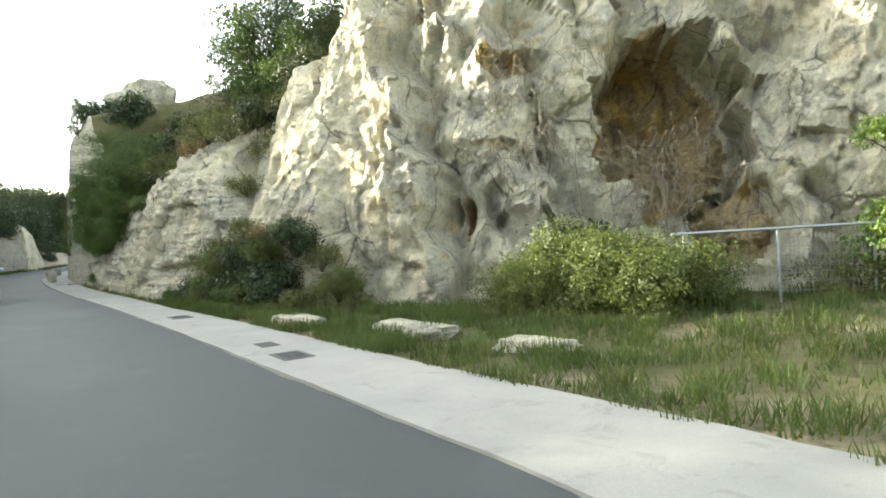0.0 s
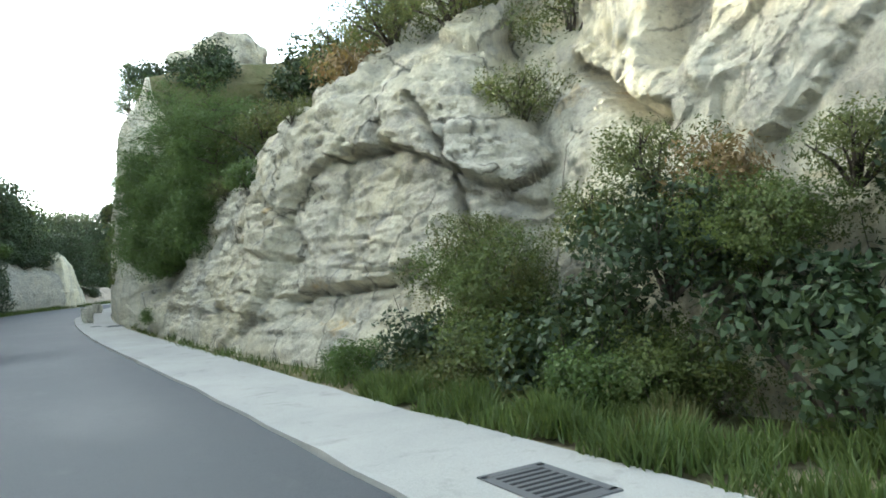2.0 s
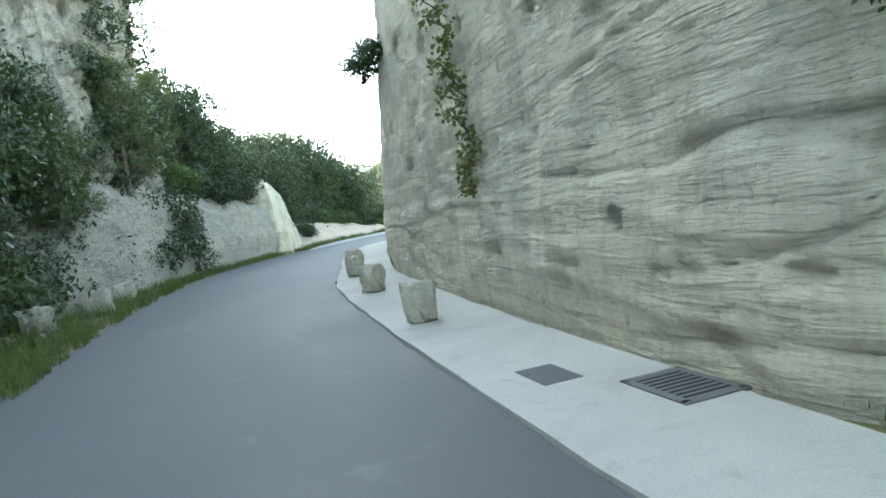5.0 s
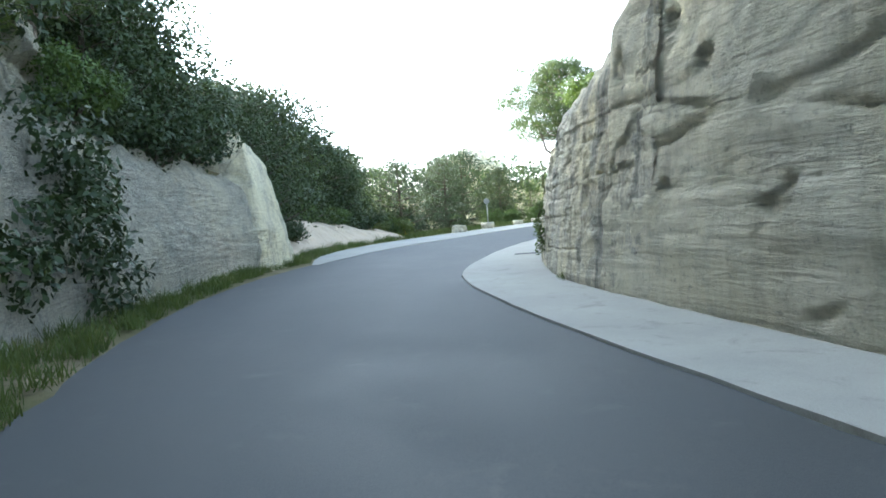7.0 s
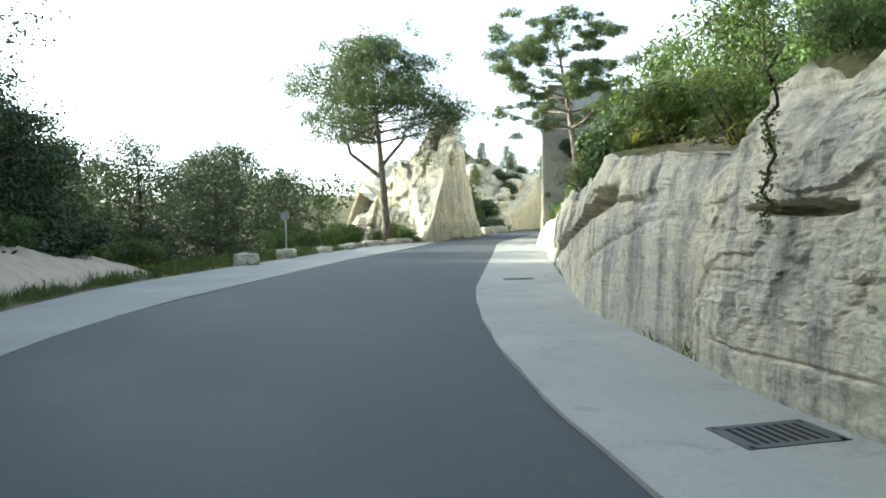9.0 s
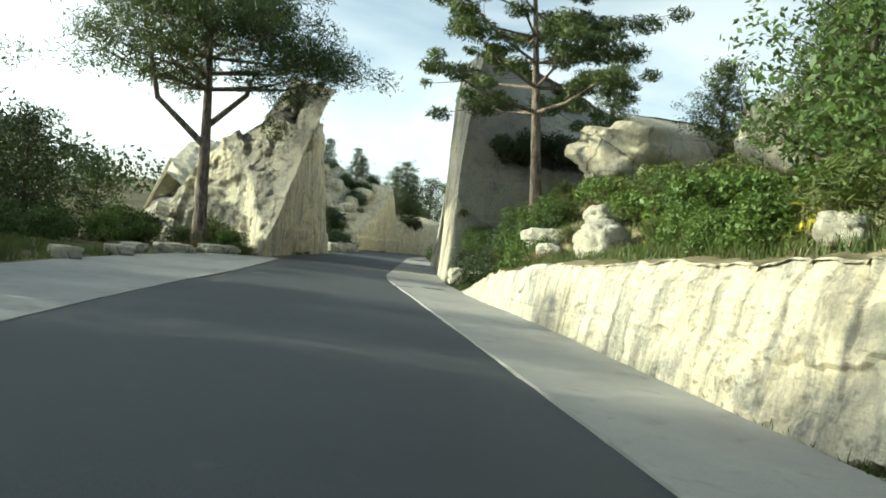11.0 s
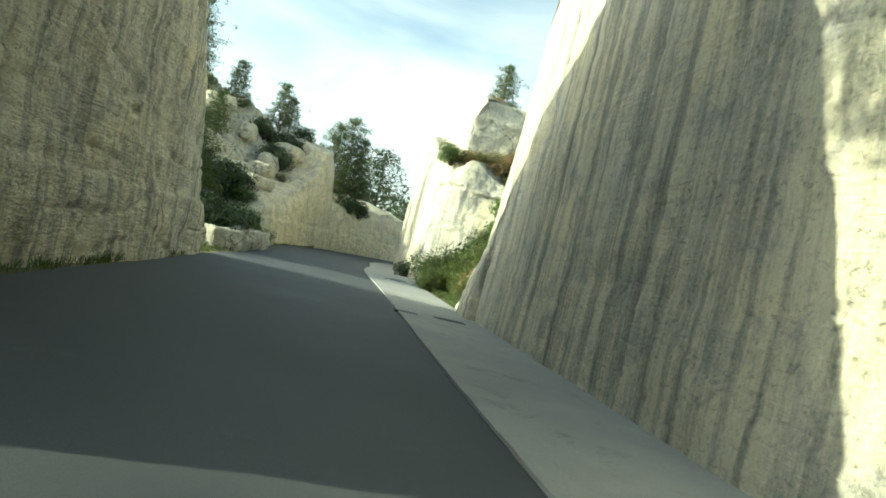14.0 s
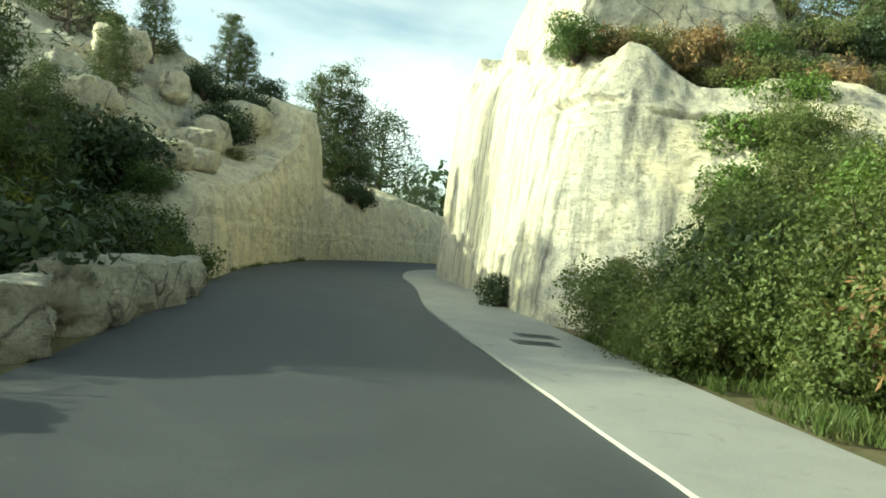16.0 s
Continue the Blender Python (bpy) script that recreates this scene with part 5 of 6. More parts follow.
# ivy and scrub on the wall faces
def ivy(x, y, z, blobs, leaves, leaf, mat, seed, label):
    ob = thing("ivy", label, "ivy", "ivy on the walls", at=(x, y, z))
    r = np.random.RandomState(seed)
    part_mesh("foliage", quads_mesh("foliage", leaf_quads(r, blobs, leaves, leaf, 0.7, 0.2, 0.3, 0.2), mat), ob)
    part_mesh("stem", mesh_of("stem", *tube_data([[(b[0], b[1], b[2], 0.012) for b in blobs]]), BARK_DARK), ob)


rng = np.random.RandomState(19)
ivy(-18.1, 26.95, 1.3, [(0.10 * rng.normal() - 0.10 * z, 0.10 * rng.normal() + 0.13 * z, z, 0.10 + 0.07 * rng.rand(), 0.12, 0.12 + 0.12 * rng.rand()) for z in np.linspace(0, 2.6, 26)], 1500, 0.06, LEAF_OLIVE, 1, "dark ivy in a crack of the quarried wall")
ivy(-28.15, 49.2, 0.9, [(0.02 * rng.normal(), 0.03 * rng.normal() - 0.15 * z, z, 0.05, 0.06, 0.10) for z in np.linspace(0.3, 1.3, 14)], 500, 0.03, LEAF_OLIVE, 3, "thin ivy hanging over the layered wall")
ivy(-27.66, 44.7, 0.35, [(0.04 * rng.normal(), 0.07 * rng.normal(), z, 0.10, 0.16, 0.12) for z in np.linspace(0, 0.85, 12)], 1600, 0.035, LEAF_GREEN, 4, "dark green ivy clump on the layered wall")
for proto, x, y, z, k in [(OAK_BUSH, -22.1, 32.7, 3.9, 0.5), (OAK_BUSH, -21.6, 32.2, 4.1, 0.4)]:
    plant(proto, x, y, k, z=z)

# ---- the scrub on the left cliffs ----
rng = np.random.RandomState(8)
west = np.array([(-6, -5.5), (-13, 3.2), (-19.5, 12), (-24.4, 19), (-28.6, 25.6), (-31.2, 30.4), (-33.3, 35.4), (-34.5, 39)])
for i in range(50):
    u = rng.rand() * 6.99
    k = int(u)
    x, y = west[k] + (west[k + 1] - west[k]) * (u - k)
    off = rng.rand() ** 1.2 * 7.0
    x, y = x - 0.8 * off - 0.3, y - 0.45 * off
    proto = (OAK_TREE, OAK_BUSH, GREEN_TREE, OAK_BUSH, PINE_A, OLIVE_BUSH, OAK_TREE)[int(rng.rand() * 7)]
    if -2 < y < 21:
        proto = (OAK_BUSH, OLIVE_BUSH)[i % 2]
    big = proto in (OAK_TREE, GREEN_TREE, PINE_A)
    (plant if big else plant_joined)(proto, x, y, (0.55 + 0.35 * rng.rand()) if big else (1.0 + 0.9 * rng.rand()))
scrub = []
for i in range(150):
    u = 2.2 + rng.rand() * 4.6
    k = int(u)
    x, y = west[k] + (west[k + 1] - west[k]) * (u - k)
    z = rng.rand() * 6.5
    q = 0.45 + 0.5 * rng.rand()
    scrub.append((x + 0.6 - 0.2 * z + 0.3 * rng.rand(), y - 0.3 + 0.3 * rng.rand(), z + 0.3, q, q, q * 0.8))
face = np.array([(-26.0, 22.0), (-28.2, 25.2), (-31.2, 30.2), (-32.9, 35.2), (-33.4, 38.4), (-34.8, 41.0)])
for i in range(300):
    u = rng.rand() * 4.99
    k = int(u)
    if u > 2.3 and rng.rand() < 0.72:
        continue
    x, y = face[k] + (face[k + 1] - face[k]) * (u - k)
    z = 0.4 + 11.6 * rng.rand()
    q = 0.4 + 0.5 * rng.rand()
    scrub.append((x + 0.5 - 0.08 * z + 0.3 * rng.rand(), y - 0.3 + 0.3 * rng.rand(), z, q, q, q * 0.9))
tagged(new("scrub", quads_mesh("scrub", leaf_quads(rng, scrub, 200000, 0.135, 0.5, 0.45, 0.1, 0.3), LEAF_OAK)), "dark scrub covering the rough cliff", "scrub", kind="stuff")
for proto, x, y, k in [(OAK_TREE, -27.6, 22.6, 0.8), (OAK_TREE, -25.2, 20.2, 0.7), (GREEN_TREE, -30.2, 27.6, 0.8), (OAK_TREE, -38.4, 47.0, 0.5), (OAK_TREE, -36.6, 43.6, 0.7), (OAK_TREE, -35.9, 41.2, 0.6), (OAK_TREE, -37.2, 45.4, 0.55), (OAK_BUSH, -35.2, 42.2, 1.1), (OAK_BUSH, -35.5, 44.0, 1.2), (OAK_BUSH, -36.1, 46.0, 1.3), (OAK_BUSH, -36.4, 47.6, 0.9), (OAK_TREE, -38.6, 44, 0.9), (OAK_TREE, -40, 47, 0.9), (GREEN_BUSH, -34.7, 41.0, 1.0), (OAK_BUSH, -37.5, 49.4, 0.9)]:
    plant(proto, x, y, k)

for proto, x, y, k in [(OAK_FINE, -28.6, 25.8, 1.25), (OAK_FINE, -30.0, 28.0, 1.2), (OAK_FINE, -27.6, 23.6, 1.35), (OAK_FINE, -25.8, 21.2, 1.2), (OAK_FINE, -34.6, 33.4, 1.0), (OAK_FINE, -35.2, 37.0, 0.9), (GREEN_TREE, -23.8, 19.0, 0.7), (OAK_FINE, -22.2, 16.6, 0.6), (THICKET, -29.8, 29.4, 1.1), (THICKET, -28.6, 27.4, 1.1), (THICKET, -27.0, 25.4, 1.0), (THICKET, -25.8, 23.4, 1.0), (THICKET, -24.0, 21.0, 1.0)]:
    plant(proto, x, y, k, z=-0.05)
for i in range(30):
    x, y = -37.2 - 9 * rng.rand(), 40.5 + 14 * rng.rand()
    plant((OAK_TREE, OAK_TREE, GREEN_TREE, OAK_TREE, OAK_BUSH)[i % 5], x, y, 0.55 + 0.3 * rng.rand())

for x, y, k in [(-33.0, 37.0, 0.68), (-34.2, 34.6, 0.75), (-31.6, 33.2, 0.55), (-30.2, 29.4, 0.6), (-35.2, 40.6, 0.55), (-36.0, 41.8, 0.5)]:
    plant(PINE_A, x, y, k)

# ---- woods beside the apron ----
for proto, x, y, k in [(OAK_FINE, -37.8, 73.6, 0.72), (OAK_FINE, -39.6, 70.4, 0.72), (OAK_FINE, -42.8, 53.6, 1.1), (OAK_TREE, -45.2, 54.6, 1.35), (OAK_TREE, -44.8, 51.4, 1.25), (OAK_TREE, -42.5, 57, 0.9), (OAK_FINE, -42.8, 60.5, 1.2), (OAK_FINE, -42.6, 62.8, 1.2), (OAK_FINE, -42.4, 66.0, 1.0), (OAK_FINE, -43.0, 58.4, 1.2), (OAK_FINE, -43.0, 56.2, 1.15), (OAK_TREE, -45.4, 57.4, 1.3), (OAK_TREE, -45.2, 60.2, 1.3), (OAK_TREE, -45.4, 63.4, 1.3), (OAK_TREE, -45.0, 66.6, 1.2), (OAK_TREE, -41.8, 64.4, 0.8), (OAK_TREE, -43.5, 53.5, 0.95), (OAK_TREE, -46, 56, 1.05), (OAK_TREE, -44, 63.5, 0.95), (OAK_TREE, -42.2, 67, 0.8), (OAK_TREE, -46, 69, 1.0), (OAK_TREE, -45.2, 73.5, 0.95), (OAK_TREE, -49, 77, 1.05), (OAK_TREE, -48, 58, 1.15), (OAK_TREE, -51, 64, 1.2), (OAK_TREE, -53, 71, 1.2), (OAK_TREE, -46, 51, 0.8), (GREEN_TREE, -44.5, 80, 0.9), (OAK_TREE, -48.5, 84, 1.0), (OAK_TREE, -39.6, 84.6, 0.93), (OAK_TREE, -37.2, 87.2, 0.7), (GREEN_TREE, -52, 90, 1.1), (OAK_TREE, -44, 95, 1.0), (GREEN_TREE, -40.5, 99, 0.9), (OAK_TREE, -47, 105, 1.1), (OAK_TREE, -56, 82, 1.2), (OAK_TREE, -60, 92, 1.3), (PINE_A, -41.4, 61.2, 0.85), (PINE_A, -55, 99, 1.2), (GREEN_TREE, -35.6, 92, 0.6), (PINE_A, -38.5, 93, 0.7)]:
    plant(proto, x, y, k, z=-0.05)
for proto, x, y, k in [(THICKET, -40.4, 55.2, 0.9), (OAK_BUSH, -40.8, 57.6, 1.0), (THICKET, -40.6, 60.0, 0.9), (THICKET, -40.0, 62.4, 0.8), (BROOM_BUSH, -37.8, 65.6, 0.85), (BROOM_BUSH, -38.4, 64.4, 0.8), (OAK_BUSH, -39.6, 66.0, 1.2), (GREEN_BUSH, -39.6, 69.5, 1.0), (OAK_BUSH, -40.5, 72.5, 1.2), (OAK_BUSH, -41, 76, 1.3), (GREEN_BUSH, -38.4, 78.5, 0.8), (GREEN_BUSH, -35.6, 83.2, 0.9), (BRIGHT_BUSH, -34.2, 84.8, 0.9), (GREEN_BUSH, -36.8, 81.6, 1.0), (BRIGHT_BUSH, -33.2, 86.4, 0.7), (GREEN_BUSH, -34.0, 87.6, 1.2), (BROOM_BUSH, -31.9, 86.0, 0.7), (BRIGHT_BUSH, -30.2, 86.4, 0.75), (OLIVE_BUSH, -30.0, 85.9, 0.6), (OAK_BUSH, -33.4, 88.6, 1.0), (DRY_BUSH, -31.2, 85.4, 0.6), (OLIVE_BUSH, -29.4, 86.2, 0.5), (OLIVE_BUSH, -30.4, 87.0, 1.1), (BROOM_BUSH, -31.0, 87.8, 1.2), (OLIVE_BUSH, -31.6, 88.4, 1.2)]:
    plant(proto, x, y, k)

# an unseen dense row, added on the rim of the left cliff to shade the road
for i in range(13):
    u = i / 14
    (plant, plant_joined)[i % 2]((OAK_TREE, OAK_BUSH)[i % 2], -13.4 - 11.0 * u - 0.5 * (i % 3), 2.6 + 15.8 * u, (0.5 if i % 2 == 0 else 1.6) + 0.2 * ((i * 7) % 4) / 3)

# ---- the bank on the right, above the low wall ----
rng = np.random.RandomState(12)
for i in range(120):
    y = 41 + 40 * rng.rand()
    foot = np.interp(y, [41, 46, 54, 62, 70, 78, 83], [-25.4, -27.0, -27.4, -25.9, -24.5, -23.2, -21.2])
    x = foot + 0.2 + 8.0 * rng.rand() ** 1.7
    if abs(y - 71) < 2.5 and x < -22.6:
        continue
    r = rng.rand()
    proto = GREEN_BUSH if r < 0.26 else BRIGHT_BUSH if r < 0.50 else OLIVE_BUSH if r < 0.68 else BROOM_BUSH if r < 0.86 else DRY_BUSH
    (plant if x < foot + 1.3 else plant_joined)(proto, x, y, 0.4 + 0.55 * rng.rand())
for proto, x, y, k in [(GREEN_TREE, -23.8, 57.5, 0.62), (GREEN_TREE, -22.8, 60.5, 0.7), (GREEN_TREE, -23.2, 64.5, 0.66), (GREEN_TREE, -21.5, 67.5, 0.75), (GREEN_TREE, -24.6, 52.5, 0.6), (GREEN_TREE, -23.6, 48.5, 0.7), (PINE_A, -20.5, 55, 0.7), (GREEN_TREE, -19, 62, 0.9), (PINE_A, -18, 71, 0.8), (PINE_A, -15.5, 78.5, 0.7), (GREEN_TREE, -17, 67, 0.8), (PINE_A, -21, 45, 0.7), (OAK_TREE, -13, 72, 0.8), (PINE_B, -14.2, 75.5, 0.6), (GREEN_TREE, -18.8, 50.5, 0.8)]:
    plant(proto, x, y, k)
for x, y, sx, sy, sz, turn, seed, label in [
        (-18.0, 77.6, 3.6, 2.4, 1.5, 10, 18, "pale lit boulder under the overhanging one"), (-18.2, 78.0, 5.2, 3.0, 1.9, 20, 5, "huge overhanging limestone boulder on the bank"), (-15.6, 74.6, 3.4, 2.8, 2.4, -10, 6, "huge pale boulder high on the bank"), (-17.6, 80.6, 3.2, 2.4, 1.5, 40, 7, "huge pale boulder high on the bank"),
        (-23.5, 71.4, 1.1, 0.9, 0.85, 15, 8, "white weathered boulder above the low wall"), (-22.7, 75.4, 1.3, 0.8, 0.6, -25, 9, "white weathered boulder above the low wall"), (-23.2, 74.4, 0.8, 0.6, 0.5, 60, 10, "white weathered stone above the low wall"),
        (-23.0, 72.9, 0.7, 0.6, 0.5, 0, 11, "white weathered stone above the low wall"), (-22.3, 73.6, 1.0, 0.7, 0.6, 30, 12, "white weathered stone above the low wall"), (-25.2, 64.2, 0.7, 0.5, 0.4, 30, 13, "white stone on the rim of the wall"),
        (-13.2, 79.0, 3.0, 2.6, 2.2, 0, 15, "huge pale boulder high on the bank"), (-11.5, 74.0, 4.0, 3.0, 3.0, 30, 16, "huge pale boulder high on the bank"), (-14.0, 68.5, 3.0, 2.2, 1.8, 70, 17, "huge pale boulder high on the bank")]:
    boulder((x, y, top_at(x, y) + (0.5 if seed == 5 else 0)), (sx, sy, sz), seed, label, ROCK_WILD if sx > 1.5 else ROCK_STONE, 0.3, turn)
for proto, x, y, k in [(THICKET, -21.4, 79.6, 0.9), (THICKET, -22.3, 79.2, 0.6), (OLIVE_BUSH, -22.6, 78.6, 0.5), (THICKET, -22.1, 77.4, 0.7), (OAK_BUSH, -21.7, 78.3, 0.6), (DRY_BUSH, -22.9, 76.4, 0.45), (OLIVE_BUSH, -23.0, 77.4, 0.4), (THICKET, -22.9, 75.2, 0.5), (OLIVE_BUSH, -23.4, 73.4, 0.45), (BROOM_BUSH, -23.0, 70.2, 0.6), (BROOM_BUSH, -20.9, 78.4, 0.9), (THICKET, -21.9, 76.8, 0.8), (DRY_BUSH, -20.6, 76.4, 0.9), (THICKET, -20.2, 79.8, 1.1), (THICKET, -22.6, 77.6, 0.7), (BRIGHT_BUSH, -19.6, 75.4, 1.0), (BROOM_BUSH, -21.2, 74.6, 0.9), (THICKET, -20.4, 73.0, 1.0), (DRY_BUSH, -21.6, 72.0, 0.8), (BRIGHT_BUSH, -19.2, 77.0, 0.8), (THICKET, -22.4, 70.4, 0.8), (THICKET, -20.8, 81.2, 1.0), (OAK_BUSH, -21.6, 80.6, 0.8), (OAK_BUSH, -22.8, 78.8, 0.7), (OAK_BUSH, -22.5, 77.8, 0.8), (OAK_BUSH, -23.1, 77.8, 0.55), (THICKET, -22.9, 79.6, 0.6), (OAK_BUSH, -22.3, 79.8, 0.8), (DRY_BUSH, -23.3, 78.9, 0.3), (OAK_BUSH, -22.6, 76.4, 0.6), (THICKET, -23.2, 76.2, 0.5), (BROOM_BUSH, -20.0, 74.4, 1.0), (BROOM_BUSH, -21.9, 71.0, 0.8), (BRIGHT_BUSH, -22.1, 72.6, 0.7), (BROOM_BUSH, -21.5, 73.5, 0.9), (BRIGHT_BUSH, -20.9, 70.4, 0.9), (OLIVE_BUSH, -22.8, 70.6, 0.6), (DRY_BUSH, -20.0, 71.4, 1.0), (BRIGHT_BUSH, -21.2, 75.4, 0.9), (BROOM_BUSH, -19.4, 73.0, 1.1), (OLIVE_BUSH, -22.6, 74.6, 0.6), (BRIGHT_BUSH, -20.6, 72.2, 0.8)]:
    plant(proto, x, y, k)
for i in range(14):
    y = 49.5 + 8.5 * i / 13
    plant((THICKET, OLIVE_BUSH, BRIGHT_BUSH, BROOM_BUSH)[i % 4], -27.3 + 0.9 * ((i * 5) % 7) / 7, y, 0.45 + 0.25 * ((i * 3) % 5) / 5)
# foot of the gate wall
for x, y, sx, sy, sz, turn, seed in [(-22.75, 81.9, 1.3, 0.6, 0.65, 75, 21), (-22.5, 80.9, 1.0, 0.7, 0.6, 60, 22), (-22.9, 79.9, 0.6, 0.5, 0.35, 80, 23)]:
    boulder((x, y, -0.02), (sx, sy, sz), seed, "broken pale rock at the foot of the wall", ROCK_STONE, 0.5, turn, "rocks at the wall foot", "rock", "rock")
# part of these are darker oak shrubs: the shade is put into leaf colour
for proto, x, y, z, k in [(OAK_BUSH, -21.9, 81.8, 0.2, 1.0), (OAK_BUSH, -20.8, 81.4, 0.4, 1.2), (THICKET, -19.6, 81.2, 0.8, 1.2), (THICKET, -18.4, 81.0, 1.2, 1.2), (OAK_BUSH, -21.3, 80.9, 0.2, 1.0), (OAK_BUSH, -20.0, 80.5, 0.8, 1.1), (THICKET, -21.9, 82.1, 1.2, 0.8), (THICKET, -20.6, 81.9, 1.7, 0.9), (OAK_BUSH, -19.4, 81.7, 2.0, 0.9), (DRY_BUSH, -21.6, 81.3, 0.9, 0.8), (OAK_BUSH, -21.3, 82.7, 4.6, 0.75), (OAK_BUSH, -20.3, 82.8, 4.7, 0.95), (OAK_BUSH, -19.1, 82.7, 4.8, 0.95), (OAK_BUSH, -17.9, 82.5, 4.8, 0.9), (OLIVE_BUSH, -22.5, 82.6, 2.4, 0.3)]:
    plant(proto, x, y, k, z=z)
for proto, x, y, k in [(OAK_BUSH, -17.5, 86, 0.8), (GREEN_BUSH, -15.5, 85.5, 1.0), (PINE_A, -14, 88, 0.5), (OLIVE_BUSH, -19.4, 88.6, 0.6), (OAK_BUSH, -18.8, 95, 0.6), (PINE_A, -16.4, 97.6, 0.4)]:
    plant(proto, x, y, k)

# ---- between the gate and the outcrop ----
for proto, x, y, z, k in [(GREEN_BUSH, -14.6, 107.0, 0, 1.5), (GREEN_BUSH, -15.6, 105.4, 0, 1.0), (OAK_BUSH, -13.4, 105.6, 0.4, 1.7), (GREEN_BUSH, -14.8, 103.6, 0, 1.3), (DRY_BUSH, -15.3, 102.6, 0.6, 1.5), (OLIVE_BUSH, -15.9, 101.8, 0, 1.0), (GREEN_BUSH, -13.4, 102.4, 0.8, 1.7), (BRIGHT_BUSH, -12.5, 107.6, 2.1, 0.9), (BRIGHT_BUSH, -11.9, 108.2, 3.1, 0.9), (BRIGHT_BUSH, -11.3, 108.8, 4.0, 0.8), (BRIGHT_BUSH, -10.9, 108.0, 4.2, 0.7), (DRY_BUSH, -13.2, 104.2, 1.0, 1.3), (DRY_BUSH, -12.8, 103.6, 1.7, 1.1), (BRIGHT_BUSH, -11.6, 105.2, 2.4, 0.9), (BRIGHT_BUSH, -13.0, 104.6, 1.9, 1.0), (GREEN_BUSH, -11.6, 103.2, 1.5, 2.0), (GREEN_BUSH, -11.6, 106.0, 1.4, 1.6), (OLIVE_BUSH, -14.5, 108.5, 0.5, 0.4), (OLIVE_BUSH, -14.0, 108.7, 1.1, 0.35), (OLIVE_BUSH, -13.5, 109.0, 1.8, 0.3), (OLIVE_BUSH, -13.0, 109.3, 2.5, 0.28), (GREEN_BUSH, -12.2, 101.0, 0.2, 1.8), (GREEN_BUSH, -10.2, 101.4, 0.8, 1.8), (GREEN_BUSH, -14.9, 105.2, 0.3, 1.3), (GREEN_BUSH, -13.9, 104.6, 1.0, 1.5), (GREEN_BUSH, -14.2, 103.0, 0.6, 1.5), (GREEN_BUSH, -13.2, 106.2, 1.3, 1.3), (GREEN_BUSH, -12.6, 104.4, 1.9, 1.4), (GREEN_BUSH, -14.4, 101.6, 0.2, 1.5), (GREEN_BUSH, -13.0, 102.4, 1.4, 1.5), (GREEN_BUSH, -11.8, 106.6, 2.6, 1.0), (GREEN_BUSH, -11.4, 107.4, 3.4, 0.96)]:
    plant((THICKET_BIG if k > 0.95 else THICKET) if proto is GREEN_BUSH else proto, x, y, k, z=z)
for proto, x, y, k in [(OAK_BUSH, -14.0, 112.4, 0.62), (DRY_BUSH, -12.6, 111.0, 0.9), (OLIVE_BUSH, -13.2, 111.4, 0.8), (DRY_BUSH, -11.2, 110.2, 0.9), (OLIVE_BUSH, -10.2, 109.6, 1.0), (OLIVE_BUSH, -8.8, 109.4, 1.0), (OAK_BUSH, -7.6, 109.2, 0.9), (GREEN_BUSH, -9.6, 109.0, 0.7), (PINE_A, -7.0, 120.5, 0.5), (DRY_BUSH, -8.6, 118.6, 1.0), (OLIVE_BUSH, -8.0, 119.6, 1.0), (PINE_A, -5.2, 110.8, 0.75), (PINE_A, -3.6, 109.4, 0.8), (PINE_B, -2.2, 112.5, 0.5), (OLIVE_BUSH, -6.2, 112.2, 1.0), (OLIVE_BUSH, -11.5, 110.9, 1.0), (DRY_BUSH, -10.6, 110.6, 1.1), (OLIVE_BUSH, -9.7, 110.1, 1.1), (OAK_BUSH, -8.5, 109.8, 0.8), (OLIVE_BUSH, -12.7, 111.7, 0.8), (OLIVE_BUSH, -7.4, 109.6, 1.0), (GREEN_BUSH, -6.4, 108.8, 1.2), (GREEN_TREE, -5.0, 108.4, 0.5), (OLIVE_BUSH, -12.0, 112.0, 0.7), (OLIVE_BUSH, -11.6, 109.6, 0.7), (OLIVE_BUSH, -10.7, 108.8, 0.8), (DRY_BUSH, -9.8, 108.0, 0.8), (OLIVE_BUSH, -8.8, 107.2, 0.9), (GREEN_BUSH, -7.8, 106.6, 0.9)]:
    plant(proto, x, y, k)
# ---- left of the road beyond the gate ----
for x, y, sx, sy, sz, turn, seed in [(-22.9, 105.6, 1.1, 0.9, 0.7, 10, 41), (-22.2, 107.1, 1.5, 0.8, 0.8, 65, 42), (-21.6, 109.0, 1.6, 0.9, 0.75, 60, 43), (-20.9, 110.8, 1.3, 0.8, 0.7, 75, 44), (-20.7, 112.4, 1.0, 0.8, 0.55, 20, 45), (-24.2, 104.0, 1.0, 0.8, 0.6, 0, 46)]:
    boulder((x, y, -0.03), (sx, sy, sz), seed, "broken limestone block beside the road", ROCK_STONE, 0.8 if seed == 41 else 0.6, turn, "blocks along the verge", "rock", "rock")
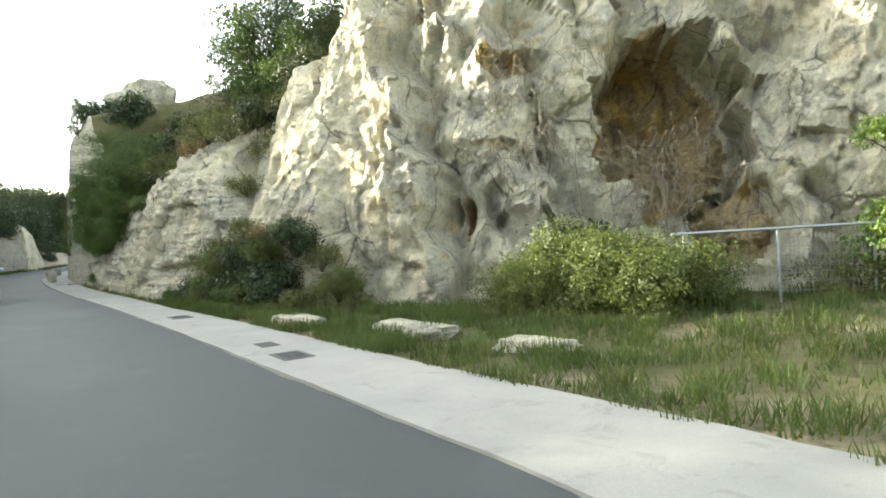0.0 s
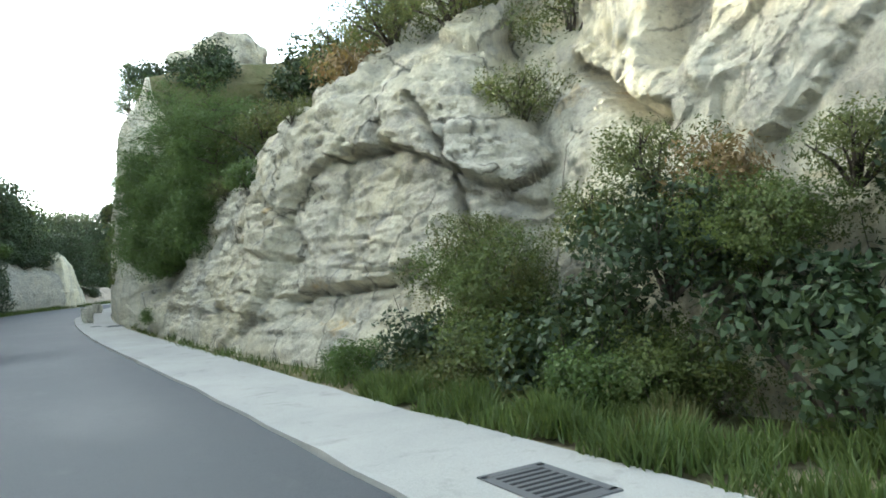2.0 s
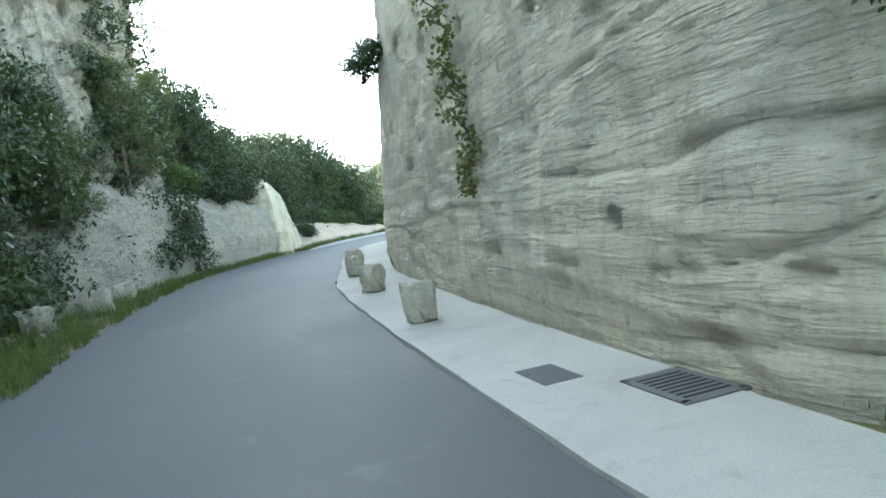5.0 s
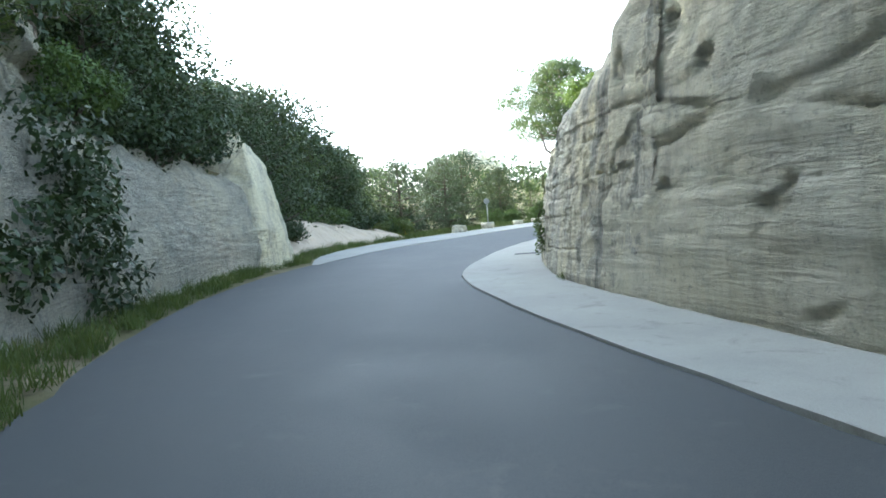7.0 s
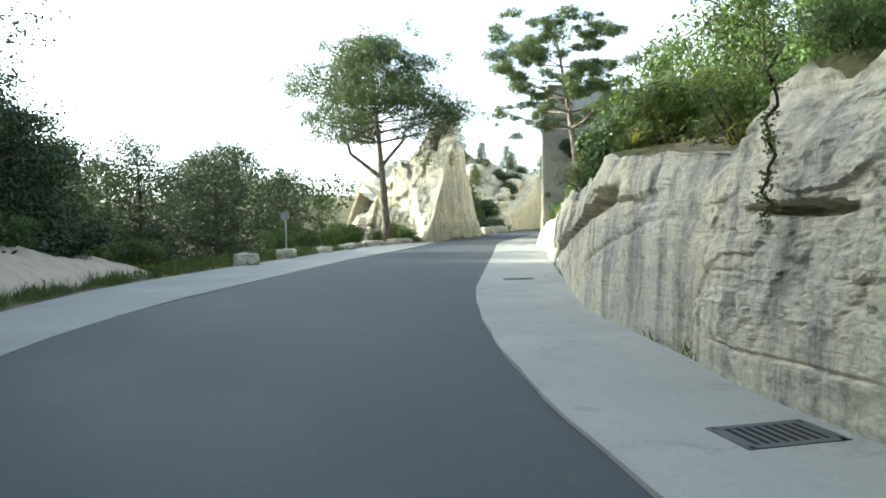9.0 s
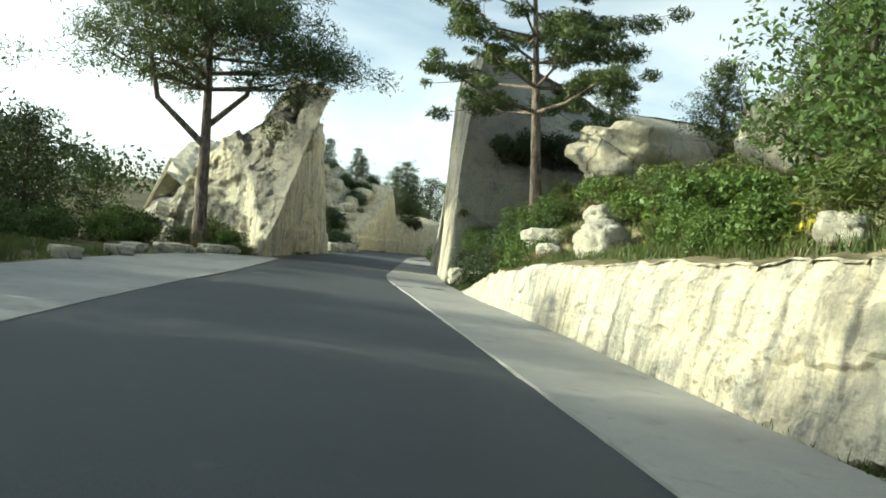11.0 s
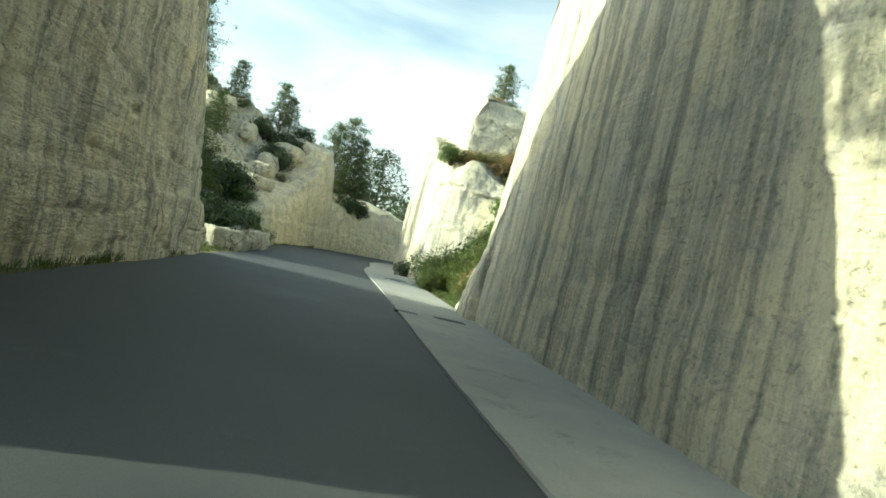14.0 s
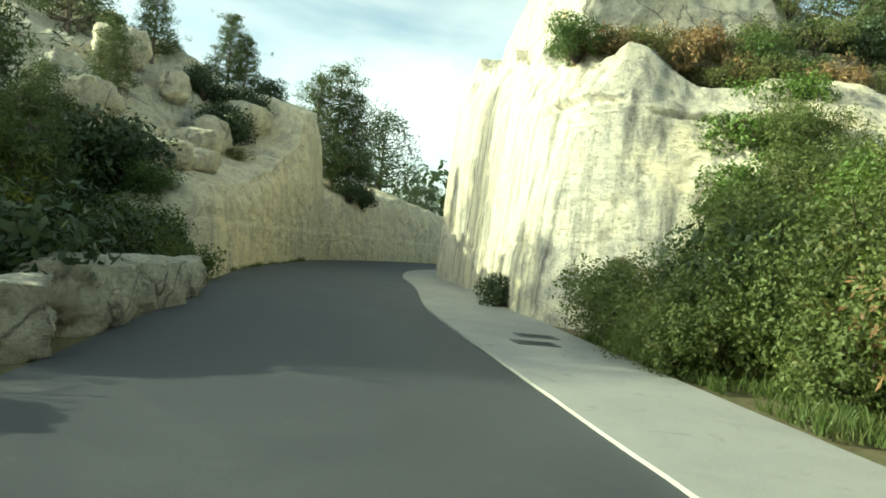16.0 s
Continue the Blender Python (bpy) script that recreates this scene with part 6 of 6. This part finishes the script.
for proto, x, y, k in [(OAK_BUSH, -22.8, 111.2, 1.1), (OAK_BUSH, -23.8, 109.2, 1.2), (BROOM_BUSH, -24.6, 107.0, 1.4), (OLIVE_BUSH, -25.2, 105.4, 1.3), (OAK_BUSH, -22.0, 113.2, 0.9), (GREEN_BUSH, -24.4, 112.6, 1.3), (PINE_B, -24.2, 110.6, 0.6), (PINE_B, -27.5, 111.5, 0.9), (PINE_B, -23.2, 116.2, 0.35), (OAK_BUSH, -23.4, 107.2, 1.4), (OAK_BUSH, -22.4, 114.8, 1.4), (OLIVE_BUSH, -23.0, 113.0, 1.5), (OAK_BUSH, -21.8, 112.0, 1.0), (PINE_B, -27.4, 109.4, 0.8), (PINE_B, -26.2, 112.8, 0.55), (PINE_A, -24.6, 115.6, 0.4), (PINE_B, -28.2, 114.5, 0.6), (PINE_A, -21.9, 124.6, 0.42), (PINE_A, -20.4, 130.2, 0.52), (PINE_A, -17.3, 131.2, 0.5), (PINE_B, -10.9, 135.4, 0.82), (OAK_BUSH, -15.6, 130.8, 0.9), (OAK_BUSH, -14.0, 133.2, 1.2), (OAK_BUSH, -18.6, 128.4, 1.2), (OLIVE_BUSH, -19.8, 122.4, 0.7), (OLIVE_BUSH, -17.6, 125.0, 0.6), (OAK_BUSH, -10.6, 133.6, 0.9), (OAK_BUSH, -9.4, 134.8, 1.0), (PINE_B, -23.5, 131, 0.8), (OAK_TREE, -6, 141, 0.8), (OAK_TREE, 0, 148, 0.9), (PINE_A, -13.6, 138, 0.5), (OAK_TREE, -17, 139, 0.7), (PINE_B, 3, 139, 0.6), (OAK_TREE, 8, 148, 1.0), (PINE_B, -26.5, 122, 0.8), (OAK_BUSH, -23.4, 119.4, 1.2), (OAK_BUSH, -21.6, 117.6, 0.8)]:
    plant(proto, x, y, k)
for x, y, sx, sz, seed in [(-18.5, 125.4, 1.5, 1.2, 51), (-19.8, 126.6, 1.3, 1.1, 52), (-19.2, 123.2, 1.5, 0.8, 53), (-14.0, 132.6, 1.8, 1.6, 54), (-20.8, 120.4, 1.6, 0.9, 55), (-17.0, 127.8, 2.0, 1.2, 56), (-21.6, 127.4, 2.2, 1.4, 57), (-22.4, 122.6, 1.8, 1.1, 58), (-20.6, 117.4, 1.2, 0.7, 59), (-21.8, 118.8, 1.4, 0.9, 60), (-19.6, 119.0, 0.9, 0.6, 61), (-22.8, 116.8, 1.5, 0.9, 62)]:
    boulder((x, y, top_at(x, y)), (sx, sx * 0.8, sz), seed, "round grey boulder on the slope", ROCK_WILD, 0.3, seed * 33)


for x, y, k in [(-21.3, 113.2, 0.3), (-22.3, 111.8, 0.33), (-23.4, 110.4, 0.4), (-20.9, 114.2, 0.22)]:
    plant(THICKET_BIG, x, y, 3.2 * k, z=0.0)
plant(PINE_B, -24.4, 114.9, 0.55)
plant(PINE_A, -23.2, 113.6, 0.5)
for proto, x, y, z, k in [(OAK_BUSH, -21.9, 116.2, 1.5, 1.5), (OAK_BUSH, -22.9, 116.8, 1.7, 1.4), (THICKET, -21.0, 115.6, 1.5, 0.8), (OAK_BUSH, -21.2, 113.9, 0.2, 0.9), (THICKET, -20.5, 114.0, 0.0, 0.9), (THICKET, -21.6, 113.5, 0.2, 1.2), (BROOM_BUSH, -24.4, 111.8, 1.3, 1.4), (BROOM_BUSH, -23.6, 110.0, 1.0, 1.3)]:
    plant(proto, x, y, k, z=z)
for proto, x, y, k in [(PINE_B, -12.1, 135.0, 0.7), (PINE_B, -10.1, 135.2, 0.66), (PINE_A, -16.6, 131.0, 0.36), (OAK_BUSH, -17.9, 126.2, 1.2), (OAK_BUSH, -16.8, 128.6, 1.1)]:
    plant(proto, x, y, k)
for proto, x, y, k in [(THICKET, -13.75, 110.9, 0.75), (DRY_BUSH, -13.0, 110.8, 1.0), (OLIVE_BUSH, -12.5, 110.5, 0.9), (DRY_BUSH, -12.0, 110.3, 1.1), (OLIVE_BUSH, -11.4, 110.2, 0.9), (DRY_BUSH, -10.8, 109.9, 1.1), (THICKET, -10.2, 109.7, 0.9)]:
    plant(proto, x, y, k, z=5.3)

# ---- grass and far woods ----
def grass(name, near, far, count, height, seed, label, mat=GRASS, z=0.0, lean=0.35):
    """Blades in the strip between two lines."""
    r = np.random.RandomState(seed)
    a, _ = resample(near, 0.2)
    b, _ = resample(far, 0.2)
    u, v = r.rand(count), r.rand(count)
    pa = np.stack([np.interp(u, np.linspace(0, 1, len(a)), a[:, k]) for k in (0, 1)], 1)
    pb = np.stack([np.interp(u, np.linspace(0, 1, len(b)), b[:, k]) for k in (0, 1)], 1)
    q = np.column_stack([pa + (pb - pa) * v[:, None], np.full(count, z)])
    tuft = fbm(q * (1.7, 1.7, 1), 3)
    keep = tuft > -0.25 + 0.5 * r.rand(count)
    q, tuft = q[keep], tuft[keep]
    n = len(q)
    h = (height * (0.4 + 0.7 * r.rand(n)) * (0.7 + 0.8 * np.clip(tuft, 0, 1)))[:, None]
    ang = r.rand(n) * 6.283
    side = np.stack([np.cos(ang), np.sin(ang), np.zeros(n)], 1) * (0.005 + 0.006 * r.rand(n))[:, None]
    tip = q + np.column_stack([r.normal(size=(n, 2)) * lean, np.ones(n)]) * h
    ob = new(name, quads_mesh(name, np.stack([q - side, q + side, tip + side * 0.25, tip - side * 0.25], 1), mat))
    tagged(ob, label, "grass", kind="stuff")


grass("grass", [(10.0, -6.5), (5.4, -1.3), (1.4, 3.3), (-2.6, 8.05), (-5.5, 11.3)], [(15, 4.4), (8, 8.1), (1, 8.4), (-3.2, 10.7), (-5.6, 12.2)], 110000, 0.20, 61, "rough green grass on the verge")
grass("grass", [(-5.5, 11.5), (-10.4, 17.0), (-15.6, 23.7)], [(-5.4, 11.9), (-10.2, 17.3), (-15.3, 24.0)], 2600, 0.12, 62, "sparse grass at the rock foot")
grass("grass", [(-20.3, 22.4), (-25.6, 29.0), (-31.2, 37.6), (-34.4, 46.0), (-35.0, 50.0)], [(-21.6, 22.2), (-27.2, 28.8), (-32.4, 37.6), (-35.1, 46.0), (-36.0, 50.4)], 26000, 0.22, 63, "green grass along the left verge")
grass("grass", [(-35.4, 50.4), (-36.9, 57), (-36.7, 61), (-35.0, 70), (-33.0, 78)], [(-37.4, 52.4), (-39.4, 57), (-39.2, 62), (-38.0, 71), (-36, 80)], 40000, 0.22, 64, "dry grass beside the concrete apron")
grass("grass", [(-27.0, 42.0), (-28.15, 50), (-27.4, 58), (-26.1, 65.4)], [(-26.8, 42.1), (-27.95, 50), (-27.2, 58), (-25.9, 65.4)], 5200, 0.13, 65, "grass in the joint at the wall foot")
grass("grass", [(-17.9, 99.8), (-16.4, 104), (-15.2, 108.2)], [(-16.8, 100.2), (-15.2, 104), (-14.6, 108.2)], 9000, 0.2, 66, "green grass below the bushes")
grass("grass", [(-27.0, 91.8), (-24.1, 101), (-22.4, 105.6), (-20.4, 112), (-18.9, 117), (-14.2, 127)], [(-27.3, 91.8), (-24.4, 101.2), (-23.4, 105.6), (-21.2, 112), (-19.2, 117), (-14.5, 127)], 6000, 0.13, 67, "grass at the foot of the left walls")
grass("grass", [(-24.5, 76.4), (-23.6, 80.2)], [(-23.2, 76.4), (-22.4, 80.2)], 3500, 0.16, 68, "dry grass before the gate wall")


def bank_grass():
    r = np.random.RandomState(71)
    n = 22000
    y = 56 + 27 * r.rand(n)
    x = np.interp(y, [56, 62, 70, 78, 83], [-27.2, -26.0, -24.6, -23.4, -21.6]) + 5.5 * r.rand(n) ** 1.6
    q = np.array([(a, b, top_at(a, b)) for a, b in zip(x, y)])
    h = (0.10 + 0.17 * r.rand(n) * (0.5 + np.clip(fbm(q * (0.9, 0.9, 0.9), 2), 0, 1)))[:, None]
    ang = r.rand(n) * 6.283
    side = np.stack([np.cos(ang), np.sin(ang), np.zeros(n)], 1) * 0.008
    tip = q + np.column_stack([r.normal(size=(n, 2)) * 0.3, np.ones(n)]) * h
    ob = new("grass", quads_mesh("grass", np.stack([q - side, q + side, tip + side * 0.25, tip - side * 0.25], 1), GRASS))
    tagged(ob, "long green and dry grass on the bank", "grass", kind="stuff")


bank_grass()


def far_woods():
    r = np.random.RandomState(77)
    blobs = []
    for _ in range(900):
        a, d = r.rand() * 6.283, 100 + 215 * r.rand() ** 1.4
        x, y = -25 + d * math.cos(a), 60 + d * math.sin(a)
        h = 2.0 + 2.2 * r.rand()
        blobs.append((x, y, 3.5 + 0.02 * d + 1.5 * r.rand(), h * 1.5, h * 1.5, h))
    ob = new("woods", quads_mesh("woods", leaf_quads(r, blobs, 120000, 0.8, 0.6, 0.7, 0.0, 0.5), LEAF_OAK))
    tagged(ob, "dark evergreen woods on the hills around", "woods", kind="stuff")


far_woods()

# ---- bollards, drains, stones, sign ----
BOLLARD = boulder((0, 0, -50), (0.32, 0.29, 0.42), 71, "short worn stone bollard on the pavement", ROCK_STONE, 0.72, 0, "bollards on the bend", "bollard", "bollard", 0.0)
for i, (x, y) in enumerate([(-18.6, 26.25), (-20.7, 29.2), (-22.6, 32.0), (-23.9, 34.4)]):
    copy_thing(BOLLARD, pose(x, y, 0.02, 0, 0, 30 + 47 * i))
bpy.data.objects.remove(BOLLARD)
for x, y, sx, sz, seed in [(-26.5, 28.1, 0.5, 0.55, 81), (-27.9, 30.6, 0.5, 0.55, 82), (-29.3, 32.6, 0.5, 0.5, 83), (-24.6, 25.4, 0.5, 0.55, 84)]:
    boulder((x, y, -0.02), (sx, sx * 0.8, sz), seed, "square pale marker stone on the grass verge", ROCK_STONE, 0.75, seed * 31, "marker stones on the verge", "stone", "stone", 0.05)
for x, y, sx, sz, turn, seed in [(-35.3, 67.2, 0.75, 0.42, 20, 91), (-34.7, 71.2, 0.72, 0.38, 10, 92), (-33.7, 75.2, 0.6, 0.3, 30, 93), (-33.0, 78.2, 0.7, 0.28, 5, 94), (-31.9, 82.6, 1.3, 0.3, 60, 95), (-32.9, 81.0, 0.9, 0.26, 70, 96), (-30.6, 85.2, 1.4, 0.32, 35, 97)]:
    boulder((x, y, -0.02), (sx, sx * 0.6, sz), seed, "low pale stone block lining the concrete apron", ROCK_STONE, 0.75, turn, "stone blocks along the apron", "stone", "stone", 0.05)
for x, y, sx, sy, sz, turn, seed in [(-0.9, 7.0, 1.3, 0.5, 0.16, -50, 98), (1.4, 5.2, 1.5, 0.5, 0.18, -45, 99), (3.1, 3.6, 1.0, 0.5, 0.14, -40, 100)]:
    boulder((x, y, -0.01), (sx, sy, sz), seed, "flat pale stone slab lying in the grass", ROCK_STONE, 0.75, turn, "slabs in the grass", "stone", "stone", 0.05)


def drain(x, y, turn, w=0.55, d=0.34):
    """A cast iron grating in a thin frame, set in the concrete."""
    ob = thing("drain_grate", "dark cast iron drain grate set in the concrete", "drain", "drains in the pavement")
    bm = bmesh.new()
    for sx, sy, ox, oy in ((w, 0.05, 0, d / 2), (w, 0.05, 0, -d / 2), (0.05, d + 0.05, w / 2, 0), (0.05, d + 0.05, -w / 2, 0)):
        o = box_bm((sx, sy, 0.02), (ox, oy, 0.028))
        me = bpy.data.meshes.new("tmp")
        o.to_mesh(me)
        o.free()
        bm.from_mesh(me)
        bpy.data.meshes.remove(me)
    part("frame", bm, IRON, ob)
    # flat dark plate: the shade down the drain is put into its colour
    part("well", box_bm((w - 0.02, d - 0.02, 0.006), (0, 0, 0.0315)), WELL_SHADE, ob)
    bar = None
    for i in range(9):
        at = Matrix.Translation((-w / 2 + w * (i + 0.7) / 9.4, 0, 0.030))
        if bar is None:
            bar = part("bar", box_bm((0.025, d - 0.03, 0.014)), IRON, ob)
            bar.matrix_basis = at
        else:
            b = bar.copy()
            scene.collection.objects.link(b)
            b.matrix_basis = at
    ob.matrix_basis = pose(x, y, 0, 0, 0, turn)
    return ob


WELL_SHADE = material("drain_shadow", 0.9, 0.1)[0]
WELL_SHADE.node_tree.nodes["Principled BSDF"].inputs["Base Color"].default_value = (0.03, 0.03, 0.03, 1)
for x, y, turn in [(0.05, 3.75, -52), (-3.85, 8.75, -51), (-15.9, 23.6, -50), (-28.55, 48.3, 8), (-28.2, 58.7, -6), (-25.05, 77.25, -8), (-20.0, 95.6, -16), (-16.7, 107.0, -16), (-16.2, 107.7, -16)]:
    drain(x, y, turn)


def gutter_inlet(x, y, turn):
    """A dark notch in the edge of the concrete where water leaves the asphalt."""
    ob = new("gutter_inlet", bpy.data.meshes.new("gutter_inlet"))
    bm = box_bm((0.45, 0.26, 0.07), (0, 0, -0.001), 0.004)
    bm.to_mesh(ob.data)
    bm.free()
    ob.data.materials.append(ASPHALT)
    ob.matrix_basis = pose(x, y, 0, 0, 0, turn)
    tagged(ob, "dark patched gutter inlet at the asphalt edge", "gutter inlet", "gutter inlets")


for x, y, turn in [(-0.62, 4.72, -52), (-16.72, 23.95, -50), (-25.93, 77.05, -10), (-20.9, 95.68, -16)]:
    gutter_inlet(x, y, turn)


def plain(name, colour, rough=0.5, metal=0.0, spec=0.5):
    m, nt, b = material(name, rough, spec)
    v = coords(nt)
    n = noise_tex(nt, v, 6, 5, 0.6)
    nt.links.new(mix(nt, grey(nt, n, 0.4, 0.8), colour, tuple(c * 0.8 for c in colour)), b.inputs["Base Color"])
    b.inputs["Metallic"].default_value = metal
    return m


STEEL = plain("galvanised_steel", (0.42, 0.43, 0.44), 0.45, 0.8)
SIGN_WHITE = plain("sign_white", (0.72, 0.72, 0.70), 0.4)


def cylinder_bm(r, length, at=(0, 0, 0), axis="Z", seg=20, r2=None):
    bm = bmesh.new()
    bmesh.ops.create_cone(bm, cap_ends=True, segments=seg, radius1=r, radius2=r if r2 is None else r2, depth=length)
    if axis == "Y":
        bmesh.ops.rotate(bm, matrix=Matrix.Rotation(math.pi / 2, 3, "X"), verts=bm.verts)
    elif axis == "X":
        bmesh.ops.rotate(bm, matrix=Matrix.Rotation(math.pi / 2, 3, "Y"), verts=bm.verts)
    bmesh.ops.translate(bm, vec=at, verts=bm.verts)
    return bm


sign = thing("road_sign", "small round sign with a grey metal back on a post", "road sign", at=(-34.75, 71.55, 0))
part("post", cylinder_bm(0.03, 1.75, (0, 0, 0.85)), STEEL, sign)
part("disc", cylinder_bm(0.17, 0.012, (0, -0.04, 1.55), "Y", 28), STEEL, sign, "dull grey sign back")
part("foot", box_bm((0.22, 0.22, 0.12), (0, 0, 0.04), 0.02), CONCRETE, sign)

# the pipe rail and wire fence below the alcove
fence = thing("fence", "rusty pipe rail with wire mesh before the hollow", "fence", at=(5.6, 6.9, 0))
part("rail", cylinder_bm(0.025, 3.4, (1.5, 0, 1.15), "X", 10), STEEL, fence)
for i in range(3):
    part("post", cylinder_bm(0.025, 1.2, (0.0 + 1.45 * i, 0, 0.57), "Z", 10), STEEL, fence)
for i in range(22):
    part("wire", cylinder_bm(0.004, 0.95, (1.5 + 1.4 * i / 21, 0.02, 0.58), "Z", 4), STEEL, fence)
for i in range(7):
    part("wire", cylinder_bm(0.004, 1.45, (2.2, 0.02, 0.15 + 0.14 * i), "X", 4), STEEL, fence)


def dry_twigs(x, y, z, seed, reach, count, label="dry bare creeper hanging on the rock"):
    r = np.random.RandomState(seed)
    ob = thing("creeper", label, "creeper", "creepers on the cliff", at=(x, y, z))
    paths = []
    for _ in range(count):
        q = np.array([r.normal() * reach * 0.5, r.normal() * 0.1, r.normal() * reach * 0.4])
        way = np.array([r.normal() * 0.6, r.normal() * 0.25 - 0.1, -0.9 + 0.8 * r.normal()])
        path, rad = [], 0.008 * (0.6 + 0.8 * r.rand())
        for k in range(6):
            path.append((*q, rad * (1 - k / 7)))
            way = way * 0.8 + r.normal(size=3) * (0.45, 0.25, 0.4) - (0, 0, 0.12)
            q = q + way * reach * 0.22
        paths.append(path)
    v, f = tube_data(paths)
    tagged(part_mesh("branchwork", mesh_of("branchwork", v, f, TWIG), ob), kind="stuff")


for x, y, z, seed, reach, count in [(5.3, 8.4, 2.7, 1, 0.9, 55), (5.8, 8.6, 2.0, 2, 0.8, 45), (3.3, 9.0, 4.5, 3, 0.7, 40), (3.2, 8.5, 3.2, 4, 0.6, 35), (2.5, 8.6, 3.0, 5, 0.4, 16), (1.6, 9.2, 4.2, 6, 0.4, 14), (7.2, 8.2, 1.6, 7, 0.5, 22), (6.5, 8.8, 3.0, 8, 0.5, 20), (4.4, 8.8, 4.8, 9, 0.5, 20), (0.6, 9.6, 4.0, 10, 0.3, 8)]:
    dry_twigs(x, y, z, seed, reach, count)


# ---- the oncoming car ----
def car(x, y, heading):
    paint = plain("silver_paint", (0.30, 0.33, 0.37), 0.28, 0.7)
    glass = material("car_glass", 0.05, 0.6)[0]
    glass.node_tree.nodes["Principled BSDF"].inputs["Base Color"].default_value = (0.02, 0.025, 0.03, 1)
    rubber = plain("rubber", (0.025, 0.025, 0.025), 0.85)
    lamp = material("headlight_glass", 0.08, 0.8)[0]
    lamp.node_tree.nodes["Principled BSDF"].inputs["Base Color"].default_value = (0.75, 0.78, 0.8, 1)
    dark = plain("dark_trim", (0.03, 0.03, 0.032), 0.6)
    ob = thing("car", "silver hatchback standing in the opposite lane", "car")
    side = [(-2.0, 0.30), (-2.02, 0.62), (-1.95, 0.78), (-1.1, 0.94), (-0.45, 1.40), (0.2, 1.48), (1.2, 1.44), (1.85, 1.02), (1.98, 0.75), (1.96, 0.32)]
    bm = bmesh.new()
    rows = []
    for w, k in ((-0.80, 0.93), (-0.86, 1.0), (0.86, 1.0), (0.80, 0.93)):
        rows.append([bm.verts.new((px, w * (1 - 0.16 * max(0, (pz - 0.9) / 0.58)), 0.3 + (pz - 0.3) * (k if pz > 1 else 1))) for px, pz in side])
    for a, b in zip(rows[:-1], rows[1:]):
        for i in range(len(side)):
            j = (i + 1) % len(side)
            bm.faces.new((a[i], a[j], b[j], b[i]))
    bm.faces.new(rows[0][::-1])
    bm.faces.new(rows[-1])
    bmesh.ops.recalc_face_normals(bm, faces=bm.faces)
    bmesh.ops.bevel(bm, geom=bm.edges[:], offset=0.05, segments=2, affect="EDGES")
    body = part("body", bm, paint, ob, "", True)

    def panel(name, pts, mat, parent, label=""):
        b = bmesh.new()
        b.faces.new([b.verts.new(q) for q in pts])
        bmesh.ops.solidify(b, geom=b.faces[:], thickness=0.02)
        return part(name, b, mat, parent, label)

    panel("windscreen", [(-1.06, -0.70, 0.99), (-1.06, 0.70, 0.99), (-0.52, 0.62, 1.385), (-0.52, -0.62, 1.385)], glass, body, "dark windscreen")
    for s in (-1, 1):
        panel("side_window", [(-0.9, s * 0.865, 0.98), (0.1, s * 0.865, 0.98), (0.1, s * 0.80, 1.36), (-0.42, s * 0.80, 1.34)], glass, body, "dark side window")
        panel("side_window", [(0.2, s * 0.865, 0.98), (1.3, s * 0.865, 0.98), (1.1, s * 0.80, 1.34), (0.2, s * 0.80, 1.36)], glass, body, "dark side window")
        part("headlight", box_bm((0.22, 0.36, 0.17), (-1.94, s * 0.62, 0.70), 0.05), lamp, body, "clear headlight")
        part("mirror", box_bm((0.12, 0.2, 0.13), (-0.72, s * 0.96, 1.02), 0.04), paint, body)
        for px in (-1.25, 1.25):
            wheel = part("wheel", cylinder_bm(0.31, 0.2, (px, s * 0.76, 0.31), "Y", 28), rubber, ob, "black tyre")
            part("rim", cylinder_bm(0.2, 0.03, (px, s * 0.865, 0.31), "Y", 24), STEEL, wheel, "grey alloy rim")
    part("bumper", box_bm((0.16, 1.5, 0.2), (-2.0, 0, 0.42), 0.05), dark, body, "dark lower bumper")
    part("grille", box_bm((0.06, 0.7, 0.12), (-2.0, 0, 0.66), 0.02), dark, body, "dark grille")
    part("number_plate", box_bm((0.02, 0.5, 0.11), (-2.09, 0, 0.48), 0.004), SIGN_WHITE, body, "plain pale number plate")
    ob.matrix_basis = pose(x, y, 0.0, 0, 0, heading)


car(-14.35, 15.9, 128)

joined_scrub()

# ---- what the first plants were copied from is not part of the place ----
for proto in PROTOS:
    for o in (*proto.children_recursive, proto):
        bpy.data.objects.remove(o)
